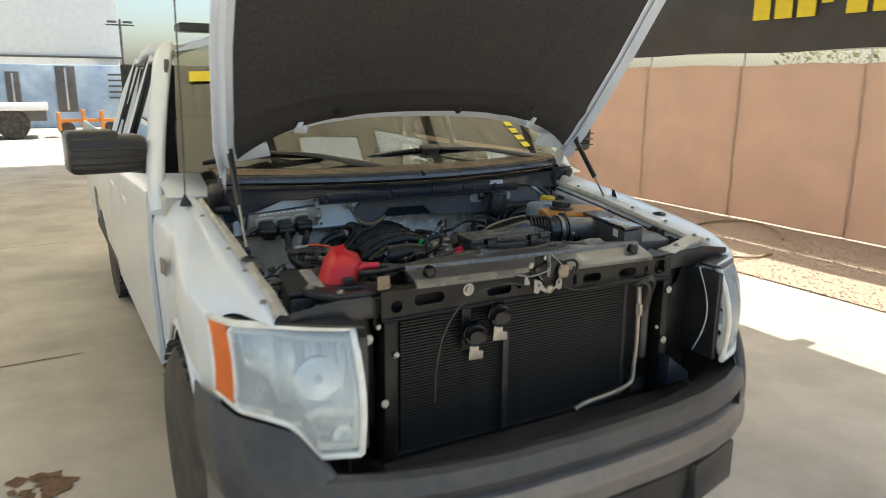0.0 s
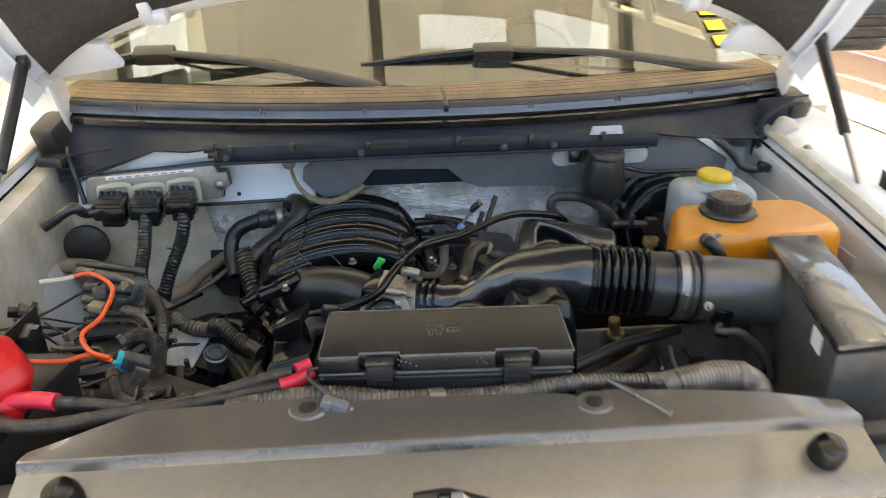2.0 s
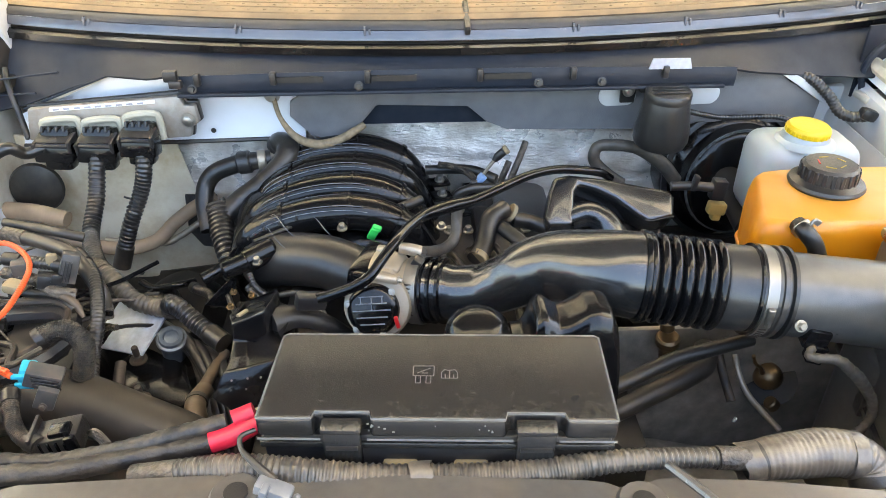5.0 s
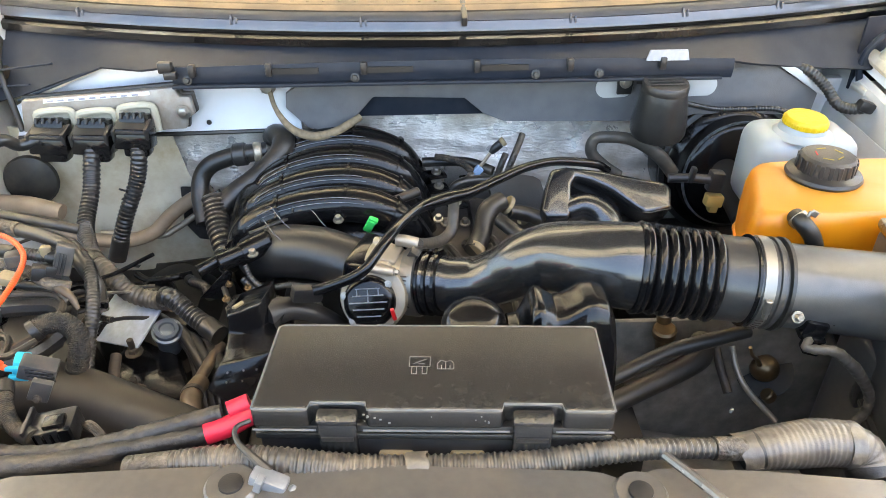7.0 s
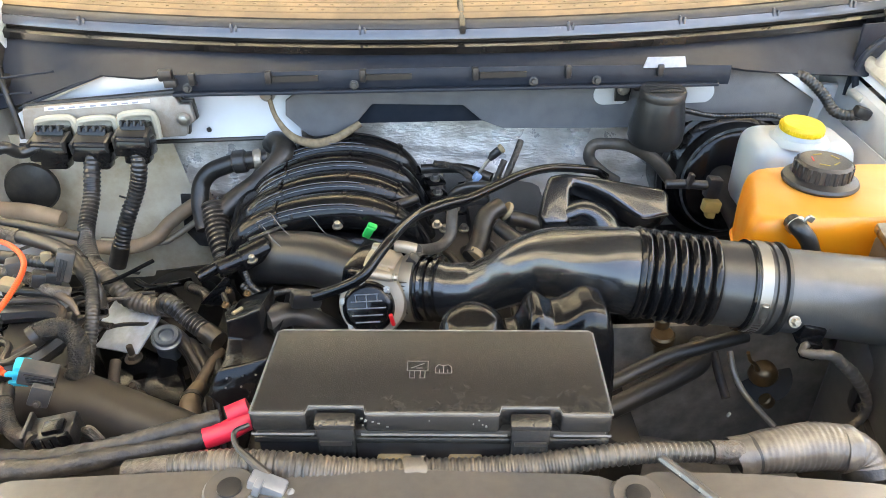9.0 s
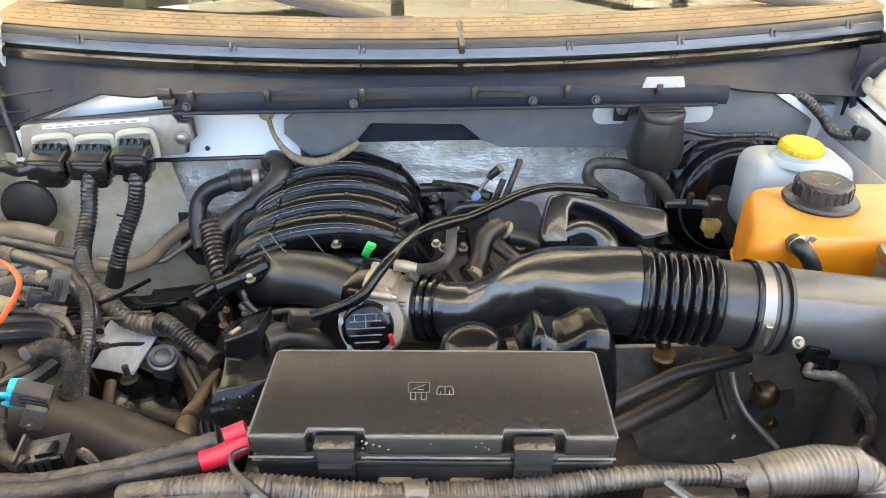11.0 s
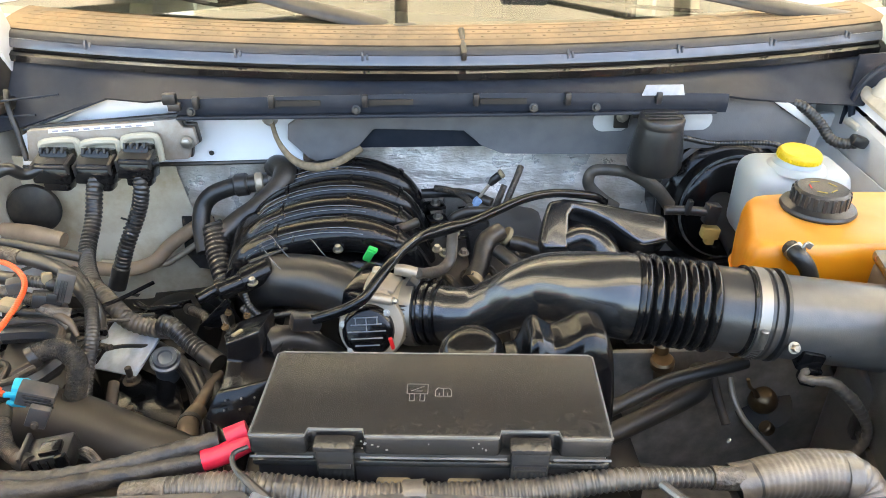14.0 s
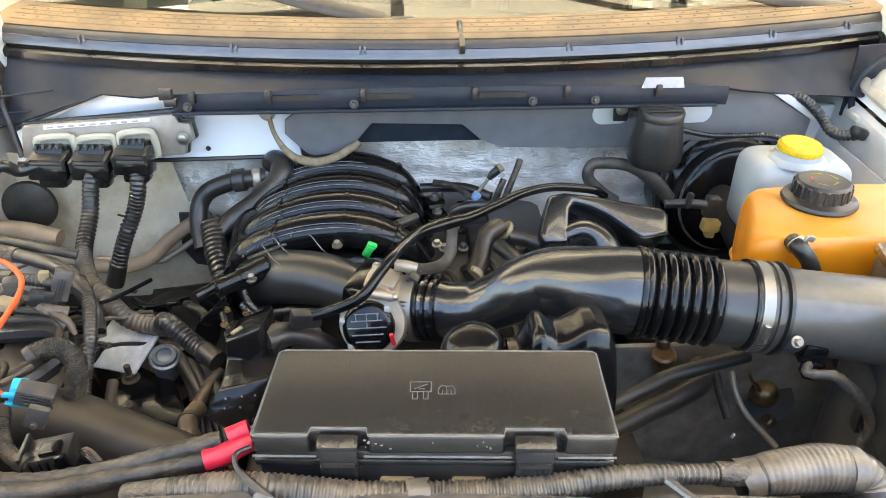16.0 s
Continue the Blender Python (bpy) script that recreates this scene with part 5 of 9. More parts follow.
part("upper_ear", prism([(-0.078, 1.166), (-0.067, 1.167), (-0.063, 1.116), (-0.067, 1.093), (-0.078, 1.097)], 0.004, Matrix.Translation((0, 0.012, 0)) @ FACE_Y, 0.001), M["felt"], latch)
part("pawl", prism([(-0.121, 1.123), (-0.101, 1.130), (-0.075, 1.133), (-0.075, 1.115), (-0.101, 1.111), (-0.114, 1.107)], 0.006, Matrix.Translation((0, 0.015, 0)) @ FACE_Y, 0.001), M["rusty"], latch)
part("left_foot", prism([(-0.123, 1.093), (-0.099, 1.086), (-0.092, 1.073), (-0.075, 1.053), (-0.080, 1.046), (-0.099, 1.059), (-0.103, 1.054), (-0.108, 1.047), (-0.123, 1.052)], 0.004, Matrix.Translation((0, 0.012, 0)) @ FACE_Y, 0.001, [oval(-0.106, 1.073, 0.008, 0.008, 10)]), M["module"], latch, "pale zinc foot")
part("right_foot", prism([(-0.037, 1.082), (-0.021, 1.086), (-0.019, 1.057), (-0.028, 1.050), (-0.044, 1.057), (-0.056, 1.045), (-0.064, 1.051), (-0.043, 1.065)], 0.004, Matrix.Translation((0, 0.012, 0)) @ FACE_Y, 0.001, [oval(-0.032, 1.074, 0.008, 0.008, 10)]), M["module"], latch, "pale zinc foot")
part("guide_cup", join(cbox((-0.014, 0.016, 1.105), (0.036, 0.018, 0.040), (0, 4, 0), 0.009, 3), rod((-0.028, 0.012, 1.106), (-0.028, 0.004, 1.106), 0.012, 16, 0.003)), M["pipe"], latch, "tan guide block")
part("round_stop", rod((-0.064, 0.020, 1.055), (-0.064, 0.012, 1.055), 0.013, 20, 0.002), M["alu"], latch)
part("release_wire", rod((-0.068, 0.010, 1.167), (-0.026, 0.008, 1.127), 0.0016, 8), M["steel"], latch)
part("spring_wire", tube([(-0.181, 0.018, 1.113), (-0.139, 0.012, 1.105), (-0.101, 0.008, 1.111), (-0.070, 0.010, 1.117)], 0.0018, 8, 4), M["steel"], latch)
part("side_wire", rod((-0.110, 0.010, 1.105), (-0.096, 0.010, 1.089), 0.0016, 8), M["steel"], latch)
part("arm_wire", rod((-0.027, 0.008, 1.100), (-0.046, 0.010, 1.073), 0.0018, 8), M["steel"], latch)
part("spring", tube([Vector((-0.108, 0.010, 1.128)) + Vector((0.0011 * i, 0.005 * math.cos(i * 1.2), 0.005 * math.sin(i * 1.2) + 0.0002 * i)) for i in range(34)], 0.0011, 6, 2), M["rubber"], latch)
part("bright_tab", cbox((-0.085, 0.016, 1.154), (0.009, 0.004, 0.012), (0, 10, 0), 0.001), M["steel"], latch)
part("hook", tube([(-0.025, 0.018, 1.133), (0.008, 0.012, 1.137), (0.026, 0.010, 1.133), (0.034, 0.010, 1.118), (0.031, 0.012, 1.100)], [0.003, 0.004, 0.005, 0.005, 0.005], 8, 5), M["beam"], latch, "black secondary hook")
part("hook_pad", cbox((0.026, 0.014, 1.105), (0.013, 0.006, 0.022), (0, 12, 0), 0.002), M["void"], latch)
part("side_tab", prism([(-0.158, 1.103), (-0.149, 1.104), (-0.137, 1.082), (-0.146, 1.079), (-0.159, 1.082)], 0.004, Matrix.Translation((0, 0.012, 0)) @ FACE_Y, 0.001), M["module"], latch)
part("bolt", bolt((-0.132, 0.020, 1.135), (0, -1, 0), 0.006, 0.005), M["steel"], latch)
single("hood_release_cable", tube([(-0.02, 0.01, 1.06), (0.06, 0.02, 1.035), (0.2, 0.028, 1.035), (0.33, 0.032, 1.032), (0.44, 0.035, 1.02)], 0.003, 8, 6), M["rubber"], "thin black hood release cable along the beam", "cable")
single("hood_release_cable", tube([(-0.14, 0.012, 1.075), (-0.22, 0.02, 1.09), (-0.34, 0.018, 1.07), (-0.42, 0.005, 1.00), (-0.455, 0.0, 0.90), (-0.455, 0.01, 0.78)], 0.003, 8, 6), M["rubber"], "thin grey cable hanging across the condenser", "cable")

# horns, sensor, a/c pipe, white clips
for (x, z) in ((-0.318, 0.955), (-0.235, 1.0)):
    h = thing("horn", (x, 0.03, z - 0.05), "round black electric horn on a steel bracket", "horn", "horns before the condenser")
    part("shell", lathe([(0, -0.03), (0.018, -0.03), (0.02, -0.016), (0.034, -0.012), (0.038, -0.002), (0.036, 0.008), (0.02, 0.014), (0, 0.014)], (x, 0.03, z), (0.3, 1, 0.1), 28), M["gloss"], h)
    part("bracket", prism([(-0.012, 0.0), (0.012, 0.0), (0.014, -0.08), (0.03, -0.085), (0.03, -0.11), (-0.02, -0.105), (-0.016, -0.05)], 0.004, Matrix.Translation((x + 0.018, 0.052, z + 0.015)) @ FACE_Y, 0.001), M["steel"], h)
    part("ring", lathe([(0.026, -0.0185), (0.030, -0.021), (0.034, -0.0165)], (x, 0.026, z), (0.3, 1, 0.1), 28), M["gloss"], h)
stay = thing("centre_stay", (-0.20, 0.06, 0.62), "black steel centre stay before the condenser", "bracket")
part("bar", box(-0.345, -0.315, 0.052, 0.058, 0.90, 1.09, 0.002), M["beam"], stay)
part("bolt", bolt((-0.33, 0.045, 1.083), (0, -1, 0), 0.012, 0.008), M["steel"], stay)
part("lower_bar", box(-0.198, -0.176, 0.055, 0.062, 0.61, 0.93, 0.003), M["void"], stay)
single("refrigerant_pipe", tube([(0.333, 0.045, 0.99), (0.33, 0.04, 0.92), (0.327, 0.035, 0.81), (0.318, 0.03, 0.74), (0.300, 0.02, 0.682), (0.21, 0.0, 0.672), (0.09, -0.01, 0.668), (0.04, -0.008, 0.655)], 0.0075, 12, 8), M["alu"], "bent bare aluminium refrigerant pipe", "pipe")
single("pipe_fitting", join(rod((0.333, 0.04, 0.905), (0.331, 0.04, 0.945), 0.0125, 6, 0.002), rod((0.335, 0.045, 0.945), (0.335, 0.05, 1.0), 0.010, 12)), M["alu"], "aluminium hex pipe fitting", "fitting")
for k, pts in enumerate((((0.345, 0.05, 1.0), (0.36, 0.035, 1.03), (0.385, 0.04, 1.01), (0.39, 0.06, 0.95), (0.385, 0.07, 0.8)), ((0.315, 0.05, 1.01), (0.33, 0.03, 1.025), (0.355, 0.03, 0.995), (0.36, 0.05, 0.92)))):
    single("refrigerant_hose", tube(pts, 0.013, 12, 8), M["rubber"], "short black refrigerant hose", "hose")
single("drier_canister", rod((0.375, 0.065, 0.74), (0.375, 0.065, 0.96), 0.022, 20, 0.008), M["black"], "slim black receiver drier beside the condenser", "canister")
for x, y, z, r in ((0.468, 0.045, 0.974, 0.017), (0.457, 0.04, 0.797, 0.017), (0.44, 0.06, 0.84, 0.009), (-0.647, 0.03, 0.992, 0.020), (-0.615, 0.035, 1.02, 0.010), (-0.60, 0.03, 0.80, 0.016), (-0.56, 0.04, 0.93, 0.012)):
    single("push_clip", lathe([(r * 0.7, 0), (r * 0.7, 0.004), (r * 0.45, 0.007), (0, 0.008)], (x, y, z), (0, -1, 0), 20), M["white_plastic"], "white plastic push clip on the front panel", "clip", "white clips")
for sgn in (-1, 1):
    rb = thing("lamp_bracket", (sgn * 0.58, 0.1, 0.6), "black steel headlight bracket with bolts", "bracket", "headlight brackets")
    part("plate", prism([(0.50, 0.70), (0.655, 0.70), (0.655, 1.05), (0.60, 1.06), (0.57, 0.98), (0.52, 0.95)] if sgn > 0 else [(-0.655, 0.70), (-0.60, 0.70), (-0.60, 0.95), (-0.62, 1.05), (-0.655, 1.05)], 0.006, Matrix.Translation((0, 0.10, 0)) @ FACE_Y, 0.002), M["beam"], rb)
    for z in (0.78, 0.88, 0.97):
        part("bolt", bolt((sgn * 0.63, 0.098, z), (0, -1, 0), 0.007, 0.008), M["steel"], rb)
single("crash_bracket", prism([(0.0, 0.0), (0.10, -0.075), (0.10, -0.10), (0.0, -0.10)], 0.05, Matrix.Translation((0.43, -0.02, 0.76)) @ FACE_Y, 0.004), M["grey_plastic"], "grey triangular crash bracket behind the bumper", "bracket")

# ---- engine bay: bulkhead and cowl ----
bay = thing("bulkhead", (0, 1.1, 0.5), "white painted bulkhead with foil and grey insulation", "bulkhead", kind="structure")
part("panel", box(-0.80, 0.80, 1.10, 1.12, 0.83, 1.23, 0.004), M["bay_paint"], bay)
# lower bulkhead and floor: shade low in the bay put into the colour
part("lower_panel", box(-0.80, 0.80, 1.08, 1.12, 0.45, 0.829, 0.004), M["void"], bay, "lower bulkhead, coloured near black for shade")
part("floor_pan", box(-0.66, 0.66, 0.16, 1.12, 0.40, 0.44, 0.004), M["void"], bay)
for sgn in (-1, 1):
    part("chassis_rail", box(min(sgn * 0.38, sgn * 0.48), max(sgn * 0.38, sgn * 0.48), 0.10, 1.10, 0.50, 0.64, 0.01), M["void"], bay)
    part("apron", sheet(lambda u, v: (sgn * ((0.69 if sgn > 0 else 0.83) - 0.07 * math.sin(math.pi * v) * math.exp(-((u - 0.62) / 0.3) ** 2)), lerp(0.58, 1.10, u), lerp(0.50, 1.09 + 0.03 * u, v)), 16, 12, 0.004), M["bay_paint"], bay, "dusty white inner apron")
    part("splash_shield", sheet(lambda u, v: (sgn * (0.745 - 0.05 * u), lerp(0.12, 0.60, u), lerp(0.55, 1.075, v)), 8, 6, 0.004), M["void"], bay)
# left: white upper shelf and toe board
part("upper_shelf", sheet(lambda u, v: (lerp(-0.76, -0.27, u), 0.985 + 0.02 * v, lerp(1.095, table(lerp(-0.76, -0.27, u), (-0.76, -0.72, -0.581, -0.45), (1.145, 1.164, 1.226, 1.25)), v)), 20, 6, 0.004), M["paint"], bay, "clean white shelf panel")
for hx, hz in ((-0.428, 1.118), (-0.452, 1.212)):
    part("shelf_hole", lathe([(0.0, 0.0), (0.004, 0.0), (0.0046, -0.002)], (hx, 0.9795, hz), (0, -1, 0), 14), M["void"], bay)
part("shelf_lip", tube([(-0.76, 0.985, 1.095), (-0.5, 0.983, 1.097), (-0.28, 0.985, 1.10)], 0.004, 8, 4), M["rubber"], bay)
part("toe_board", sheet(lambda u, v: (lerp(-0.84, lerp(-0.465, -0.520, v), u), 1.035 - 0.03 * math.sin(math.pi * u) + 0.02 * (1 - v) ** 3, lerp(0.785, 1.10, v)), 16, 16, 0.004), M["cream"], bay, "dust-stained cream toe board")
# continues the toe board downwards, its shade painted as dark brown
part("toe_lower", sheet(lambda u, v: (lerp(-0.80, -0.46, u), 1.052 - 0.025 * math.sin(math.pi * u) + 0.02 * v + 0.004 * noise.noise((6 * u, 3 * v, 2)), lerp(0.80, 0.68, v)), 20, 8, 0.004), M["tunnel"], bay, "stained lower toe board, darkened for shade")
part("felt_patch", prism([(-0.513, 0.979), (-0.453, 0.977), (-0.465, 0.86), (-0.498, 0.866), (-0.52, 0.902)], 0.006, Matrix.Translation((0, 1.008, 0)) @ FACE_Y, 0.002), M["liner"], bay, "dark brown felt patch")
part("grommet", lathe([(0.042, 0), (0.046, 0.006), (0.043, 0.012), (0.02, 0.016), (0, 0.016)], (-0.753, 0.97, 1.022), (0.15, -1, 0.15), 28), M["rubber"], bay, "round black bulkhead grommet")
cg = [(-0.729, 0.985, 1.168), (-0.598, 0.985, 1.217), (-0.577, 0.985, 1.219), (-0.705, 0.985, 1.168)]
part("corner_plate", prism([(p[0], p[2]) for p in cg], 0.004, Matrix.Translation((0, 0.981, 0)) @ FACE_Y, 0.001), M["bay_dusty"], bay)
for q in (((-0.777, 0.985, 1.213), (-0.661, 0.975, 1.228)), ((-0.786, 0.985, 1.186), (-0.709, 0.978, 1.192)), ((-0.735, 0.975, 1.166), (-0.585, 0.968, 1.221))):
    part("gusset_rib", rod(*q, 0.002, 8), M["grey_plastic"], bay)
# crinkled foil heat shield
part("foil_shield", sheet(lambda u, v: (lerp(-0.56, 0.46, u), 1.085 - 0.05 * (1 - v) - 0.006 * noise.noise((u * 14, v * 7, 0.2)) - 0.0045 * abs(noise.noise((u * 60 + v * 14, v * 9 - u * 4, 0.7))) - 0.003 * abs(noise.noise((u * 50 - v * 20, v * 26, 1.9))), lerp(0.94, 1.15, v)), 150, 44, 0.002), M["foil"], bay, "crinkled silver foil heat shield")
# grey insulation over the shelf
fe = [(-0.289, 0.975, 1.169), (-0.247, 0.975, 1.198), (-0.004, 0.975, 1.193), (0.277, 0.975, 1.187), (0.435, 0.975, 1.215), (0.545, 0.975, 1.206), (0.634, 0.975, 1.152), (0.630, 0.975, 1.112), (0.422, 0.975, 1.117), (0.385, 0.975, 1.106), (0.199, 0.975, 1.108), (0.085, 0.975, 1.111), (0.048, 0.975, 1.126), (0.015, 0.975, 1.155), (-0.142, 0.975, 1.16), (-0.177, 0.975, 1.12), (-0.214, 0.975, 1.094), (-0.257, 0.975, 1.106), (-0.292, 0.975, 1.143)]
part("insulation_pad", prism([(p[0], p[2]) for p in fe], 0.012, Matrix.Translation((0, 0.975, 0)) @ FACE_Y, 0.003), M["felt"], bay, "grey moulded insulation pad")
part("pad_backing", box(-0.20, 0.06, 0.99, 0.995, 1.12, 1.20, 0.002), M["grey_plastic"], bay)
for px in ((0.272, 0.972, 1.171), (0.418, 0.972, 1.171)):
    part("white_patch", prism(oval(px[0], px[2], 0.065, 0.038), 0.003, Matrix.Translation((0, 0.9715, 0)) @ FACE_Y, 0.001), M["bay_paint"], bay)
part("pale_patch", prism([(0.302, 1.234), (0.372, 1.234), (0.367, 1.251), (0.307, 1.251)], 0.003, Matrix.Translation((0, 0.917, 0)) @ FACE_Y), M["blue_plate"], bay)

cowl = thing("cowl", (0, 1.05, 1.2), "dark plastic windscreen cowl with dusty tan grille", "cowl")


def cowl_y(x):
    return 0.98 + 0.11 * (abs(x) / 0.79) ** 2.1


def cowl_z(x):
    return 1.286 + 0.012 * (abs(x) / 0.79) ** 2


def cowl_strip(prof, x1=0.79, n=64, thick=0.004):
    k = np.linspace(0, 1, len(prof))
    def f(u, v):
        x = lerp(-x1, x1, u)
        return x, cowl_y(x) + table(v, k, [p[0] for p in prof]), cowl_z(x) + table(v, k, [p[1] for p in prof])
    return sheet(f, n, 2 * (len(prof) - 1), thick)


gr = part("grille_panel", cowl_strip([(0.125, 0.023), (0.08, 0.023), (0.045, 0.021), (0.012, 0.016), (0.004, 0.012)]), M["dusty"], cowl, "tan dust-covered cowl grille")
part("edge_band", cowl_strip([(0.003, 0.010), (-0.003, 0.0065), (-0.0068, 0.0002)]), M["edge_band"], cowl, "dull grey front edge of the grille")
part("gloss_strip", cowl_strip([(-0.0070, -0.0008), (-0.0118, -0.009), (-0.013, -0.014)]), M["grey_gloss"], cowl, "blue-grey sheen rubber strip")
part("seal_groove", cowl_strip([(-0.008, -0.016), (-0.004, -0.020), (-0.010, -0.024)]), M["rubber"], cowl)
# thin pale ridges draw the bright lines along the seal
for o, h in ((-0.0195, -0.0215), (-0.0235, -0.029), (-0.014, -0.036)):
    part("seal_ridge", tube([(x, cowl_y(x) + o, cowl_z(x) + h) for x in np.linspace(-0.78, 0.78, 33)], 0.0010, 6, 1, smooth_path=False), M["edge_glint"], cowl)
part("seal", cowl_strip([(-0.014, -0.022), (-0.022, -0.026), (-0.022, -0.032), (-0.012, -0.035)]), M["gloss"], cowl, "black rubber hood seal")


def cowl_wall(u, v):
    x = lerp(-0.79, 0.79, u)
    low = table(x, (-0.79, -0.735, -0.58, -0.51, -0.47, 0.45, 0.60, 0.79), (0.145, 0.128, 0.072, 0.070, 0.062, 0.066, 0.095, 0.115))
    y = lerp(cowl_y(x) - 0.012, table(abs(x), (0, 0.48, 0.60, 0.72, 0.79), (0.935, 0.935, 0.975, 0.985, 1.0)), v)
    return x, y, cowl_z(x) - lerp(0.036, low, v)
part("front_wall", sheet(cowl_wall, 90, 8, 0.004), M["grey_plastic"], cowl)
part("channel", join(sheet(lambda u, v: (lerp(-0.455, 0.45, u), 0.926 - 0.003 * math.sin(math.pi * v), lerp(1.206, 1.238, v) - 0.02 * (u - 0.5) ** 2), 30, 6, 0.004), box(-0.455, 0.43, 0.912, 0.925, 1.202, 1.208, 0.002)), M["grey_plastic"], cowl, "black plastic channel under the cowl")
for x in (-0.30, -0.15, 0.03, 0.18, 0.33, -0.42):
    part("channel_tab", cbox((x, 0.918, 1.230), (0.010, 0.012, 0.020), (0, 0, 0), 0.002), M["black"], cowl)
for x in (-0.26, -0.11, 0.075):
    part("channel_slot", box(x - 0.038, x + 0.038, 0.9185, 0.9215, 1.222, 1.231, 0), M["void"], cowl)
for x in (-0.43, -0.165, 0.125, 0.228):
    part("screw", bolt((x, 0.918, 1.215), (0, -1, 0.2), 0.005, 0.006), M["black"], cowl)
part("clip", join(cbox((-0.459, 0.914, 1.238), (0.022, 0.014, 0.018), (0, 0, 0), 0.003), cbox((-0.452, 0.910, 1.226), (0.02, 0.012, 0.012), (0, 0, 0), 0.002)), M["black"], cowl, "black plastic channel clip")
for x in (-0.62, -0.36, -0.15, 0.19, 0.38, 0.55, 0.70):
    part("strip_clip", join(cbox((x - 0.004, cowl_y(x) - 0.010, cowl_z(x) + 0.001), (0.004, 0.010, 0.015), (0, 0, 0), 0.0012), cbox((x + 0.004, cowl_y(x) - 0.010, cowl_z(x)), (0.004, 0.009, 0.011), (0, 0, 0), 0.0012), cbox((x, cowl_y(x) - 0.008, cowl_z(x) - 0.002), (0.010, 0.006, 0.007), (0, 0, 0), 0.0015)), M["grey_gloss"], cowl)
part("centre_seam", cbox((0.012, cowl_y(0) + 0.02, cowl_z(0) + 0.014), (0.010, 0.09, 0.016), (14, 0, 0), 0.003), M["black"], cowl)
# dark slots of the grille
rdg = None
for row in range(3):
    for k in range(57):
        x = -0.74 + k * 0.0262 + (0.013 if row % 2 else 0)
        if abs(x) > 0.76 or abs(x - 0.012) < 0.02:
            continue
        o = 0.030 + row * 0.023
        z = table(o, (0.004, 0.012, 0.045, 0.08, 0.115), (0.012, 0.016, 0.021, 0.023, 0.023))
        p = Vector((x, cowl_y(x) + o, cowl_z(x) + z + 0.0045))
        if rdg is None:
            rdg = part("grille_slot", cbox(p, (0.0055, 0.0022, 0.0014), (4, 0, 12), 0.0004, 1), M["tan_loop"], gr)
            off = rdg.location + origin_of(gr) - p
        else:
            r2 = rdg.copy()
            scene.collection.objects.link(r2)
            r2.location = p + off - origin_of(gr)
for o in (0.018, 0.0415, 0.064, 0.088):
    part("grille_ridge", tube([(x, cowl_y(x) + o, cowl_z(x) + table(o, (0.004, 0.012, 0.045, 0.08, 0.115), (0.012, 0.016, 0.021, 0.023, 0.023)) + 0.0035) for x in np.linspace(-0.76, 0.76, 41)], 0.0018, 6, 1, smooth_path=False), M["dusty"], gr)
for sgn in (-1, 1):
    part("end_boot", join(cbox((sgn * 0.80, 1.06, 1.23), (0.06, 0.08, 0.10), (20, 0, sgn * 15), 0.015), cbox((sgn * 0.79, 1.01, 1.20), (0.06, 0.06, 0.02), (0, 0, sgn * 15), 0.006)), M["rubber"], cowl, "black rubber cowl end boot")

part("boot_rim", tube([(0.712, 0.992, 1.165), (0.703, 0.99, 1.20), (0.712, 0.985, 1.235), (0.745, 0.985, 1.262), (0.79, 0.99, 1.268)], 0.006, 8, 6), M["grey_plastic"], cowl, "curved rim of the cowl end")
part("boot_panel", sheet(lambda u, v: (lerp(0.70, 0.83, u), 1.0 + 0.03 * u, lerp(1.15, 1.275, v)), 6, 6, 0.004), M["grey_plastic"], cowl, "dark panel closing the cowl end")
part("boot_pad", join(cbox((0.752, 0.972, 1.215), (0.05, 0.04, 0.05), (10, 20, 10), 0.016, 3), cbox((0.740, 0.975, 1.160), (0.085, 0.04, 0.012), (4, 0, 6), 0.004)), M["bay_dusty"], cowl, "dusty tan pad at the cowl end")

# wipers
for nm, base, elbow, tip0, tip1 in (("wiper", (-0.085, 1.10, 1.288), (-0.605, 1.19, 1.362), (-0.815, 1.21, 1.340), (-0.344, 1.16, 1.350)), ("wiper", (0.765, 1.13, 1.292), (0.135, 1.165, 1.352), (-0.160, 1.15, 1.340), (0.415, 1.185, 1.345))):
    b, e, t0, t1 = Vector(base), Vector(elbow), Vector(tip0), Vector(tip1)
    w = thing("wiper", b, "black wiper arm resting on the dusty windscreen", "wiper", "windscreen wipers")
    up = Vector((0, -0.012, 0.012))
    m = e + up
    part("arm", tube([b + up, b.lerp(m, 0.3) + up * 1.8, b.lerp(m, 0.62) + up * 2.4, m + up], [0.017, 0.016, 0.010, 0.006], 10, 6, squash=0.5), M["black"], w)
    part("pivot_cap", cbox(b + up, (0.05, 0.035, 0.03), (0, 0, 20), 0.01, 3), M["black"], w)
    part("blade", tube([t0 + up * 0.5, t0.lerp(m, 0.5) + up * 0.6, m + up * 0.2, m.lerp(t1, 0.5) + up * 0.5, t1 + up * 0.5], [0.008, 0.012, 0.014, 0.012, 0.008], 8, 6), M["gloss"], w)
    part("blade_holder", cbox(m + up * 0.4, (0.090, 0.036, 0.034), (30, 0, 0), 0.008), M["black"], w)
    part("linkage_rod", tube([m + Vector((0.03, 0, -0.01)), m.lerp(t1, 0.6) + Vector((0, -0.01, -0.022)), t1 + Vector((0.06, -0.02, -0.03))], 0.004, 6, 4), M["black"], w)

# ---- control module with three plugs ----
ecu = thing("engine_control_module", (-0.58, 0.95, 1.1), "flat silver control module with three black plugs", "control module")
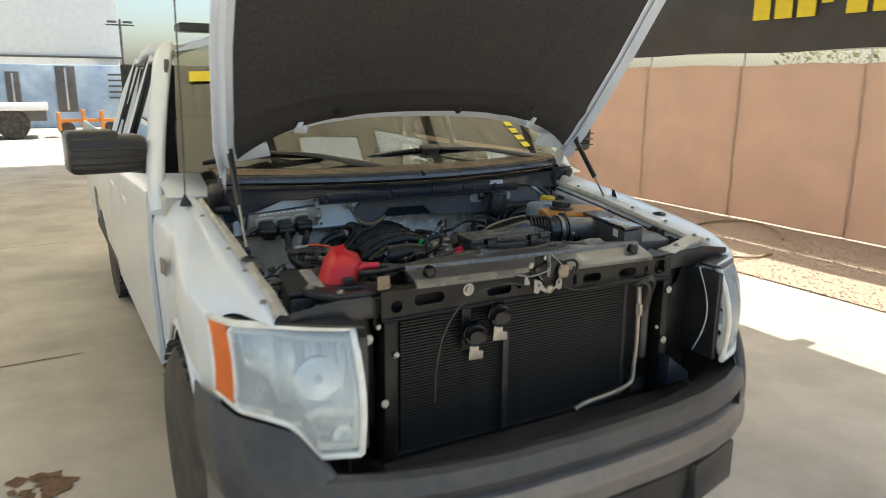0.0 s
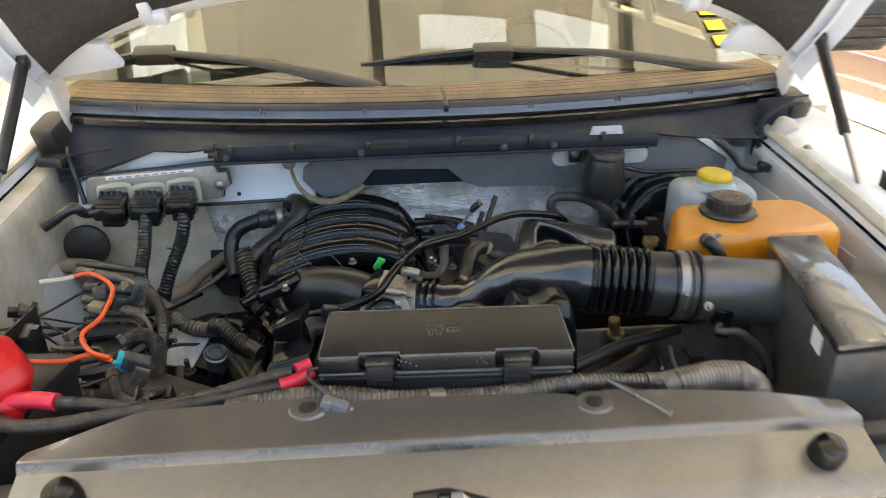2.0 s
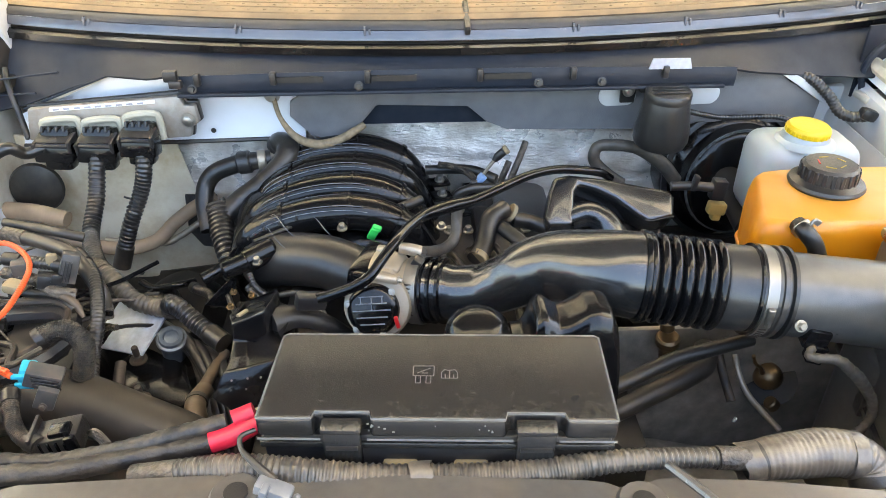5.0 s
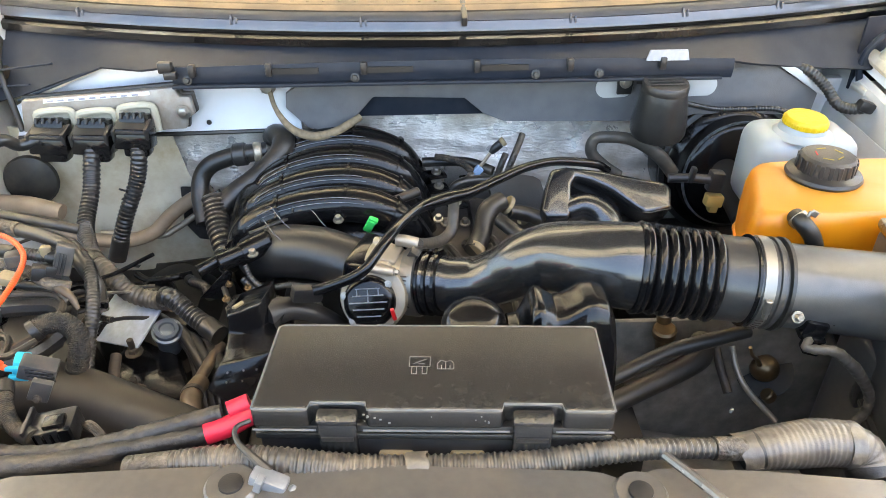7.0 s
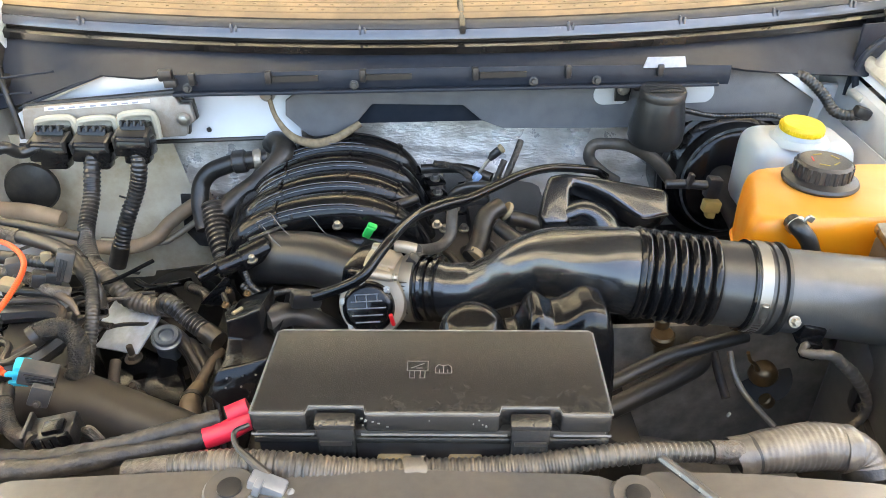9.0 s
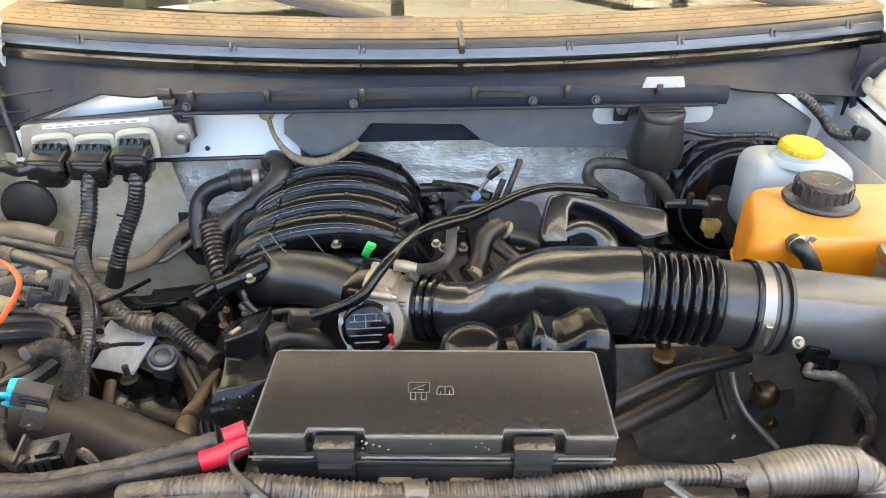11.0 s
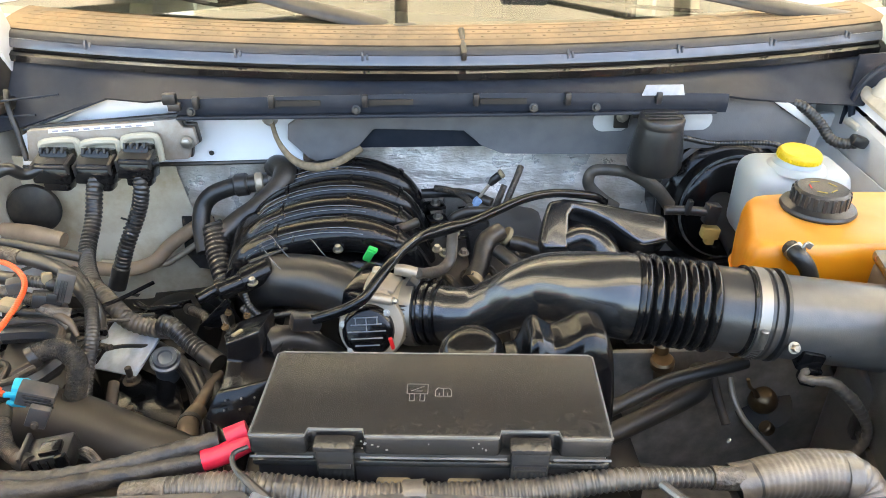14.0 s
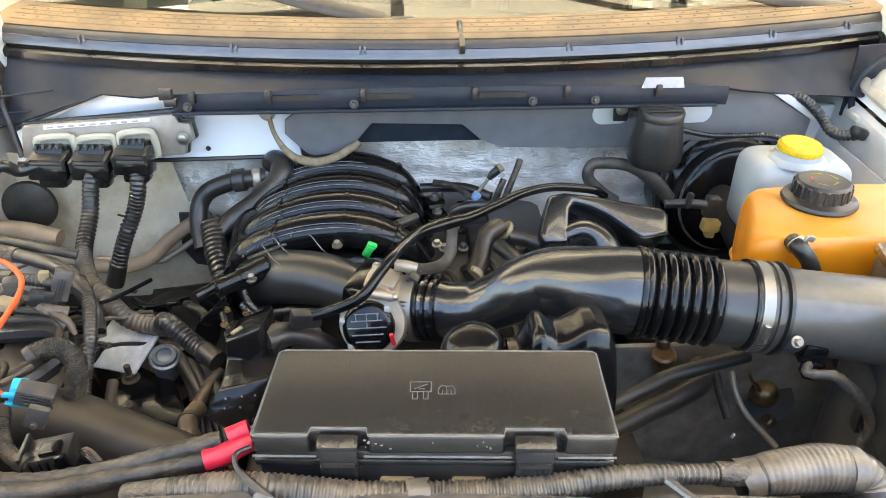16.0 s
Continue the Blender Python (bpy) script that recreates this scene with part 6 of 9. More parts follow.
cs = [(-0.713, 0.945, 1.177), (-0.463, 0.945, 1.195), (-0.457, 0.945, 1.179), (-0.44, 0.945, 1.179), (-0.437, 0.945, 1.149), (-0.451, 0.945, 1.14), (-0.455, 0.945, 1.123), (-0.493, 0.945, 1.121), (-0.725, 0.945, 1.122)]
cx, cz = sum(p[0] for p in cs) / 9, sum(p[2] for p in cs) / 9
part("mount_plate", prism([(cx + (p[0] - cx) * 1.03, cz + (p[2] - cz) * 1.09) for p in cs], 0.010, Matrix.Translation((0, 0.957, 0)) @ FACE_Y, 0.002), M["black"], ecu, "black module mounting plate")
part("case", prism([(p[0], p[2]) for p in cs], 0.014, Matrix.Translation((0, 0.942, 0)) @ FACE_Y, 0.003), M["module"], ecu)
ls = [(-0.675, 0.94, 1.18), (-0.502, 0.94, 1.19), (-0.503, 0.94, 1.184), (-0.677, 0.94, 1.173)]
part("label_strip", prism([(p[0], p[2]) for p in ls], 0.0015, Matrix.Translation((0, 0.9402, 0)) @ FACE_Y), M["paper"], ecu, "white label strip with plain bars")
for k in range(9):
    c = Vector(ls[0]).lerp(Vector(ls[1]), 0.06 + 0.10 * k) + Vector((0, -0.0008, -0.0035))
    part("label_bar", cbox(c, (0.010, 0.001, 0.0028), (0, -4, 0), 0), M["printed"], ecu)
part("mount_bolt", bolt((-0.454, 0.94, 1.154), (0, -1, 0), 0.008, 0.006), M["steel"], ecu)
for c, w in (((-0.660, 0.912, 1.146), 0.060), ((-0.593, 0.912, 1.144), 0.060), ((-0.526, 0.912, 1.152), 0.056)):
    c = Vector(c)
    h = w / 2
    arch = [c + Vector((-h, 0.020, -0.026)), c + Vector((-h, 0.020, 0.004)), c + Vector((-h * 0.75, 0.020, 0.015)), c + Vector((h * 0.75, 0.020, 0.018)), c + Vector((h, 0.020, 0.006)), c + Vector((h, 0.020, -0.026))]
    pl = part("plug_collar", join(tube(arch, 0.0062, 8, 3), cbox(c + Vector((0, 0.027, -0.004)), (w, 0.008, 0.036), (0, 2, 0), 0.003)), M["white_plastic"], ecu, "cream plastic plug collar")
    part("plug", join(cbox(c + Vector((0, 0.004, -0.006)), (w - 0.014, 0.036, 0.030), (-14, 3, 0), 0.004), cbox(c + Vector((0, -0.012, -0.024)), (w * 1.04, 0.040, 0.034), (-10, 3, 0), 0.005), cbox(c + Vector((0.002, -0.014, -0.042)), (w * 0.72, 0.032, 0.024), (-6, 3, 0), 0.006)), M["gloss"], pl, "black multi-pin plug")
    part("plug_lever", join(cbox(c + Vector((0, -0.018, -0.004)), (w * 0.86, 0.030, 0.005), (28, 3, 0), 0.0015), cbox(c + Vector((-h * 0.92, -0.016, -0.012)), (0.006, 0.034, 0.022), (10, 3, 0), 0.002), cbox(c + Vector((h * 0.92, -0.016, -0.010)), (0.006, 0.034, 0.022), (10, 3, 0), 0.002)), M["black"], pl)
    for k in range(4):
        part("plug_rib", cbox(c + Vector((-w * 0.28 + k * w * 0.19, -0.004, 0.010)), (0.0045, 0.018, 0.010), (-20, 4, 0), 0.001, 1), M["black"], pl)


def hose(pts, r, mat, label, category="hose", name="hose", pitch=0.0, depth=0.0, seg=14, n=8, group=""):
    """A hose or cable; looms are a sleeve with a taped end at both ends."""
    if name not in ("wiring_loom", "radiator_hose"):
        return single(name, tube(pts, r, seg, n, pitch, depth), M[mat], label, category, group)
    ob = thing(name, pts[0], label, category, group)
    part("sleeve", tube(pts, r, seg, n, pitch, depth), M[mat], ob)
    path = spline(pts, 8)
    for q, rr in ((path[:5], r[0] if isinstance(r, list) else r), (path[-5:], r[-1] if isinstance(r, list) else r)):
        part("taped_end", tube(q, rr + 0.0012, seg, 2, smooth_path=False), M["tape"] if "dusty" in label else M["rubber"], ob)
    return ob


hose([(-0.597, 0.9, 1.118), (-0.595, 0.875, 1.097), (-0.597, 0.85, 1.058), (-0.596, 0.8, 1.024), (-0.57, 0.74, 1.019), (-0.534, 0.68, 1.017)], 0.0135, "loom", "black corrugated cable loom from a module plug", "cable", "wiring_loom", 0.007, 0.0016)
hose([(-0.525, 0.9, 1.134), (-0.522, 0.885, 1.101), (-0.534, 0.88, 1.057), (-0.56, 0.86, 0.999), (-0.588, 0.85, 0.926)], 0.0135, "loom", "black corrugated cable loom from a module plug", "cable", "wiring_loom", 0.007, 0.0016)
for k in range(3):
    single("loom_tie", cbox(Vector((-0.55, 0.87, 1.031)) + Vector((-0.004, -0.006, -0.018 * k + 0.02)), (0.010, 0.003, 0.002), (0, 20, 10 * k), 0), M["black"], "black cable tie tail on the loom", "cable tie")
hose([(-0.655, 0.9, 1.137), (-0.699, 0.88, 1.127), (-0.719, 0.86, 1.144), (-0.77, 0.84, 1.118)], 0.010, "loom", "black cable from a module plug", "cable", "wiring_loom")
hose([(-0.73, 0.95, 1.122), (-0.743, 0.97, 1.16), (-0.757, 0.99, 1.203), (-0.764, 1.01, 1.225)], 0.005, "rubber", "thin black cable beside the module", "cable", "cable")
strap = hose([(-0.315, 0.97, 1.181), (-0.304, 0.955, 1.148), (-0.280, 0.945, 1.118), (-0.246, 0.94, 1.106), (-0.212, 0.945, 1.109), (-0.185, 0.955, 1.120), (-0.165, 0.968, 1.128)], [0.004, 0.0042, 0.0065, 0.008, 0.008, 0.007, 0.006], "tan_loop", "tan braided earth strap", "strap", "earth_strap")
single("strap_lug", lathe([(0.014, 0), (0.014, 0.004), (0.008, 0.005), (0.008, 0.012), (0, 0.012)], (-0.317, 0.975, 1.184), (0, -1, 0), 16), M["steel"], "bright bolted steel earth lug", "lug")

# heater hoses and pipes
hose([(-0.330, 0.955, 1.074), (-0.372, 0.945, 1.073), (-0.400, 0.943, 1.067), (-0.428, 0.938, 1.056), (-0.444, 0.93, 1.036), (-0.446, 0.91, 1.008), (-0.436, 0.88, 0.975)], 0.0155, "rubber", "black heater hose with elbow", "hose", "heater_hose")
hose([(-0.325, 0.985, 1.086), (-0.312, 0.968, 1.098), (-0.297, 0.948, 1.094), (-0.306, 0.925, 1.076), (-0.338, 0.90, 1.052), (-0.375, 0.88, 1.032), (-0.402, 0.855, 1.014)], [0.017, 0.0195, 0.0205, 0.020, 0.019, 0.0185, 0.018], "rubber", "thick black rubber heater hose at the bulkhead", "hose", "heater_hose")
single("hose_joint", rod((-0.362, 0.946, 1.074), (-0.386, 0.945, 1.071), 0.0200, 20, 0.003), M["black"], "black plastic hose coupling", "coupling")
single("hose_joint", rod((-0.338, 0.952, 1.074), (-0.352, 0.949, 1.074), 0.0180, 20, 0.002), M["alu"], "pale metal hose ferrule at the bulkhead", "coupling")
hose([(-0.411, 0.868, 1.034), (-0.404, 0.85, 1.016), (-0.397, 0.825, 1.000), (-0.384, 0.79, 0.982), (-0.372, 0.76, 0.955)], [0.019, 0.021, 0.020, 0.018, 0.016], "loom", "black wrinkled cloth sleeve over small hoses", "hose", "hose_sleeve", 0.009, 0.0028)
hose([(-0.455, 1, 0.981), (-0.501, 0.99, 0.956), (-0.534, 0.98, 0.934), (-0.565, 0.96, 0.91), (-0.621, 0.95, 0.9), (-0.705, 0.95, 0.915), (-0.767, 0.95, 0.947)], 0.013, "pipe", "dusty brown metal heater pipe", "pipe", "heater_pipe")
hose([(-0.461, 1, 0.949), (-0.497, 0.99, 0.924), (-0.529, 0.98, 0.906), (-0.56, 0.97, 0.898), (-0.663, 0.97, 0.907)], 0.006, "alu", "thin bare metal pipe", "pipe", "pipe")
hose([(-0.82, 0.93, 0.998), (-0.748, 0.92, 0.997), (-0.687, 0.91, 0.987)], [0.016, 0.016, 0.014], "pipe", "dusty tan hose by the toe board", "hose", "hose")
for k in range(4):
    hose([(-0.407, 0.88, 1.037), (-0.385 + 0.006 * k, 0.86, 0.98), (-0.375 + 0.008 * k, 0.84, 0.93), (-0.345 + 0.008 * k, 0.82, 0.87)], 0.006, "rubber", "thin black hose in a bundle", "hose", "hose")
hose([(0.288, 0.93, 1.024), (0.26, 0.93, 1.042), (0.234, 0.93, 1.069), (0.236, 0.93, 1.093), (0.257, 0.93, 1.098), (0.304, 0.93, 1.091), (0.352, 0.93, 1.062), (0.384, 0.93, 1.026)], [0.0095, 0.0105, 0.0105, 0.010, 0.010, 0.0105, 0.012, 0.012], "dusty_hose", "grey-brown vacuum hose loop", "hose", "vacuum_hose")

# ---- engine: intake manifold, throttle, covers ----
eng = thing("engine", (-0.1, 0.75, 0.5), "black six-cylinder engine with ribbed plastic intake manifold", "engine")
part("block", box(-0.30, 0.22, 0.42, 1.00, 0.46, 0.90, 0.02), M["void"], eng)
man = part("intake_manifold", join(cbox((-0.20, 0.86, 0.985), (0.26, 0.24, 0.10), (0, 0, 0), 0.03, 3), tube([(-0.335, 0.74, 1.00), (-0.338, 0.86, 1.015), (-0.335, 0.97, 1.02)], [0.034, 0.038, 0.034], 16, 6)), M["gloss"], eng, "glossy black ribbed intake manifold")
def runner_line(y, k):
    return [(-0.352, y, 0.985), (-0.325, y, 1.035), (-0.255, y + 0.002, 1.066 + 0.004 * k), (-0.17, y + 0.004, 1.072 + 0.004 * k), (-0.105, y + 0.006, 1.048 + 0.004 * k), (-0.068, y + 0.008, 0.995), (-0.06, y + 0.008, 0.95)]


CREST = spline(runner_line(0.0, 0), 10)


def crest(x):
    return table(x, [q.x for q in CREST], [q.z for q in CREST])


for k in range(4):
    y = 0.756 + k * 0.066
    run = part("runner", tube(runner_line(y, k), [0.024, 0.027, 0.0275, 0.028, 0.027, 0.025, 0.024], 20, 8), M["gloss"], man, "curved glossy runner")
    sp = spline(runner_line(y, k), 8)
    for a in (0.30, 0.50, 0.675):
        i = int(a * (len(sp) - 2))
        d = (sp[i + 1] - sp[i]).normalized()
        part("rib", lathe([(0.024, -0.0026), (0.0305, -0.0022), (0.0305, 0.0022), (0.024, 0.0026)], sp[i], d, 24), M["gloss"], run)
    # the web between two runners carries fine raised lines
    part("runner_web", sheet(lambda u, v: (lerp(-0.345, -0.125, u), y + lerp(0.018, 0.050, v), crest(lerp(-0.345, -0.125, u)) + 0.004 * k + 0.013 + 0.0016 * abs(math.sin(math.pi * v))), 22, 6, 0.003), M["gloss"], run)
    # light caught on the moulded edges is given by the pale colour
    for j, dy in enumerate((-0.0225, -0.0175, 0.0095, 0.0145, 0.0195)):
        xs = np.linspace(-0.335 + 0.004 * j, -0.150 - 0.006 * (j % 3), 18)
        part("raised_line", tube([(x, y + dy, crest(x) + 0.004 * k + math.sqrt(0.0277 ** 2 - dy * dy) + 0.0006) for x in xs], 0.0007, 6, 1, smooth_path=False), M["edge_glint"], run)
for x0 in (-0.325, -0.300, -0.276, -0.250):
    part("web", tube([(x0 - 0.006, 0.730, crest(x0) + 0.010), (x0, 0.756, crest(x0) + 0.0265), (x0 + 0.003, 0.775, crest(x0) + 0.0215), (x0 + 0.004, 0.789, crest(x0) + 0.016)], 0.0016, 6, 4), M["satin"], man)
part("manifold_flange", box(-0.10, 0.02, 0.72, 1.0, 0.955, 0.985, 0.008), M["black"], man)
for p in ((-0.188, 0.725, 1.064), (-0.122, 0.84, 1.071), (-0.031, 1, 1.005), (-0.039, 0.755, 1.044), (-0.212, 0.6, 1), (-0.304, 0.66, 1.05)):
    bb = Vector(p)
    part("bolt", bolt(bb, (0, -0.2, 1), 0.0052, 0.008), M["steel"], eng)
# plenum neck to the throttle body
part("plenum_neck", tube([(-0.315, 0.735, 1.00), (-0.27, 0.70, 1.028), (-0.21, 0.672, 1.040), (-0.16, 0.645, 1.036), (-0.135, 0.632, 1.032)], [0.040, 0.040, 0.039, 0.038, 0.040], 22, 8), M["satin"], eng, "smooth black plenum neck")
part("neck_collar", join(cbox((-0.150, 0.628, 1.036), (0.030, 0.085, 0.086), (0, 10, -19), 0.008), cbox((-0.152, 0.586, 1.062), (0.024, 0.016, 0.030), (0, 10, -19), 0.003)), M["gloss"], eng)
part("vacuum_port", tube([(-0.378, 0.64, 1.037), (-0.357, 0.655, 1.042), (-0.339, 0.665, 1.047)], [0.009, 0.009, 0.011], 12, 4), M["gloss"], eng)
part("port_collar", join(rod((-0.353, 0.652, 1.041), (-0.312, 0.672, 1.049), 0.0135, 14, 0.003), rod((-0.324, 0.668, 1.045), (-0.282, 0.69, 1.056), 0.017, 14, 0.004)), M["gloss"], eng, "stepped black vacuum connector")
part("green_tab", join(cbox((-0.141, 0.705, 1.066), (0.012, 0.008, 0.024), (20, 25, 0), 0.002), cbox((-0.135, 0.703, 1.076), (0.014, 0.008, 0.008), (20, 25, 0), 0.002)), M["green"], eng, "bright green plastic tab")
part("actuator", join(cbox((-0.155, 0.77, 1.057), (0.05, 0.03, 0.03), (10, 10, 20), 0.006), rod((-0.176, 0.765, 1.062), (-0.138, 0.78, 1.063), 0.010, 12, 0.002)), M["gloss"], eng, "small black actuator on the manifold")
TX = Vector((1, -0.35, 0.12)).normalized()
tb = part("throttle_body", lathe([(0.038, 0), (0.046, 0.002), (0.046, 0.010), (0.0415, 0.014), (0.0415, 0.034), (0.036, 0.038), (0.036, 0.052)], Vector((-0.132, 0.622, 1.037)), TX, 48), M["alu"], eng, "bare cast aluminium throttle body")
for ang in (75, 130, 200, 290):
    q = Vector((-0.132, 0.622, 1.037)) + TX * 0.002 + Vector((0, math.sin(radians(ang)), math.cos(radians(ang)))) * -0.045
    part("flange_lug", rod(q, q + TX * 0.010, 0.008, 14, 0.0015), M["alu"], tb)
    part("lug_bolt", bolt(q + TX * 0.010, TX, 0.004, 0.005), M["steel"], tb)
part("shaft_boss", cbox((-0.112, 0.612, 1.074), (0.034, 0.034, 0.018), (12, 8, -20), 0.004, 3), M["alu"], tb)
part("vent_spout", tube([(-0.101, 0.62, 1.093), (-0.088, 0.62, 1.091), (-0.072, 0.62, 1.086)], [0.0075, 0.0085, 0.0085], 14, 4), M["alu"], tb)
part("throttle_screw", rod((-0.134, 0.56, 1.089), (-0.103, 0.56, 1.082), 0.0062, 16, 0.0015), M["alu"], tb)
part("screw_head", bolt((-0.102, 0.56, 1.082), (1, -0.2, -0.1), 0.0038, 0.005), M["steel"], tb)
cc = Vector((-0.135, 0.552, 1.042))
ax = Vector((-0.15, -1, 0.55)).normalized()
e1 = Vector((1, -0.1, 0.1)).normalized()
e2 = ax.cross(e1).normalized()
part("motor_housing", lathe([(0.044, -0.045), (0.045, -0.008), (0.0425, -0.002), (0.034, -0.001)], cc + e2 * 0.004 + e1 * 0.004, ax, 44), M["alu"], tb, "round cast motor housing")
mc = part("throttle_motor_cover", lathe([(0, 0.010), (0.026, 0.010), (0.031, 0.008), (0.0345, 0.002), (0.0345, -0.02)], cc, ax, 40), M["gloss"], tb, "round black throttle motor cover")
for k in range(5):
    w = 0.050 - 0.009 * abs(k - 2)
    part("cover_rib", tube([cc + ax * 0.0108 + e2 * (0.018 - 0.009 * k) - e1 * w / 2, cc + ax * 0.0108 + e2 * (0.018 - 0.009 * k) + e1 * w / 2], 0.0011, 6, 2, smooth_path=False), M["edge_glint"], mc)
for k in range(3):
    part("cover_cross_rib", tube([cc + ax * 0.0108 + e1 * (0.014 * (k - 1)) + e2 * 0.018, cc + ax * 0.0108 + e1 * (0.014 * (k - 1)) + e2 * (0.009 - 0.009 * (k % 2))], 0.0011, 6, 2, smooth_path=False), M["edge_glint"], mc)
for k in range(5):
    a = radians(40 + 62 * k)
    part("cover_screw", bolt(cc + ax * 0.004 + (e1 * math.cos(a) + e2 * math.sin(a)) * 0.0335, ax, 0.0034, 0.004), M["steel"], mc)
part("red_tag", cbox((-0.104, 0.525, 1.041), (0.005, 0.005, 0.018), (0, -12, 0), 0.001, 1), M["red"], mc, "small red tag")
# hose clamp on the throttle
def clamp(c, axis, r, w=0.011, parent=None, nm="hose_clamp", facing=(0, -0.75, -0.35), slots=False):
    c, axis = Vector(c), Vector(axis).normalized()
    cl = part(nm, lathe([(r, -w / 2), (r + 0.0018, -w / 2), (r + 0.0018, w / 2), (r, w / 2)], c, axis, 40), M["chrome"], parent, "bright worm-drive hose clamp")
    if slots:
        for k in range(9):
            down = Vector(facing).normalized()
            side0 = (down - axis * down.dot(axis)).normalized()
            q = (side0 * math.cos(radians(6 * k - 4)) + axis.cross(side0) * math.sin(radians(6 * k - 4))) * (r + 0.0019) + c
            part("band_slot", cbox(q, (0.62 * w, 0.0014, 0.0014), (0, 6 * k, -8), 0), M["rusty"], cl)
    side = (axis.cross(Vector((0, 0.2, 1)))).normalized()
    if side.y > 0:
        side = -side
    q = c + side * (r + 0.004) + Vector((0, 0, -0.006))
    part("clamp_screw", join(rod(q - Vector((0, 0, 0.010)), q + Vector((0, 0, 0.008)), 0.0042, 10, 0.001), rod(q - Vector((0, 0, 0.016)), q - Vector((0, 0, 0.010)), 0.0036, 6)), M["steel"], cl)
    return cl


# ---- air intake ----
duct = thing("air_intake_duct", (0.15, 0.5, 1.0), "glossy black air intake duct with ribbed bellows", "intake duct")
part("elbow", tube([(-0.082, 0.605, 1.036), (-0.048, 0.595, 1.038), (-0.025, 0.588, 1.041), (0.01, 0.576, 1.051), (0.04, 0.566, 1.070), (0.067, 0.556, 1.091), (0.1, 0.543, 1.108), (0.140, 0.512, 1.122), (0.168, 0.494, 1.128), (0.190, 0.488, 1.128)], [0.043, 0.040, 0.0365, 0.0355, 0.038, 0.042, 0.0455, 0.0495, 0.0515, 0.052], 32, 8), M["duct"], duct, "glossy black moulded elbow")
for f in (-0.062, -0.052, -0.040):
    part("elbow_ring", lathe([(0.040, -0.003), (0.0455, -0.002), (0.0455, 0.002), (0.040, 0.003)], (f, 0.599 - (f + 0.058) * 0.33, 1.037 + (f + 0.058) * 0.15), (1, -0.33, 0.15), 32), M["gloss"], duct)
clamp((-0.074, 0.602, 1.037), (1, -0.33, 0.14), 0.0462, 0.017, duct, facing=(0, -0.8, 0.6), slots=True)
part("clamp_tab", cbox((-0.078, 0.6, 1.08), (0.014, 0.016, 0.020), (0, 30, -20), 0.002), M["black"], duct)
prof = []
L = 0.090
for k in range(7):
    for q in range(8):
        prof.append((0.0470 + 0.0070 * abs(math.sin(math.pi * q / 8)) ** 0.6, (k + q / 8) * L / 7))
bel_axis = Vector((0.112, -0.016, -0.009)).normalized()
part("bellows", lathe(prof + [(0.047, L)], (0.184, 0.4886, 1.1283), bel_axis, 40), M["gloss"], duct, "ribbed black rubber bellows", smooth=60)
part("elbow_cuff", lathe([(0.047, -0.004), (0.0545, -0.003), (0.0555, 0.0), (0.0545, 0.003), (0.047, 0.004)], Vector((0.184, 0.4886, 1.1283)), bel_axis, 40), M["gloss"], duct)
b0 = Vector((0.184, 0.4886, 1.1283)) + bel_axis * L
part("cuff", lathe([(0.047, -0.002), (0.0500, 0.002), (0.0500, 0.034), (0.0515, 0.036), (0.0515, 0.056), (0.054, 0.057), (0.054, 0.062), (0.049, 0.063)], b0, bel_axis, 40), M["cuff"], duct, "grey-black rubber cuff")
clamp(b0 + bel_axis * 0.045, bel_axis, 0.0520, 0.0125, duct, slots=True)
part("cuff_ridge", lathe([(0.048, -0.002), (0.0540, -0.0015), (0.0540, 0.0015), (0.048, 0.002)], b0 + bel_axis * 0.034, bel_axis, 40), M["gloss"], duct)
part("outlet_tube", tube([b0 + bel_axis * 0.058, b0 + bel_axis * 0.12, b0 + bel_axis * 0.18, b0 + bel_axis * 0.238], [0.0490, 0.0495, 0.0505, 0.053], 32, 4), M["tube_plastic"], duct, "straight black outlet tube")
part("tube_ring", lathe([(0.051, -0.003), (0.055, -0.002), (0.055, 0.002), (0.051, 0.003)], b0 + bel_axis * 0.070, bel_axis, 36), M["satin"], duct)
sen = part("air_sensor", join(cbox((0.372, 0.42, 1.087), (0.026, 0.022, 0.026), (0, 10, -10), 0.003), cbox((0.375, 0.415, 1.068), (0.018, 0.018, 0.024), (0, 10, -10), 0.002), cbox((0.377, 0.42, 1.101), (0.034, 0.012, 0.006), (0, 12, -10), 0.001)), M["gloss"], duct, "black mass air flow plug")
part("sensor_screw", bolt((0.343, 0.408, 1.112), (0, -1, 0.5), 0.0046, 0.007), M["alu"], sen)
hose([(0.368, 0.412, 1.078), (0.362, 0.402, 1.072), (0.387, 0.392, 1.075), (0.404, 0.39, 1.062), (0.418, 0.388, 1.049), (0.441, 0.386, 1.017), (0.446, 0.384, 0.992), (0.437, 0.385, 0.965), (0.420, 0.388, 0.935)], [0.005, 0.006, 0.0068, 0.0075, 0.0068, 0.006, 0.0058, 0.0055, 0.005], "dusty_hose", "taped wiring from the air sensor", "cable", "sensor_cable", 0.009, 0.0008)

abox = thing("air_filter_box", (0.55, 0.38, 0.9), "large black plastic air filter box", "air filter box")
lid_poly = [(0.405, 0.206), (0.497, 0.213), (0.573, 0.528), (0.486, 0.530)]
part("lid", prism(lid_poly, 0.014, Matrix.Translation((0, 0, 1.151)), 0.005), M["lid_satin"], abox, "raised black lid ridge")
part("upper_body", prism([(0.408, 0.209), (0.50, 0.212), (0.577, 0.524), (0.488, 0.526)], 0.170, Matrix.Translation((0, 0, 0.980)), 0.006), M["box_side"], abox)
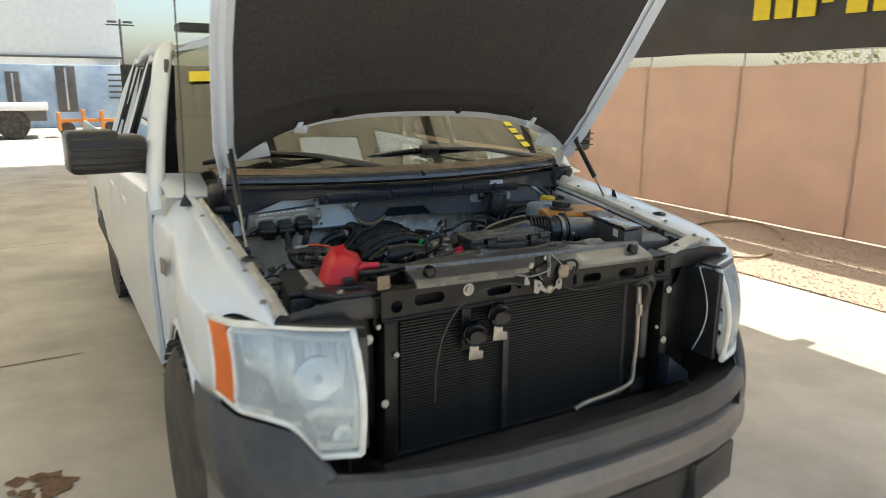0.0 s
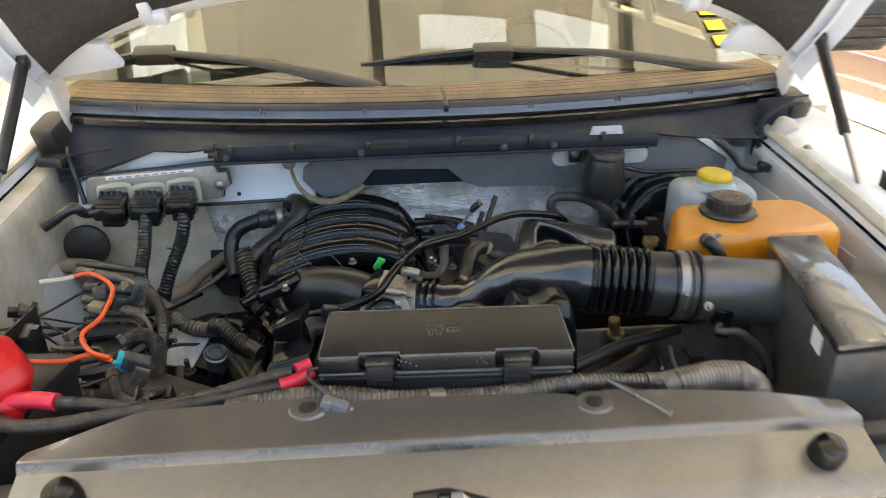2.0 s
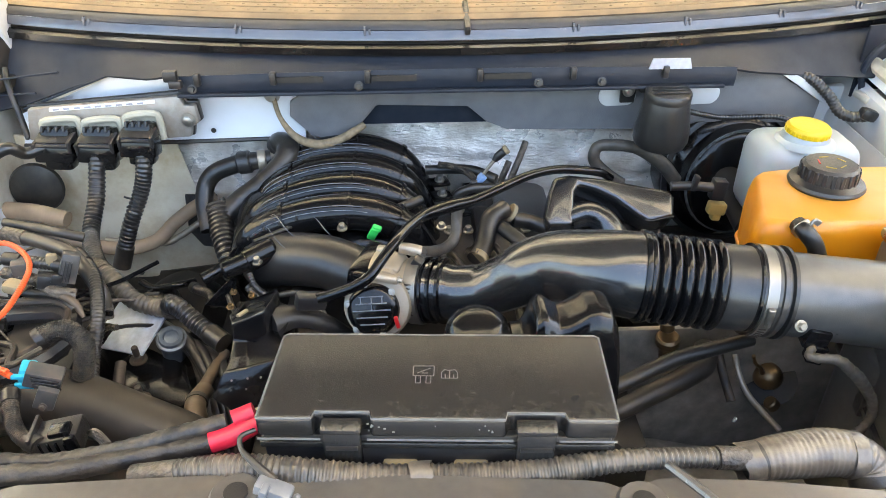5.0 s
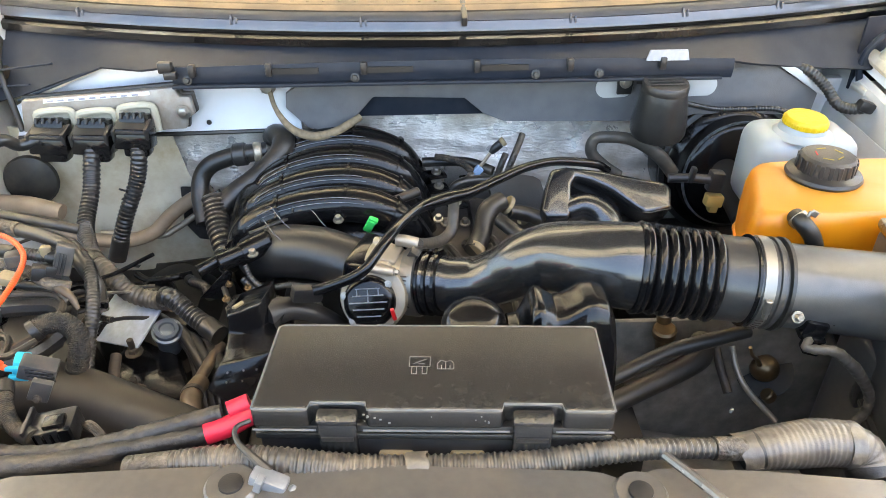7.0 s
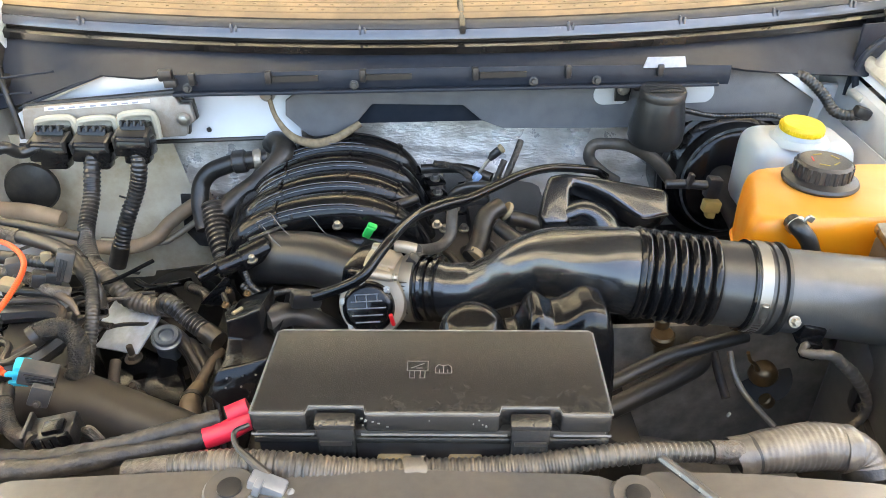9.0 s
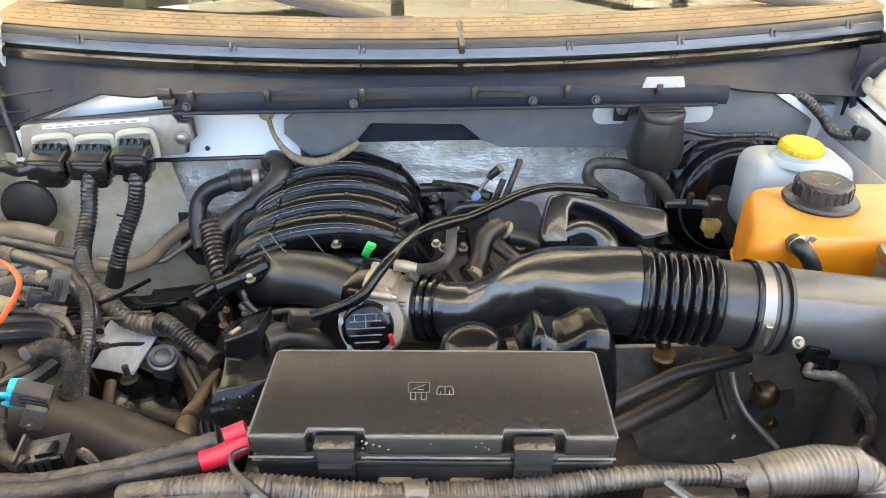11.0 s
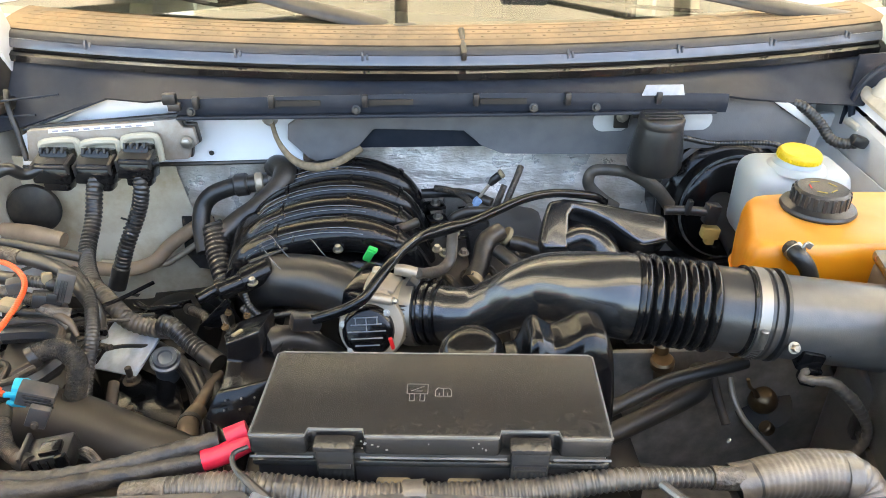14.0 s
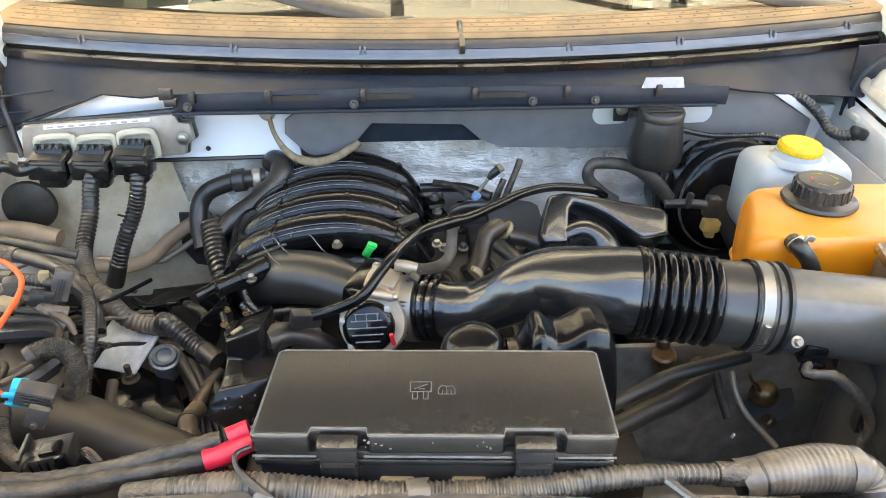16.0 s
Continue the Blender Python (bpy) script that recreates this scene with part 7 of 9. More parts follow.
part("lower_body", prism([(0.412, 0.214), (0.63, 0.20), (0.66, 0.49), (0.490, 0.520)], 0.27, Matrix.Translation((0, 0, 0.708)), 0.012), M["box_side"], abox)
part("shoulder", prism([(0.499, 0.218), (0.625, 0.198), (0.675, 0.30), (0.685, 0.50), (0.574, 0.515)], 0.120, Matrix.Translation((0, 0, 0.985)), 0.012), M["box_side"], abox, "lower shoulder of the filter box")
part("lower_bowl", prism([(0.455, 0.30), (0.460, 0.44), (0.470, 0.505), (0.50, 0.515), (0.50, 0.235), (0.47, 0.235), (0.460, 0.255)], 0.33, Matrix.Translation((0, 0, 0.715)), 0.012, seg=3), M["box_side"], abox, "black lower bowl of the filter box")
part("seam_flange", prism([(0.402, 0.203), (0.635, 0.188), (0.695, 0.50), (0.484, 0.532)], 0.008, Matrix.Translation((0, 0, 0.974)), 0.002), M["black"], abox)
part("label", cbox((0.4215, 0.268, 1.134), (0.002, 0.032, 0.026), (0, 0, -14), 0), M["paper"], abox, "small white label")
for y in (0.24, 0.42):
    part("lid_clip", cbox((0.404 + (y - 0.206) * 0.25, y, 0.985), (0.008, 0.02, 0.04), (0, 0, -14), 0.003), M["black"], abox)

reso = thing("intake_resonator", (0.22, 0.78, 0.98), "glossy black hollow resonator box", "resonator")
RM = Matrix(((1, 0, 0, 0.2274), (0, 0.8, -0.6, 0.79), (0, 0.6, 0.8, 1.0657), (0, 0, 0, 1)))
arch_poly = [(-0.084, 0.044), (-0.058, 0.0485), (-0.004, 0.040), (0.100, 0.016), (0.106, 0.004), (0.100, -0.032), (0.058, -0.0385), (0.043, -0.0266), (0.0095, 0.004), (-0.020, 0.0205), (-0.044, 0.029), (-0.052, 0.018), (-0.060, -0.042), (-0.098, -0.042), (-0.104, -0.0245), (-0.094, 0.0145)]
part("arch_box", prism(arch_poly, 0.050, RM @ Matrix.Translation((0, 0, -0.050)), 0.0075, seg=3), M["duct"], reso, "glossy black arched box", smooth=60)
part("inner_elbow", tube([RM @ Vector(q) for q in ((-0.060, -0.022, -0.020), (-0.034, -0.016, -0.016), (-0.012, -0.026, -0.016), (0.004, -0.050, -0.018), (0.010, -0.080, -0.024))], [0.020, 0.021, 0.022, 0.022, 0.022], 20, 8), M["duct"], reso, "curved black neck under the arch")
part("back_plate", prism([(-0.090, -0.060), (0.090, -0.070), (0.098, 0.010), (-0.070, 0.040)], 0.012, RM @ Matrix.Translation((0, 0, -0.066)), 0.003), M["black"], reso)
part("arch_seam", tube([RM @ Vector((x, y, 0.001)) for x, y in ((0.052, -0.036), (0.062, -0.0375), (0.080, -0.034), (0.098, -0.031))], 0.0016, 6, 3), M["gloss"], reso)
part("base", cbox((0.225, 0.79, 0.985), (0.20, 0.12, 0.06), (0, 6, -8), 0.02), M["black"], reso)
# covers seen just behind the fuse box
cv = thing("front_engine_cover", (0.05, 0.42, 0.95), "glossy black moulded front engine cover", "engine cover")
part("dome", lathe([(0, 0.026), (0.014, 0.025), (0.026, 0.020), (0.034, 0.011), (0.037, 0.0), (0.038, -0.08)], (-0.011, 0.42, 1.104), (0, -0.12, 1), 32), M["gloss"], cv)
CX0, CX1 = 0.028, 0.143
ZB, ZT = 1.096, 1.165


def cover_top(u, v):
    """Rounded moulding with two lobes and a shallow saddle."""
    h = table(u, (0, 0.10, 0.15, 0.19, 0.25, 0.30, 0.36, 0.43, 0.50, 0.58, 0.68, 0.78, 0.90, 0.97, 1.0), (0.05, 0.08, 0.28, 0.52, 0.62, 0.60, 0.52, 0.44, 0.46, 0.54, 0.66, 0.69, 0.62, 0.38, 0.0))
    k = 2 * v - 1
    return lerp(CX0, CX1, u), 0.425 + 0.050 * math.copysign(abs(k) ** 0.8, k), ZB - 0.10 + (0.10 + (ZT - ZB) * h) * (1 - abs(k) ** 4)
part("lug", sheet(cover_top, 64, 24), M["gloss"], cv, smooth=70)

# fuel line and small parts over the engine
hose([(-0.223, 0.55, 1.058), (-0.189, 0.55, 1.068), (-0.159, 0.55, 1.080), (-0.138, 0.555, 1.091), (-0.121, 0.575, 1.105), (-0.105, 0.60, 1.114), (-0.087, 0.64, 1.113), (-0.064, 0.68, 1.109), (-0.026, 0.71, 1.106), (0.008, 0.73, 1.104), (0.052, 0.76, 1.108), (0.099, 0.79, 1.113), (0.153, 0.82, 1.107), (0.218, 0.84, 1.091), (0.245, 0.86, 1.07)], [0.0075, 0.0072, 0.007, 0.007, 0.007, 0.007, 0.007, 0.0078, 0.0100, 0.0078, 0.007, 0.007, 0.007, 0.007, 0.007], "gloss", "thick black fuel vapour line over the engine", "hose", "vapour_hose", n=8)
single("hose_end_fitting", cbox((-0.214, 0.55, 1.060), (0.040, 0.020, 0.022), (0, 14, 20), 0.005), M["black"], "black quick-connect hose end", "fitting")
hose([(-0.016, 0.74, 1.085), (-0.017, 0.735, 1.066), (-0.020, 0.72, 1.048), (-0.034, 0.70, 1.042), (-0.057, 0.66, 1.060), (-0.071, 0.625, 1.082)], 0.0085, "dusty_hose", "grey-brown moulded breather hose", "hose", "breather_hose")
hose([(0.061, 0.78, 1.062), (0.037, 0.76, 1.054), (0.026, 0.73, 1.031), (0.011, 0.7, 1.02)], 0.015, "rubber", "short black rubber bypass hose", "hose", "hose")
hose([(0.078, 0.8, 1.03), (0.106, 0.8, 1.024), (0.132, 0.79, 1.018)], 0.013, "rubber", "short black rubber hose on engine", "hose", "hose")
single("hose_band", rod((0.069, 0.785, 1.052), (0.075, 0.785, 1.048), 0.0155, 18, 0.001), M["tan_plug"], "aged cream band on the hose", "clamp")
single("hose_band", rod((0.017, 0.708, 1.0225), (0.012, 0.7, 1.019), 0.0157, 18, 0.001), M["tan_plug"], "aged cream band on the hose end", "clamp")
inj = thing("injector_plug", (0.038, 0.93, 1.038), "pale blue and black injector plug", "plug")
part("body", rod((0.018, 0.93, 1.022), (0.03, 0.93, 1.037), 0.0042, 12, 0.001), M["tan_plug"], inj, "cream injector body")
part("blue_clip", join(cbox((0.037, 0.93, 1.04), (0.014, 0.010, 0.015), (0, 42, 0), 0.002), cbox((0.033, 0.93, 1.035), (0.005, 0.012, 0.017), (0, 42, 0), 0.001)), M["blue"], inj, "pale blue clip")
part("stem", rod((0.041, 0.93, 1.048), (0.059, 0.93, 1.074), 0.0032, 10, 0.0005), M["alu"], inj, "thin silver stem")
part("black_end", tube([(0.059, 0.93, 1.073), (0.065, 0.93, 1.081), (0.075, 0.93, 1.09)], [0.005, 0.0075, 0.0075], 14, 3), M["black"], inj)
part("tip", rod((0.076, 0.93, 1.091), (0.081, 0.93, 1.095), 0.0082, 14, 0.001), M["tan_plug"], inj, "yellowed tip")
part("valve_cover", join(cbox((0.09, 0.90, 0.955), (0.16, 0.30, 0.06), (0, 10, 0), 0.02), cbox((0.02, 0.97, 0.99), (0.08, 0.12, 0.04), (0, 0, 0), 0.01)), M["black"], eng)
def loft(rings):
    """Closed skin through rings of equal length, capped at both ends."""
    bm = bmesh.new()
    vs = [[bm.verts.new(p) for p in r] for r in rings]
    n = len(rings[0])
    for a, b in zip(vs, vs[1:]):
        for i in range(n):
            bm.faces.new((a[i], a[(i + 1) % n], b[(i + 1) % n], b[i]))
    bm.faces.new(vs[0])
    bm.faces.new(vs[-1][::-1])
    bmesh.ops.recalc_face_normals(bm, faces=bm.faces)
    bmesh.ops.bevel(bm, geom=bm.edges[:], offset=0.003, segments=2, profile=0.5, affect="EDGES")
    return bm


cvr = part("coil_cover", loft([[(-0.316, 0.53, 1.055), (-0.293, 0.53, 1.063), (-0.268, 0.53, 1.071), (-0.258, 0.55, 1.071), (-0.306, 0.55, 1.055)], [(-0.305, 0.5, 1.065), (-0.283, 0.5, 1.073), (-0.262, 0.5, 1.083), (-0.252, 0.55, 1.083), (-0.295, 0.55, 1.065)], [(-0.306, 0.497, 1.043), (-0.286, 0.497, 1.039), (-0.263, 0.497, 1.033), (-0.253, 0.55, 1.033), (-0.296, 0.55, 1.043)], [(-0.306, 0.475, 1.033), (-0.282, 0.475, 1.038), (-0.255, 0.475, 1.043), (-0.245, 0.55, 1.043), (-0.296, 0.55, 1.033)], [(-0.309, 0.452, 1.031), (-0.282, 0.452, 1.037), (-0.246, 0.452, 1.048), (-0.236, 0.55, 1.048), (-0.299, 0.55, 1.031)]]), M["gloss"], eng, "angular black front cover")
skirt = [(-0.309, 0.452, 1.031), (-0.282, 0.452, 1.037), (-0.246, 0.452, 1.048), (-0.258, 0.43, 1.0), (-0.299, 0.425, 0.992), (-0.324, 0.435, 1.006)]
part("cover_skirt", loft([skirt, [(x + 0.01, y + 0.10, z - 0.02) for x, y, z in skirt]]), M["gloss"], cvr, "glossy black lower face of the cover")
for a, b in ((0.25, 0.30), (0.55, 0.30), (0.80, 0.32), (0.30, 0.62), (0.58, 0.60)):
    top, low = Vector(skirt[0]).lerp(Vector(skirt[2]), a), Vector(skirt[5]).lerp(Vector(skirt[3]), a)
    part("skirt_pip", bolt(top.lerp(low, b) + Vector((0, -0.004, 0.0)), (0, -1, 0.3), 0.0009, 0.002), M["steel"], cvr)
part("skirt_lip", tube([Vector(skirt[4]) + Vector((0.004, -0.004, -0.002)), Vector(skirt[3]) + Vector((0, -0.004, -0.002))], 0.0026, 8, 2, smooth_path=False), M["tan_plug"], cvr, "pale lower lip")
part("cover_arm", tube([(-0.262, 0.520, 1.050), (-0.235, 0.545, 1.040), (-0.200, 0.560, 1.015), (-0.17, 0.57, 0.98)], [0.020, 0.016, 0.014, 0.014], 10, 5, squash=0.6), M["black"], cvr)
part("cover_cap", tube([(-0.299, 0.515, 1.065), (-0.29, 0.525, 1.066)], 0.0048, 10, 2, smooth_path=False, squash=0.6), M["tan_plug"], eng, "cream plastic plug")
for a, b in (((-0.30, 0.60, 0.99), (-0.285, 0.59, 0.93)), ((-0.26, 0.61, 0.985), (-0.255, 0.60, 0.93))):
    part("small_plug", join(rod(a, b, 0.010, 12, 0.002), cbox(a, (0.02, 0.02, 0.016), (0, 0, 20), 0.003)), M["black"], eng)
hose([(-0.321, 0.65, 1.015), (-0.295, 0.63, 1.004), (-0.26, 0.61, 1.003), (-0.236, 0.6, 0.994)], 0.006, "loom", "thin corrugated wire over the cover", "cable", "wiring", 0.005, 0.001)
hose([(-0.313, 0.69, 1.066), (-0.255, 0.74, 1.064), (-0.234, 0.74, 1.058), (-0.233, 0.76, 1.067)], 0.003, "rubber", "thin black wire loop", "cable", "wiring")

# brake booster, canister
boost = thing("brake_booster", (0.47, 1.03, 0.9), "large round black brake booster", "brake booster")
part("drum", lathe([(0, 0.052), (0.05, 0.052), (0.088, 0.046), (0.097, 0.040), (0.100, 0.030), (0.104, 0.016), (0.120, 0.006), (0.126, -0.004), (0.127, -0.02), (0.122, -0.09)], (0.502, 0.975, 1.012), (0.03, -1, 0.10), 56), M["gloss"], boost)
part("drum_rim", lathe([(0.1235, -0.004), (0.1290, -0.002), (0.1290, 0.003), (0.1235, 0.006)], (0.502, 0.975, 1.012), (0.03, -1, 0.10), 56), M["black"], boost)
# added pale ring: the highlight round the booster shell, in colour
part("shell_bead", lathe([(0.0970, 0.0375), (0.0995, 0.0385), (0.0985, 0.0410), (0.0960, 0.0412)], (0.502, 0.975, 1.012), (0.03, -1, 0.10), 56), M["edge_glint"], boost, "pale bead drawing the rim highlight")
part("master_cylinder", rod((0.475, 0.94, 1.03), (0.475, 0.80, 1.00), 0.026, 20, 0.005), M["void"], boost)
can = thing("vacuum_canister", (0.325, 0.90, 1.1), "black cylindrical vacuum canister on a bracket", "canister")
part("body", lathe([(0, -0.046), (0.034, -0.046), (0.042, -0.042), (0.0455, -0.033), (0.045, -0.015), (0.039, 0.020), (0.0355, 0.042), (0.034, 0.045), (0, 0.045)], (0.333, 0.9, 1.155), (0, -0.08, 1), 36), M["satin"], can)
capc = part("cap", lathe([(0.037, 0.038), (0.0375, 0.048), (0.035, 0.0515), (0, 0.0515)], (0.333, 0.9, 1.155), (0, -0.08, 1), 36), M["satin"], can)
for dy in (-0.014, 0.0, 0.014):
    part("cap_ridge", box(0.305, 0.361, 0.894 + dy, 0.898 + dy, 1.2058, 1.2085, 0.0008, 1), M["satin"], capc)
part("bracket", join(cbox((0.333, 0.945, 1.195), (0.075, 0.03, 0.012), (0, 0, 0), 0.004), prism([(0.272, 1.165), (0.296, 1.165), (0.300, 1.205), (0.279, 1.208), (0.270, 1.196)], 0.006, Matrix.Translation((0, 0.952, 0)) @ FACE_Y, 0.001)), M["black"], can)
part("bracket_bolt", bolt((0.284, 0.951, 1.187), (0, -1, 0), 0.007, 0.007), M["steel"], can)
hose([(0.381, 0.92, 1.16), (0.436, 0.93, 1.145), (0.485, 0.93, 1.144), (0.539, 0.92, 1.146), (0.581, 0.9, 1.133)], 0.005, "loom", "thin black corrugated tube", "cable", "tube", 0.005, 0.0008)

foam = thing("foam_seal", (0.72, 0.42, 1.06), "torn black foam seal beside the filter box", "seal")
part("strip", sheet(lambda u, v: (lerp(0.640, 0.775, table(u, (0, 0.35, 0.7, 1), (0, 0.55, 0.9, 1.0))) + 0.035 * (v - 0.5) + 0.008 * noise.noise((u * 9, v * 3, 2.2)), lerp(0.18, 0.70, u), 1.072 + 0.022 * math.sin(math.pi * v) + 0.012 * noise.noise((u * 12, v * 4, 0.4))), 60, 12, 0.012), M["rubber"], foam)
for y, x in ((0.40, 0.715), (0.52, 0.748), (0.62, 0.768)):
    part("fixing", cbox((x, y, 1.097), (0.022, 0.026, 0.016), (10, 14, 20), 0.004), M["rusty"], foam)
hose([(0.775, 0.70, 1.10), (0.765, 0.66, 1.115), (0.74, 0.60, 1.105), (0.72, 0.56, 1.10)], 0.012, "rubber", "short black hose beside the wing", "hose", "hose")

# ---- coolant tank and fluid reservoir ----
tank = thing("coolant_tank", (0.5, 0.64, 0.95), "translucent orange coolant tank with black cap", "coolant tank")
TB = [(0.352, 0.575), (0.362, 0.556), (0.42, 0.548), (0.50, 0.545), (0.60, 0.548), (0.638, 0.56), (0.65, 0.60), (0.65, 0.66), (0.64, 0.695), (0.60, 0.706), (0.50, 0.707), (0.42, 0.706), (0.396, 0.695), (0.384, 0.66)]
def tank_shell():
    bm = bmesh.new()
    levels = ((1.0, 0.93), (1.03, 0.98), (1.10, 1.0), (1.136, 0.99), (1.151, 0.965), (1.158, 0.915))
    cx, cy = 0.52, 0.64
    def smooth(poly):
        p = [(x, y, 0) for x, y in poly]
        q = spline(p + p[:1], 6)[:-1]
        return [(v.x, v.y) for v in q]
    ring = smooth(TB)
    rows = [[bm.verts.new((cx + (x - cx) * s, cy + (y - cy) * s, z + (0.004 * (x - 0.5) / 0.15 if z > 1.1 and x < 0.5 else 0))) for x, y in ring] for z, s in levels]
    for a, b in zip(rows, rows[1:]):
        for i in range(len(a)):
            j = (i + 1) % len(a)
            bm.faces.new((a[i], a[j], b[j], b[i]))
    bm.faces.new(rows[0][::-1])
    bm.faces.new(rows[-1])
    return bm
part("body", tank_shell(), M["coolant"], tank, "orange-stained translucent tank body", smooth=50)
part("seam", prism([(0.525 + (x - 0.525) * 1.012, 0.64 + (y - 0.64) * 1.02) for x, y in [(v.x, v.y) for v in spline([(x, y, 0) for x, y in TB + TB[:1]], 6)[:-1]]], 0.004, Matrix.Translation((0, 0, 1.055)), 0.001), M["coolant"], tank)
CAP = Vector((0.481, 0.6545, 1.160))
capo = part("cap", lathe([(0.047, -0.004), (0.0495, 0.0), (0.0475, 0.004), (0.040, 0.006), (0.0365, 0.008), (0.0355, 0.025), (0.032, 0.0285), (0.0, 0.029)], CAP, (0, 0, 1), 48), M["black"], tank, "black ribbed coolant cap")
for k in range(20):
    a = 2 * math.pi * k / 20
    part("cap_rib", cbox(CAP + Vector((0.0362 * math.cos(a), 0.0362 * math.sin(a), 0.016)), (0.003, 0.006, 0.019), (0, 0, math.degrees(a)), 0.001, 1), M["black"], capo)
for a, r0 in ((0.4, 0.018), (1.7, 0.018), (2.9, 0.016), (4.2, 0.018), (5.3, 0.016)):
    part("cap_mark", cbox(CAP + Vector((r0 * math.cos(a), r0 * math.sin(a), 0.0292)), (0.013, 0.0016, 0.0008), (0, 0, math.degrees(a) + 90), 0), M["cap_print"] if a != 2.9 else M["red"], capo, "plain printed warning bar")
hose([(0.396, 0.553, 1.155), (0.398, 0.535, 1.154), (0.412, 0.53, 1.137), (0.424, 0.53, 1.107), (0.434, 0.54, 1.07)], 0.0105, "rubber", "short black coolant return hose", "hose", "coolant_hose")
single("hose_spring_clip", join(rod((0.396, 0.548, 1.156), (0.4, 0.54, 1.152), 0.0125, 16), cbox((0.408, 0.535, 1.168), (0.010, 0.004, 0.008), (0, 30, 0), 0.001, 1), cbox((0.402, 0.535, 1.166), (0.004, 0.004, 0.012), (0, 20, 0), 0.001, 1)), M["steel"], "bright spring clip on the coolant hose", "clamp")

res = thing("fluid_reservoir", (0.52, 0.80, 1.0), "milky white fluid reservoir with yellow cap", "reservoir")
part("body", join(cbox((0.527, 0.813, 1.092), (0.154, 0.110, 0.135), (0, 0, -3), 0.028, 5), lathe([(0.046, 0), (0.042, 0.006), (0.036, 0.009), (0.033, 0.018)], (0.519, 0.797, 1.155), (0, 0, 1), 28)), M["milky"], res, "milky translucent plastic body")
ycap = part("cap", lathe([(0.0310, 0), (0.0322, 0.002), (0.0322, 0.010), (0.029, 0.014), (0.018, 0.0155), (0, 0.0155)], (0.519, 0.795, 1.171), (0.04, -0.06, 1), 40), M["yellow"], res, "bright yellow screw cap")
for k in range(24):
    a = 2 * math.pi * k / 24
    part("cap_grip", cbox(Vector((0.519 + 0.0320 * math.cos(a), 0.795 + 0.0320 * math.sin(a), 1.1765 - 0.0013 * math.cos(a) + 0.002 * math.sin(a))), (0.0016, 0.004, 0.008), (0, 0, math.degrees(a)), 0.0005, 1), M["yellow"], ycap)
sens = thing("vacuum_sensor", (0.401, 0.8, 1.057), "black sensor with brass-coloured fitting", "sensor")
part("plug", cbox((0.403, 0.8, 1.076), (0.022, 0.020, 0.034), (0, 6, 0), 0.003), M["black"], sens)
part("fitting", join(cbox((0.407, 0.8, 1.042), (0.028, 0.018, 0.020), (0, 6, 0), 0.003), cbox((0.408, 0.8, 1.028), (0.014, 0.014, 0.014), (0, 6, 0), 0.002)), M["ochre"], sens, "ochre plastic fitting")
part("hose_stub", tube([(0.330, 0.81, 1.078), (0.365, 0.805, 1.080), (0.394, 0.80, 1.079)], [0.0075, 0.0075, 0.008], 12, 4), M["black"], sens)
part("stub_clip", cbox((0.364, 0.80, 1.088), (0.008, 0.012, 0.026), (0, 10, 0), 0.002), M["black"], sens)
hose([(0.564, 0.99, 1.191), (0.598, 0.97, 1.197), (0.629, 0.95, 1.173), (0.645, 0.93, 1.15), (0.666, 0.92, 1.144), (0.694, 0.92, 1.148)], 0.0095, "loom", "black corrugated loom at the wing", "cable", "wiring_loom", 0.006, 0.0012)
hose([(0.694, 0.92, 1.148), (0.717, 0.91, 1.136), (0.735, 0.9, 1.109)], 0.004, "rubber", "thin black wires at the wing", "cable", "wiring")
single("loom_knot", cbox((0.686, 0.915, 1.15), (0.03, 0.02, 0.02), (0, 20, 0), 0.006), M["black"], "black taped wiring loom joint", "joint")
single("wing_gusset", prism([(0.537, 1.212), (0.556, 1.213), (0.650, 1.165), (0.640, 1.150)], 0.004, Matrix.Translation((0, 0.965, 0)) @ FACE_Y, 0.001), M["bay_paint"], "white steel gusset by the bulkhead", "gusset")
part("right_bulkhead", box(0.55, 0.78, 1.03, 1.05, 0.95, 1.16, 0.006), M["bay_paint"], bay, "white right-hand bulkhead corner")

# ---- fuse box ----
fb = thing("fuse_box", (-0.055, 0.265, 1.08), "black plastic fuse box with clipped lid", "fuse box")
LX0, LX1, LY0, LY1, LZ = -0.207, 0.089, 0.219, 0.328, 1.180
notch = [(LX0, LY0), (-0.160, LY0), (-0.158, LY0 + 0.008), (-0.115, LY0 + 0.008), (-0.113, LY0), (-0.002, LY0), (0.0, LY0 + 0.008), (0.045, LY0 + 0.008), (0.047, LY0), (LX1, LY0), (LX1 + 0.001, LY1 - 0.003), (LX1 - 0.003, LY1), (LX0 + 0.006, LY1), (LX0 + 0.002, LY1 - 0.003)]
lid = part("lid", prism(notch, 0.022, Matrix.Translation((0, 0, LZ - 0.022)), 0.0036, seg=3), M["lid"], fb, "satin black fuse box lid")
part("body", prism([(LX0 + 0.002, LY0 + 0.004), (LX1 - 0.002, LY0 + 0.004), (LX1 - 0.010, LY1 - 0.004), (LX0 + 0.012, LY1 - 0.004)], 0.085, Matrix.Translation((0, 0, LZ - 0.108)), 0.004), M["black"], fb)
part("body_rail", prism([(LX0, LY0 + 0.001), (LX1, LY0 + 0.001), (LX1, LY0 + 0.02), (LX0, LY0 + 0.02)], 0.007, Matrix.Translation((0, 0, LZ - 0.036)), 0.002), M["lid"], fb)
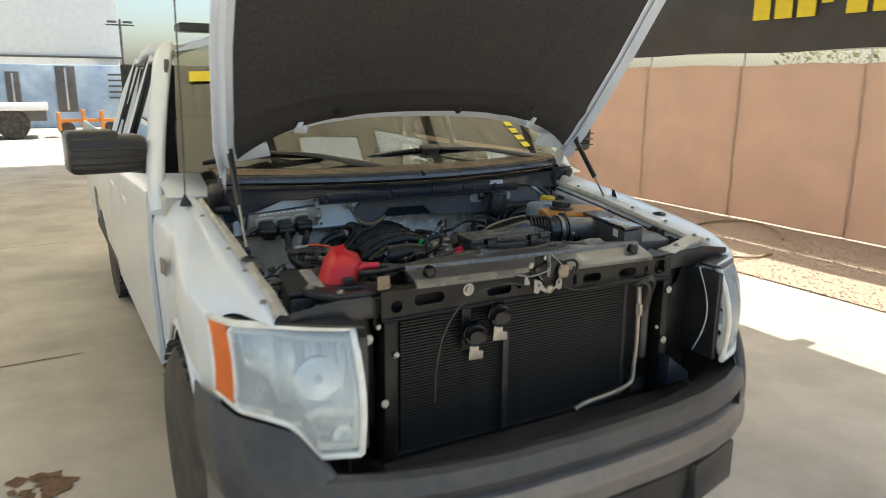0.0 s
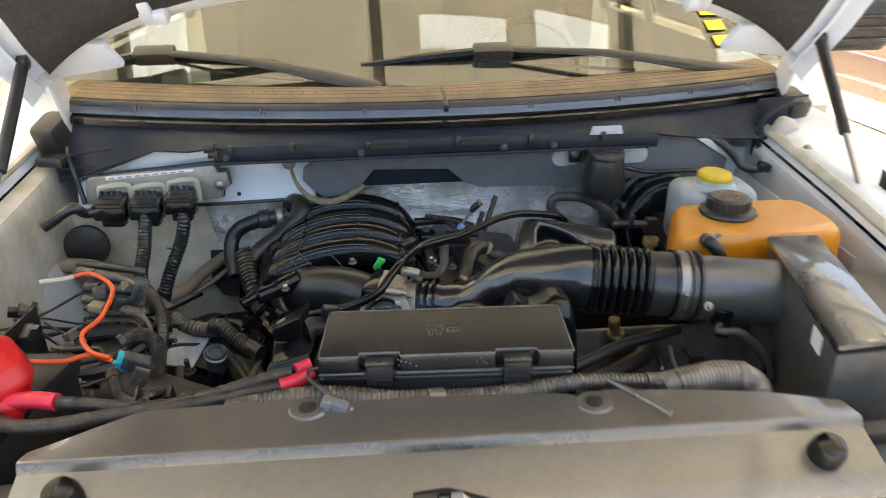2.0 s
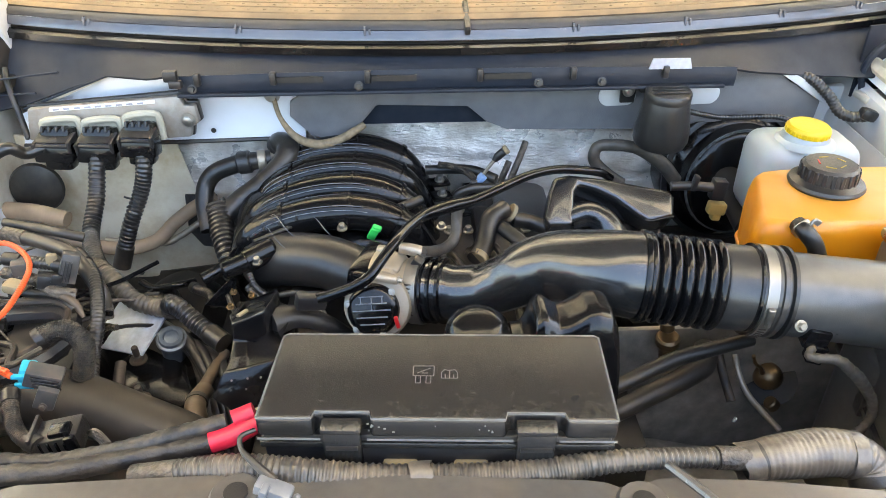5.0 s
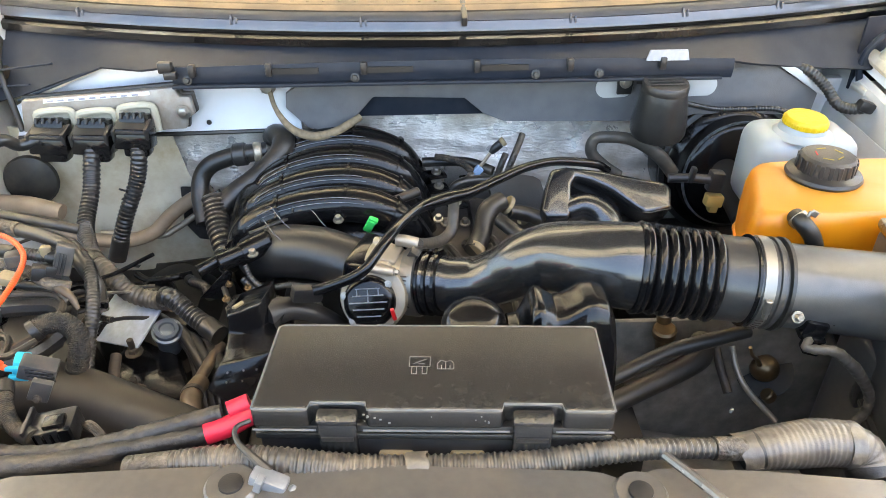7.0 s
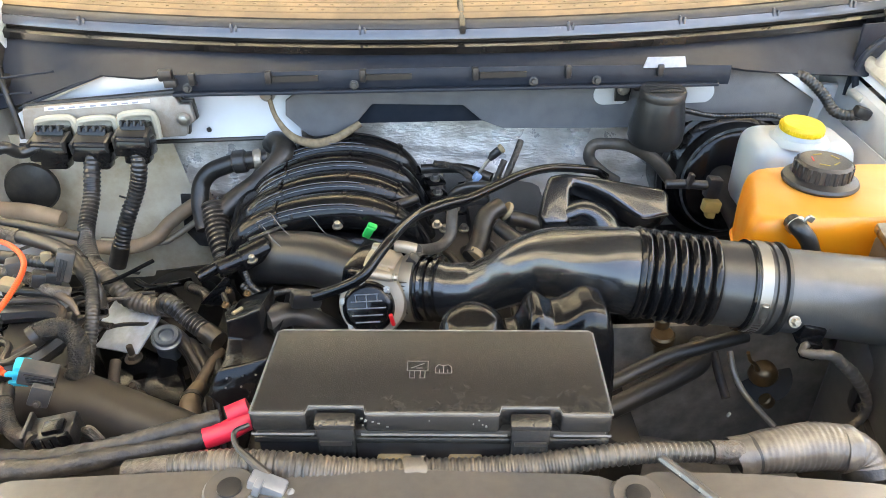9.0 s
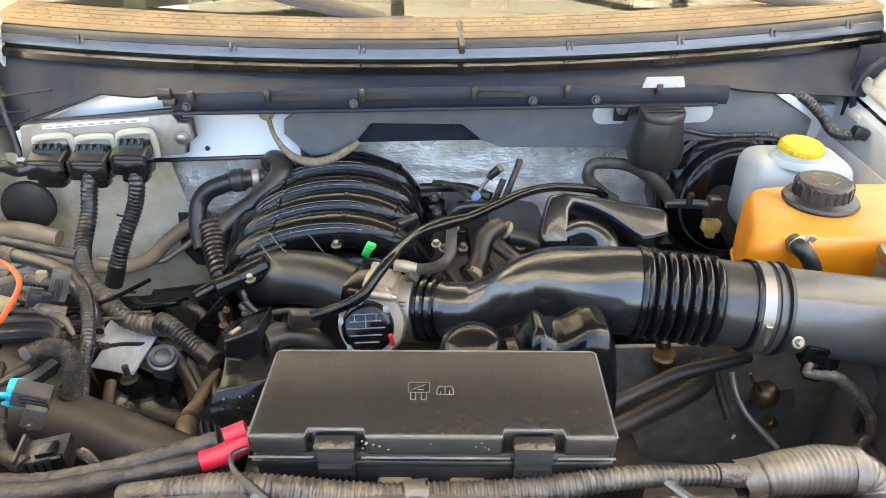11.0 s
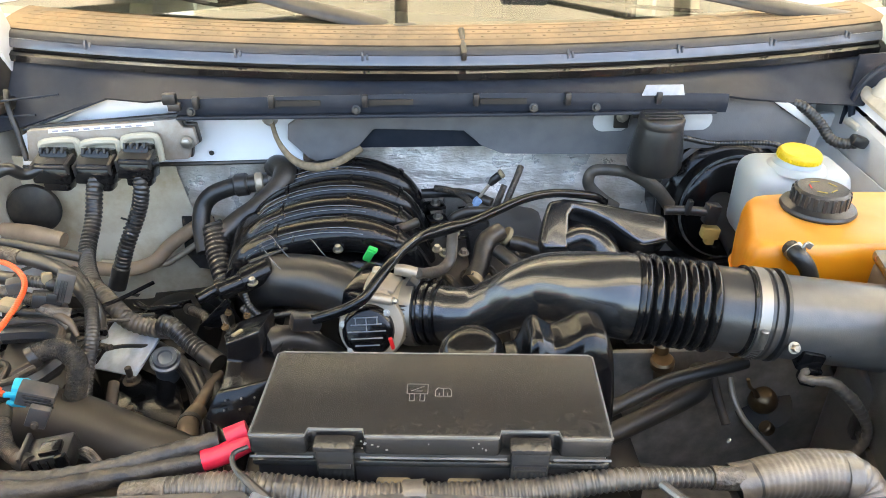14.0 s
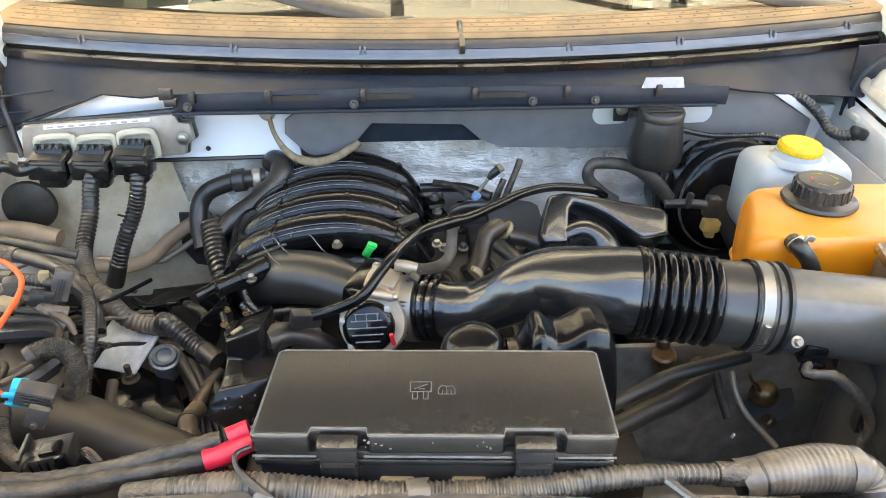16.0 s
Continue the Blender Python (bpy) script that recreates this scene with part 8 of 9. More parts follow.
for x in (-0.1365, 0.0225):
    cl = part("lid_clip", join(cbox((x, LY0 - 0.002, LZ - 0.030), (0.032, 0.009, 0.044), (4, 0, 0), 0.003), cbox((x, LY0 - 0.001, LZ - 0.008), (0.034, 0.014, 0.008), (12, 0, 0), 0.003)), M["lid"], fb, "black lid clip")
    part("clip_groove", cbox((x, LY0 - 0.0075, LZ - 0.026), (0.026, 0.002, 0.004), (4, 0, 0), 0), M["black"], cl)
for x in (-0.09, -0.03):
    part("lower_tab", join(cbox((x, LY0, LZ - 0.058), (0.03, 0.01, 0.016), (0, 0, 0), 0.003), cbox((x, LY0 - 0.004, LZ - 0.064), (0.02, 0.004, 0.008), (0, 0, 0), 0.001)), M["tan_plug"], fb)
# moulded fuse and book signs on the lid, thin raised lines
def line(parent, a, b, w=0.00035):
    a, b = Vector((*a, LZ + 0.0003)), Vector((*b, LZ + 0.0003))
    part("moulded_line", rod(a, b, w, 6), M["moulding"], parent)
ix, iy = -0.0805, 0.2700
for a, b in (((0, 0), (0.022, 0)), ((0.022, 0), (0.022, 0.014)), ((0.022, 0.014), (0, 0.014)), ((0, 0.014), (0, 0)), ((0.004, 0.004), (0.018, 0.011)), ((0.009, 0.004), (0.016, 0.004)), ((0.003, 0), (0.003, -0.010)), ((0.008, 0), (0.008, -0.010)), ((0.003, -0.010), (0.008, -0.010)), ((0.014, 0), (0.014, -0.010)), ((0.019, 0), (0.019, -0.010)), ((0.014, -0.010), (0.019, -0.010)),
             ((0.030, -0.003), (0.047, -0.003)), ((0.030, -0.003), (0.030, 0.005)), ((0.047, -0.003), (0.047, 0.005)), ((0.030, 0.005), (0.033, 0.009)), ((0.033, 0.009), (0.0385, 0.0075)), ((0.0385, 0.0075), (0.044, 0.009)), ((0.044, 0.009), (0.047, 0.005)), ((0.0385, -0.003), (0.0385, 0.0075)), ((0.034, -0.003), (0.034, 0.002)), ((0.043, -0.003), (0.043, 0.002))):
    line(lid, (ix + 0.82 * a[0], iy + 0.9 * a[1]), (ix + 0.82 * b[0], iy + 0.9 * b[1]))
# pale beads on the lid edges: painted highlight as well as wear
rim_line = [(LX0 + 0.0012, LY0 + 0.001), (-0.161, LY0 + 0.001), (-0.159, LY0 + 0.0085), (-0.114, LY0 + 0.0085), (-0.112, LY0 + 0.001), (-0.003, LY0 + 0.001), (-0.001, LY0 + 0.0085), (0.046, LY0 + 0.0085), (0.048, LY0 + 0.001), (LX1 - 0.001, LY0 + 0.001), (LX1 - 0.0005, LY1 - 0.004), (LX1 - 0.004, LY1 - 0.001), (LX0 + 0.007, LY1 - 0.001), (LX0 + 0.003, LY1 - 0.004), (LX0 + 0.0012, LY0 + 0.001)]
part("lit_worn_rim", tube([(x, y, LZ - 0.0010) for x, y in rim_line], 0.0011, 6, 1, smooth_path=False), M["moulding"], lid, "pale lid rim, edge highlight with wear")
part("skirt_bead", tube([(LX0, LY0 - 0.0012, LZ - 0.0225), (-0.155, LY0 - 0.0012, LZ - 0.0225)], 0.0011, 6, 1, smooth_path=False), M["moulding"], lid)
part("skirt_bead", tube([(-0.116, LY0 - 0.0012, LZ - 0.0225), (0.004, LY0 - 0.0012, LZ - 0.0225)], 0.0011, 6, 1, smooth_path=False), M["moulding"], lid)
part("skirt_bead", tube([(0.042, LY0 - 0.0012, LZ - 0.0225), (LX1, LY0 - 0.0012, LZ - 0.0225)], 0.0011, 6, 1, smooth_path=False), M["moulding"], lid)
part("wear_specks", join(*[cbox((-0.06 + rng.uniform(-0.06, 0.06), LY0 - 0.0002, LZ - 0.010 + rng.uniform(-0.006, 0.006)), (rng.uniform(0.0006, 0.0022), 0.0010, 0.0009), (0, 0, 0), 0) for _ in range(14)]), M["speck"], lid, "pale scuff specks")["kind"] = "stuff"

# the whole box stands a little askew
fb.rotation_euler = (0, 0, radians(-3.2))

# loom lying along the front
hose([(-0.314, 0.215, 1.128), (-0.239, 0.212, 1.139), (-0.183, 0.205, 1.14), (-0.128, 0.203, 1.132), (-0.073, 0.203, 1.128), (0.002, 0.203, 1.129), (0.087, 0.207, 1.138), (0.148, 0.215, 1.13), (0.205, 0.22, 1.121)], [0.010, 0.012, 0.0135, 0.0135, 0.0135, 0.013, 0.010, 0.009, 0.009], "dusty_loom", "dusty corrugated wiring loom before the fuse box", "cable", "wiring_loom", 0.0055, 0.0013, seg=16)
hose([(0.209, 0.222, 1.113), (0.231, 0.225, 1.115), (0.255, 0.228, 1.114), (0.279, 0.23, 1.114), (0.302, 0.228, 1.112), (0.317, 0.222, 1.105), (0.32, 0.21, 1.093)], [0.0165, 0.019, 0.0205, 0.0215, 0.021, 0.020, 0.019], "tan_tape", "thick taped corrugated loom", "cable", "wiring_loom", 0.0052, 0.0005, seg=20)


def torn_wrap(c, axis, r, w, seed):
    """A turn of brittle tape with ragged edges round a loom."""
    c, axis = Vector(c), Vector(axis).normalized()
    e1 = axis.cross(Vector((0, 0, 1))).normalized()
    e2 = axis.cross(e1)

    def at(u, v):
        a = 2 * math.pi * u
        ragged = 0.35 * w * noise.noise((9 * u, seed, 4 * round(v)))
        rr = r + 0.0006 * (1 + noise.noise((12 * u, 3 * v, seed))) + 0.002 * max(0, noise.noise((5 * u, seed + 7, 0))) * v
        return c + axis * (lerp(-w, w, v) + ragged) + (e1 * math.cos(a) + e2 * math.sin(a)) * rr
    return sheet(at, 48, 6, 0.0004)


for c, axis, r, w in (((-0.075, 0.203, 1.129), (1, 0, 0), 0.0140, 0.009), ((0.209, 0.222, 1.113), (1, 0.06, 0.12), 0.0175, 0.009), ((0.302, 0.228, 1.112), (1, 0, -0.1), 0.0207, 0.006)):
    single("tape_wrap", torn_wrap(c, axis, r, w, 40 * c[0]), M["tan_tape"], "brittle torn tape wrap on the loom", "tape")
single("loom_collar", tube([(-0.190, 0.188, 1.150), (-0.205, 0.197, 1.160), (-0.217, 0.207, 1.166), (-0.219, 0.217, 1.170), (-0.210, 0.226, 1.168)], [0.0042, 0.0034, 0.0022, 0.0020, 0.0020], 8, 6), M["rubber"], "thin black wire with a ribbed boot beside the fuse box", "cable")
single("inline_connector", join(cbox((-0.190, 0.182, 1.147), (0.030, 0.015, 0.013), (0, 18, -14), 0.003), cbox((-0.196, 0.176, 1.152), (0.006, 0.010, 0.012), (0, 18, -14), 0.001), rod((-0.176, 0.178, 1.141), (-0.168, 0.176, 1.137), 0.006, 10, 0.002)), M["smoke"], "smoky grey plastic inline wiring connector", "connector")

# ---- battery side ----
bat = thing("battery", (-0.67, 0.33, 0.85), "dusty dark battery with label strip", "battery")
part("case", prism([(-0.80, 0.20), (-0.60, 0.175), (-0.555, 0.40), (-0.755, 0.43)], 0.20, Matrix.Translation((0, 0, 0.88)), 0.010), M["black"], bat)
part("top_cover", prism([(-0.805, 0.198), (-0.598, 0.172), (-0.55, 0.405), (-0.76, 0.435)], 0.018, Matrix.Translation((0, 0, 1.082)), 0.006), M["satin"], bat, "dust-coated battery top")
part("label", prism([(-0.735, 0.205), (-0.70, 0.20), (-0.675, 0.39), (-0.71, 0.395)], 0.002, Matrix.Translation((0, 0, 1.101)), 0), M["label"], bat, "pale worn label strip")
for k in range(7):
    part("label_bar", cbox((-0.716 + 0.004 * k, 0.225 + 0.024 * k, 1.104), (0.02, 0.008, 0.001), (0, 0, -8), 0), M["printed"], bat)
tc = thing("battery_terminal_cover", (-0.635, 0.25, 1.1), "bright red plastic battery terminal cover", "terminal cover")
def red_cover(u, v):
    a = 2 * math.pi * u
    r = table(v, (0, 0.5, 0.8, 1), (1.0, 0.92, 0.62, 0.05)) * (1 + 0.10 * math.sin(2 * a) + 0.06 * math.sin(5 * a + 1))
    k = 1 + 0.10 * math.cos(3 * a + 0.6) * v
    return -0.632 + 0.060 * r * k * math.cos(a) + 0.030 * v, 0.272 + 0.070 * r * math.sin(a) + 0.020 * v, 1.10 + table(v, (0, 0.5, 0.8, 1), (0, 0.046, 0.072, 0.082)) - 0.012 * v * math.cos(a + 0.4)
part("hood", sheet(red_cover, 32, 14), M["red"], tc)
part("notch", cbox((-0.635, 0.188, 1.112), (0.034, 0.012, 0.022), (0, 0, 4), 0.004), M["black"], tc)
part("snout", cbox((-0.585, 0.262, 1.118), (0.05, 0.035, 0.032), (0, 10, 15), 0.010, 3), M["red"], tc)
hose([(-0.60, 0.262, 1.122), (-0.55, 0.258, 1.128), (-0.515, 0.25, 1.128)], 0.0105, "red_sleeve", "red heat-shrink sleeve on the battery cable", "cable", "cable_sleeve")
hose([(-0.63, 0.284, 1.11), (-0.56, 0.225, 1.118), (-0.50, 0.215, 1.122), (-0.423, 0.225, 1.125), (-0.386, 0.226, 1.125), (-0.334, 0.237, 1.125), (-0.287, 0.244, 1.128), (-0.254, 0.25, 1.13)], 0.0092, "cable", "thick black battery cable", "cable", "battery_cable", 0.019, 0.0005)
hose([(-0.258, 0.249, 1.13), (-0.24, 0.255, 1.132), (-0.221, 0.266, 1.135)], 0.0096, "red_sleeve", "red heat-shrink sleeve at the fuse box", "cable", "cable_sleeve")
hose([(-0.515, 0.25, 1.128), (-0.417, 0.247, 1.115), (-0.363, 0.248, 1.12), (-0.322, 0.248, 1.13), (-0.278, 0.255, 1.138), (-0.246, 0.264, 1.14)], 0.008, "cable", "black taped cable to the fuse box", "cable", "battery_cable", 0.012, 0.0006)
hose([(-0.24, 0.264, 1.142), (-0.231, 0.268, 1.143), (-0.222, 0.271, 1.145)], 0.0082, "red_sleeve", "red heat-shrink sleeve at the fuse box", "cable", "cable_sleeve")
ow = hose([(-0.633, 0.579, 1.13), (-0.596, 0.595, 1.13), (-0.549, 0.55, 1.125), (-0.539, 0.469, 1.12), (-0.553, 0.429, 1.115), (-0.53, 0.39, 1.11), (-0.501, 0.378, 1.105)], 0.0036, "orange_wire", "orange wire looping to the cyan clip", "wire", "orange_wire", 0.004, 0.0004, seg=8)
hose([(-0.609, 0.359, 1.12), (-0.558, 0.368, 1.11), (-0.531, 0.389, 1.105), (-0.498, 0.377, 1.1)], 0.0036, "orange_wire", "orange wire to the cyan clip", "wire", "orange_wire", 0.004, 0.0004, seg=8)
single("wire_sleeve", tube([(-0.665, 0.573, 1.13), (-0.633, 0.579, 1.13), (-0.619, 0.587, 1.13)], 0.0042, 8, 4), M["white_plastic"], "short white wire sleeve", "sleeve")
cy = thing("inline_plug", (-0.497, 0.394, 1.09), "grey inline plug with cyan clip", "plug")
part("cyan_clip", join(cbox((-0.491, 0.392, 1.090), (0.016, 0.020, 0.024), (0, 20, 15), 0.003), cbox((-0.491, 0.380, 1.096), (0.019, 0.005, 0.005), (0, 20, 15), 0.001), cbox((-0.491, 0.380, 1.084), (0.019, 0.005, 0.005), (0, 20, 15), 0.001)), M["cyan"], cy, "cyan plastic clip")
part("plug_body", cbox((-0.473, 0.389, 1.088), (0.036, 0.022, 0.019), (0, 26, 10), 0.002), M["grey_conn"], cy)
for k in range(3):
    part("plug_rib", cbox(Vector((-0.471, 0.389, 1.088)) + Vector((0.004, -0.0115, 0.005 - 0.005 * k)), (0.028, 0.002, 0.0016), (0, 26, 10), 0.0005, 1), M["gloss"], cy)
part("plug_tab", cbox((-0.461, 0.361, 1.083), (0.020, 0.008, 0.026), (0, 28, 10), 0.0015), M["grey_conn"], cy)
part("tab_screw", bolt((-0.457, 0.346, 1.085), (0, -1, 0.3), 0.003, 0.003), M["rusty"], cy)

# ---- battery side clutter ----
tray = thing("open_black_tray", (-0.544, 0.512, 1.06), "black plastic tray with pale worn rim", "tray")
rimp = [(-0.605, 0.562, 1.06), (-0.546, 0.565, 1.06), (-0.519, 0.546, 1.06), (-0.514, 0.505, 1.06), (-0.542, 0.456, 1.06), (-0.575, 0.446, 1.06)]
part("floor", prism([(p[0], p[1]) for p in rimp], 0.006, Matrix.Translation((0, 0, 1.02)), 0.001), M["void"], tray)
part("rim", tube([Vector(p) for p in rimp], 0.0045, 8, 2), M["rusty"], tray, "worn brown rim")
part("wall", tube([Vector(p) - Vector((0, 0, 0.02)) for p in rimp], 0.012, 8, 2), M["black"], tray)
hose([(-0.655, 0.688, 1.09), (-0.589, 0.661, 1.09), (-0.544, 0.637, 1.085), (-0.512, 0.606, 1.07), (-0.495, 0.589, 1.05), (-0.495, 0.579, 1.02)], 0.010, "loom", "dusty black cable across the battery side", "cable", "wiring_loom")
hose([(-0.544, 0.649, 1.08), (-0.507, 0.606, 1.07), (-0.484, 0.544, 1.05), (-0.482, 0.501, 1.02), (-0.474, 0.459, 1), (-0.474, 0.441, 0.98)], 0.009, "loom", "black corrugated loom running down", "cable", "wiring_loom", 0.005, 0.001)
hose([(-0.548, 0.70, 1.02), (-0.520, 0.675, 1.018), (-0.486, 0.65, 0.998), (-0.449, 0.64, 0.990), (-0.418, 0.628, 0.996)], 0.0135, "dusty_loom", "thick dusty corrugated loom towards the engine", "cable", "wiring_loom", 0.0075, 0.0012)
hose([(-0.428, 0.628, 1.004), (-0.412, 0.618, 1.006), (-0.384, 0.60, 0.990), (-0.343, 0.57, 0.978)], 0.0135, "loom", "thick black corrugated loom beside the engine cover", "cable", "wiring_loom", 0.0065, 0.0018)
hose([(-0.523, 0.472, 1.07), (-0.509, 0.481, 1.075), (-0.489, 0.483, 1.075), (-0.474, 0.477, 1.06), (-0.473, 0.464, 1.04), (-0.484, 0.458, 1.01)], 0.0125, "braid", "black braided loom beside the tray", "cable", "wiring_loom", 0.0024, 0.0005)
hose([(-0.586, 0.446, 0.99), (-0.536, 0.457, 0.995), (-0.481, 0.448, 0.99), (-0.411, 0.424, 0.98), (-0.353, 0.407, 0.97), (-0.326, 0.399, 0.96)], [0.034, 0.036, 0.036, 0.034, 0.030, 0.028], "radiator_hose", "large dusty radiator hose", "hose", "radiator_hose", seg=20)
hose([(-0.496, 0.364, 1.09), (-0.484, 0.336, 1.085), (-0.467, 0.314, 1.08), (-0.441, 0.298, 1.08)], 0.008, "braid", "black braided loom at the battery", "cable", "wiring_loom", 0.0024, 0.0004)
gc = thing("grey_plug", (-0.530, 0.583, 1.09), "dusty grey wiring plug with cream seal", "plug")
part("body", cbox((-0.519, 0.578, 1.103), (0.021, 0.018, 0.040), (-8, 24, 20), 0.002), M["grey_conn"], gc)
part("elbow", cbox((-0.541, 0.570, 1.088), (0.034, 0.020, 0.018), (-8, 20, 20), 0.002), M["black"], gc, "black lower half of the plug")
for k in range(4):
    part("slot_bar", cbox(Vector((-0.519, 0.568, 1.103)) + Vector((0.0035 * (k - 1.5), -0.001, 0.007 * (k - 1.5) * -0.2)), (0.0014, 0.002, 0.028), (-8, 24, 20), 0.0004, 1), M["black"], gc)
part("latch", cbox((-0.530, 0.562, 1.096), (0.012, 0.006, 0.012), (-8, 20, 20), 0.001), M["black"], gc)
part("seal", cbox((-0.546, 0.592, 1.105), (0.014, 0.010, 0.020), (0, 10, 20), 0.004), M["tan_plug"], gc, "aged cream seal")
part("wire_boot", tube([(-0.538, 0.560, 1.078), (-0.527, 0.556, 1.076), (-0.510, 0.549, 1.066), (-0.500, 0.540, 1.052)], [0.004, 0.006, 0.0055, 0.003], 12, 4), M["tan_pipe"], gc, "tapered tan wire boot")
bp = thing("black_plug", (-0.431, 0.32, 1.07), "black multi-way plug on the loom", "plug")
part("body", cbox((-0.429, 0.315, 1.075), (0.044, 0.032, 0.023), (0, -6, 8), 0.003), M["black"], bp)
part("latch", cbox(Vector((-0.424, 0.31, 1.088)), (0.020, 0.016, 0.009), (0, -6, 8), 0.002), M["gloss"], bp)
part("flange", cbox((-0.449, 0.312, 1.077), (0.004, 0.036, 0.029), (0, -6, 8), 0.001), M["black"], bp)
part("keeper", cbox((-0.411, 0.300, 1.080), (0.010, 0.006, 0.020), (0, -6, 8), 0.001), M["gloss"], bp)
for k in range(4):
    part("key_rib", cbox((-0.440 + 0.008 * k, 0.2975, 1.074), (0.002, 0.003, 0.020), (0, -6, 8), 0.0005, 1), M["gloss"], bp)
for k in range(3):
    part("wire", tube([(-0.403, 0.319, 1.075), Vector((-0.39, 0.312, 1.07)) + Vector((0, 0, 0.006 * k)), Vector((-0.381, 0.303, 1.06)) + Vector((0.004 * k, 0, 0))], 0.003, 6, 4), M["tape"], bp)
hose([(-0.659, 0.703, 1.1), (-0.604, 0.684, 1.1), (-0.567, 0.67, 1.1), (-0.54, 0.673, 1.09)], 0.007, "rubber", "thin dusty black hose by the battery", "hose", "hose")
hose([(-0.613, 0.607, 1.1), (-0.565, 0.595, 1.1), (-0.521, 0.59, 1.095)], 0.008, "loom", "black corrugated loom by the battery", "cable", "wiring_loom", 0.005, 0.001)
hose([(-0.619, 0.604, 1.08), (-0.574, 0.586, 1.08), (-0.537, 0.559, 1.08), (-0.513, 0.562, 1.07)], 0.008, "tape", "brown taped wires by the battery", "cable", "wiring")
hose([(-0.611, 0.585, 1.075), (-0.578, 0.571, 1.07), (-0.535, 0.563, 1.07), (-0.509, 0.545, 1.06)], 0.006, "rubber", "thin wires by the battery tray", "cable", "wiring")
single("relay", cbox((-0.585, 0.586, 1.1), (0.02, 0.02, 0.018), (0, 0, 20), 0.004), M["grey_conn"], "small dusty grey relay box", "relay")
single("relay", cbox((-0.581, 0.556, 1.09), (0.024, 0.02, 0.014), (0, 10, -10), 0.004), M["tan_plug"], "small cream plastic relay box", "relay")
sp = thing("heat_plate", (-0.519, 0.677, 0.93), "bare shiny metal plate deep in the bay", "plate")
part("sheet", cbox((-0.492, 0.632, 0.962), (0.100, 0.080, 0.004), (22, -8, -25), 0.001), M["blue_plate"], sp)
cap = thing("blue_grey_cap", (-0.444, 0.64, 0.93), "round blue-grey cap deep in the bay", "cap")
part("body", lathe([(0.016, -0.05), (0.0175, 0.0), (0.016, 0.004), (0.011, 0.004), (0.0095, 0.001), (0.004, 0.0025), (0, 0.0025)], (-0.424, 0.598, 0.968), (0.2, -0.4, 1), 28), M["blue_cap"], cap)
part("rim", lathe([(0.0165, 0.000), (0.0208, -0.002), (0.0208, -0.008), (0.0165, -0.008)], (-0.424, 0.598, 0.968), (0.2, -0.4, 1), 28), M["blue_cap"], cap)
bb = thing("engine_mount_bracket", (-0.438, 0.549, 0.94), "black bracket with two rusty bolts", "bracket")
part("plate", prism([(-0.505, 0.592, 0.93)[:2], (-0.487, 0.635, 0.93)[:2], (-0.409, 0.588, 0.93)[:2], (-0.379, 0.518, 0.93)[:2], (-0.403, 0.483, 0.93)[:2], (-0.463, 0.501, 0.93)[:2]], 0.03, Matrix.Translation((0, 0, 0.90)), 0.006), M["gloss"], bb)
for p in ((-0.468, 0.579, 0.945), (-0.438, 0.5, 0.945)):
    part("bolt", bolt(p, (0, -0.1, 1), 0.008, 0.009), M["rusty"], bb)
    part("stud", rod(p, Vector(p) + Vector((0, -0.003, 0.026)), 0.0045, 10, 0.001), M["rusty"], bb)
hose([(-0.462, 0.521, 0.99), (-0.457, 0.49, 0.98), (-0.446, 0.46, 0.97)], 0.007, "rusty", "short dusty vertical hose", "hose", "hose")
single("pipe_elbow", tube([(-0.357, 0.504, 0.955), (-0.359, 0.478, 0.962), (-0.355, 0.455, 0.965), (-0.351, 0.447, 0.95), (-0.352, 0.457, 0.92)], [0.012, 0.0125, 0.0135, 0.014, 0.014], 16, 6), M["tan_pipe"], "dull tan metal pipe elbow", "pipe")
single("pipe_band", tube([(-0.359, 0.478, 0.962), (-0.358, 0.471, 0.963)], 0.0145, 16, 2, smooth_path=False), M["black"], "black band round the tan pipe", "band")
single("bracket_arm", tube([(-0.347, 0.576, 0.955), (-0.353, 0.549, 0.955), (-0.359, 0.514, 0.955), (-0.365, 0.488, 0.955)], [0.010, 0.011, 0.011, 0.010], 14, 6, squash=0.7), M["tan_pipe"], "tan metal pipe running into the depth", "pipe")
for k in range(5):
    hose([(-0.52 + 0.03 * k, 0.70 - 0.02 * k, 0.93), (-0.47 + 0.03 * k, 0.66 - 0.025 * k, 0.955), (-0.40 + 0.02 * k, 0.60 - 0.03 * k, 0.93), (-0.37 + 0.015 * k, 0.52 - 0.02 * k, 0.88)], 0.007 + 0.001 * (k % 3), "rubber", "thin black hose deep in the bay", "hose", "hose")
# ---- driver's side depths ----
hose([(0.115, 0.422, 0.995), (0.161, 0.44, 1), (0.198, 0.456, 1.005), (0.242, 0.475, 1.01), (0.292, 0.486, 1.015), (0.346, 0.498, 1.02)], 0.0095, "radiator_hose", "black hose passing under the intake duct", "hose", "hose")
hose([(0.121, 0.429, 0.945), (0.172, 0.449, 0.95), (0.216, 0.469, 0.955), (0.267, 0.493, 0.96), (0.3, 0.513, 0.965), (0.313, 0.542, 0.97)], [0.013, 0.013, 0.014, 0.015, 0.016, 0.016], "radiator_hose", "thick black hose under the intake duct", "hose", "hose")
single("brass_fitting", join(rod((0.252, 0.542, 1.02), (0.272, 0.566, 0.92), 0.010, 14, 0.002), rod((0.253, 0.532, 1), (0.255, 0.534, 0.985), 0.016, 16, 0.003)), M["brass"], "dull brass pipe fitting", "fitting")
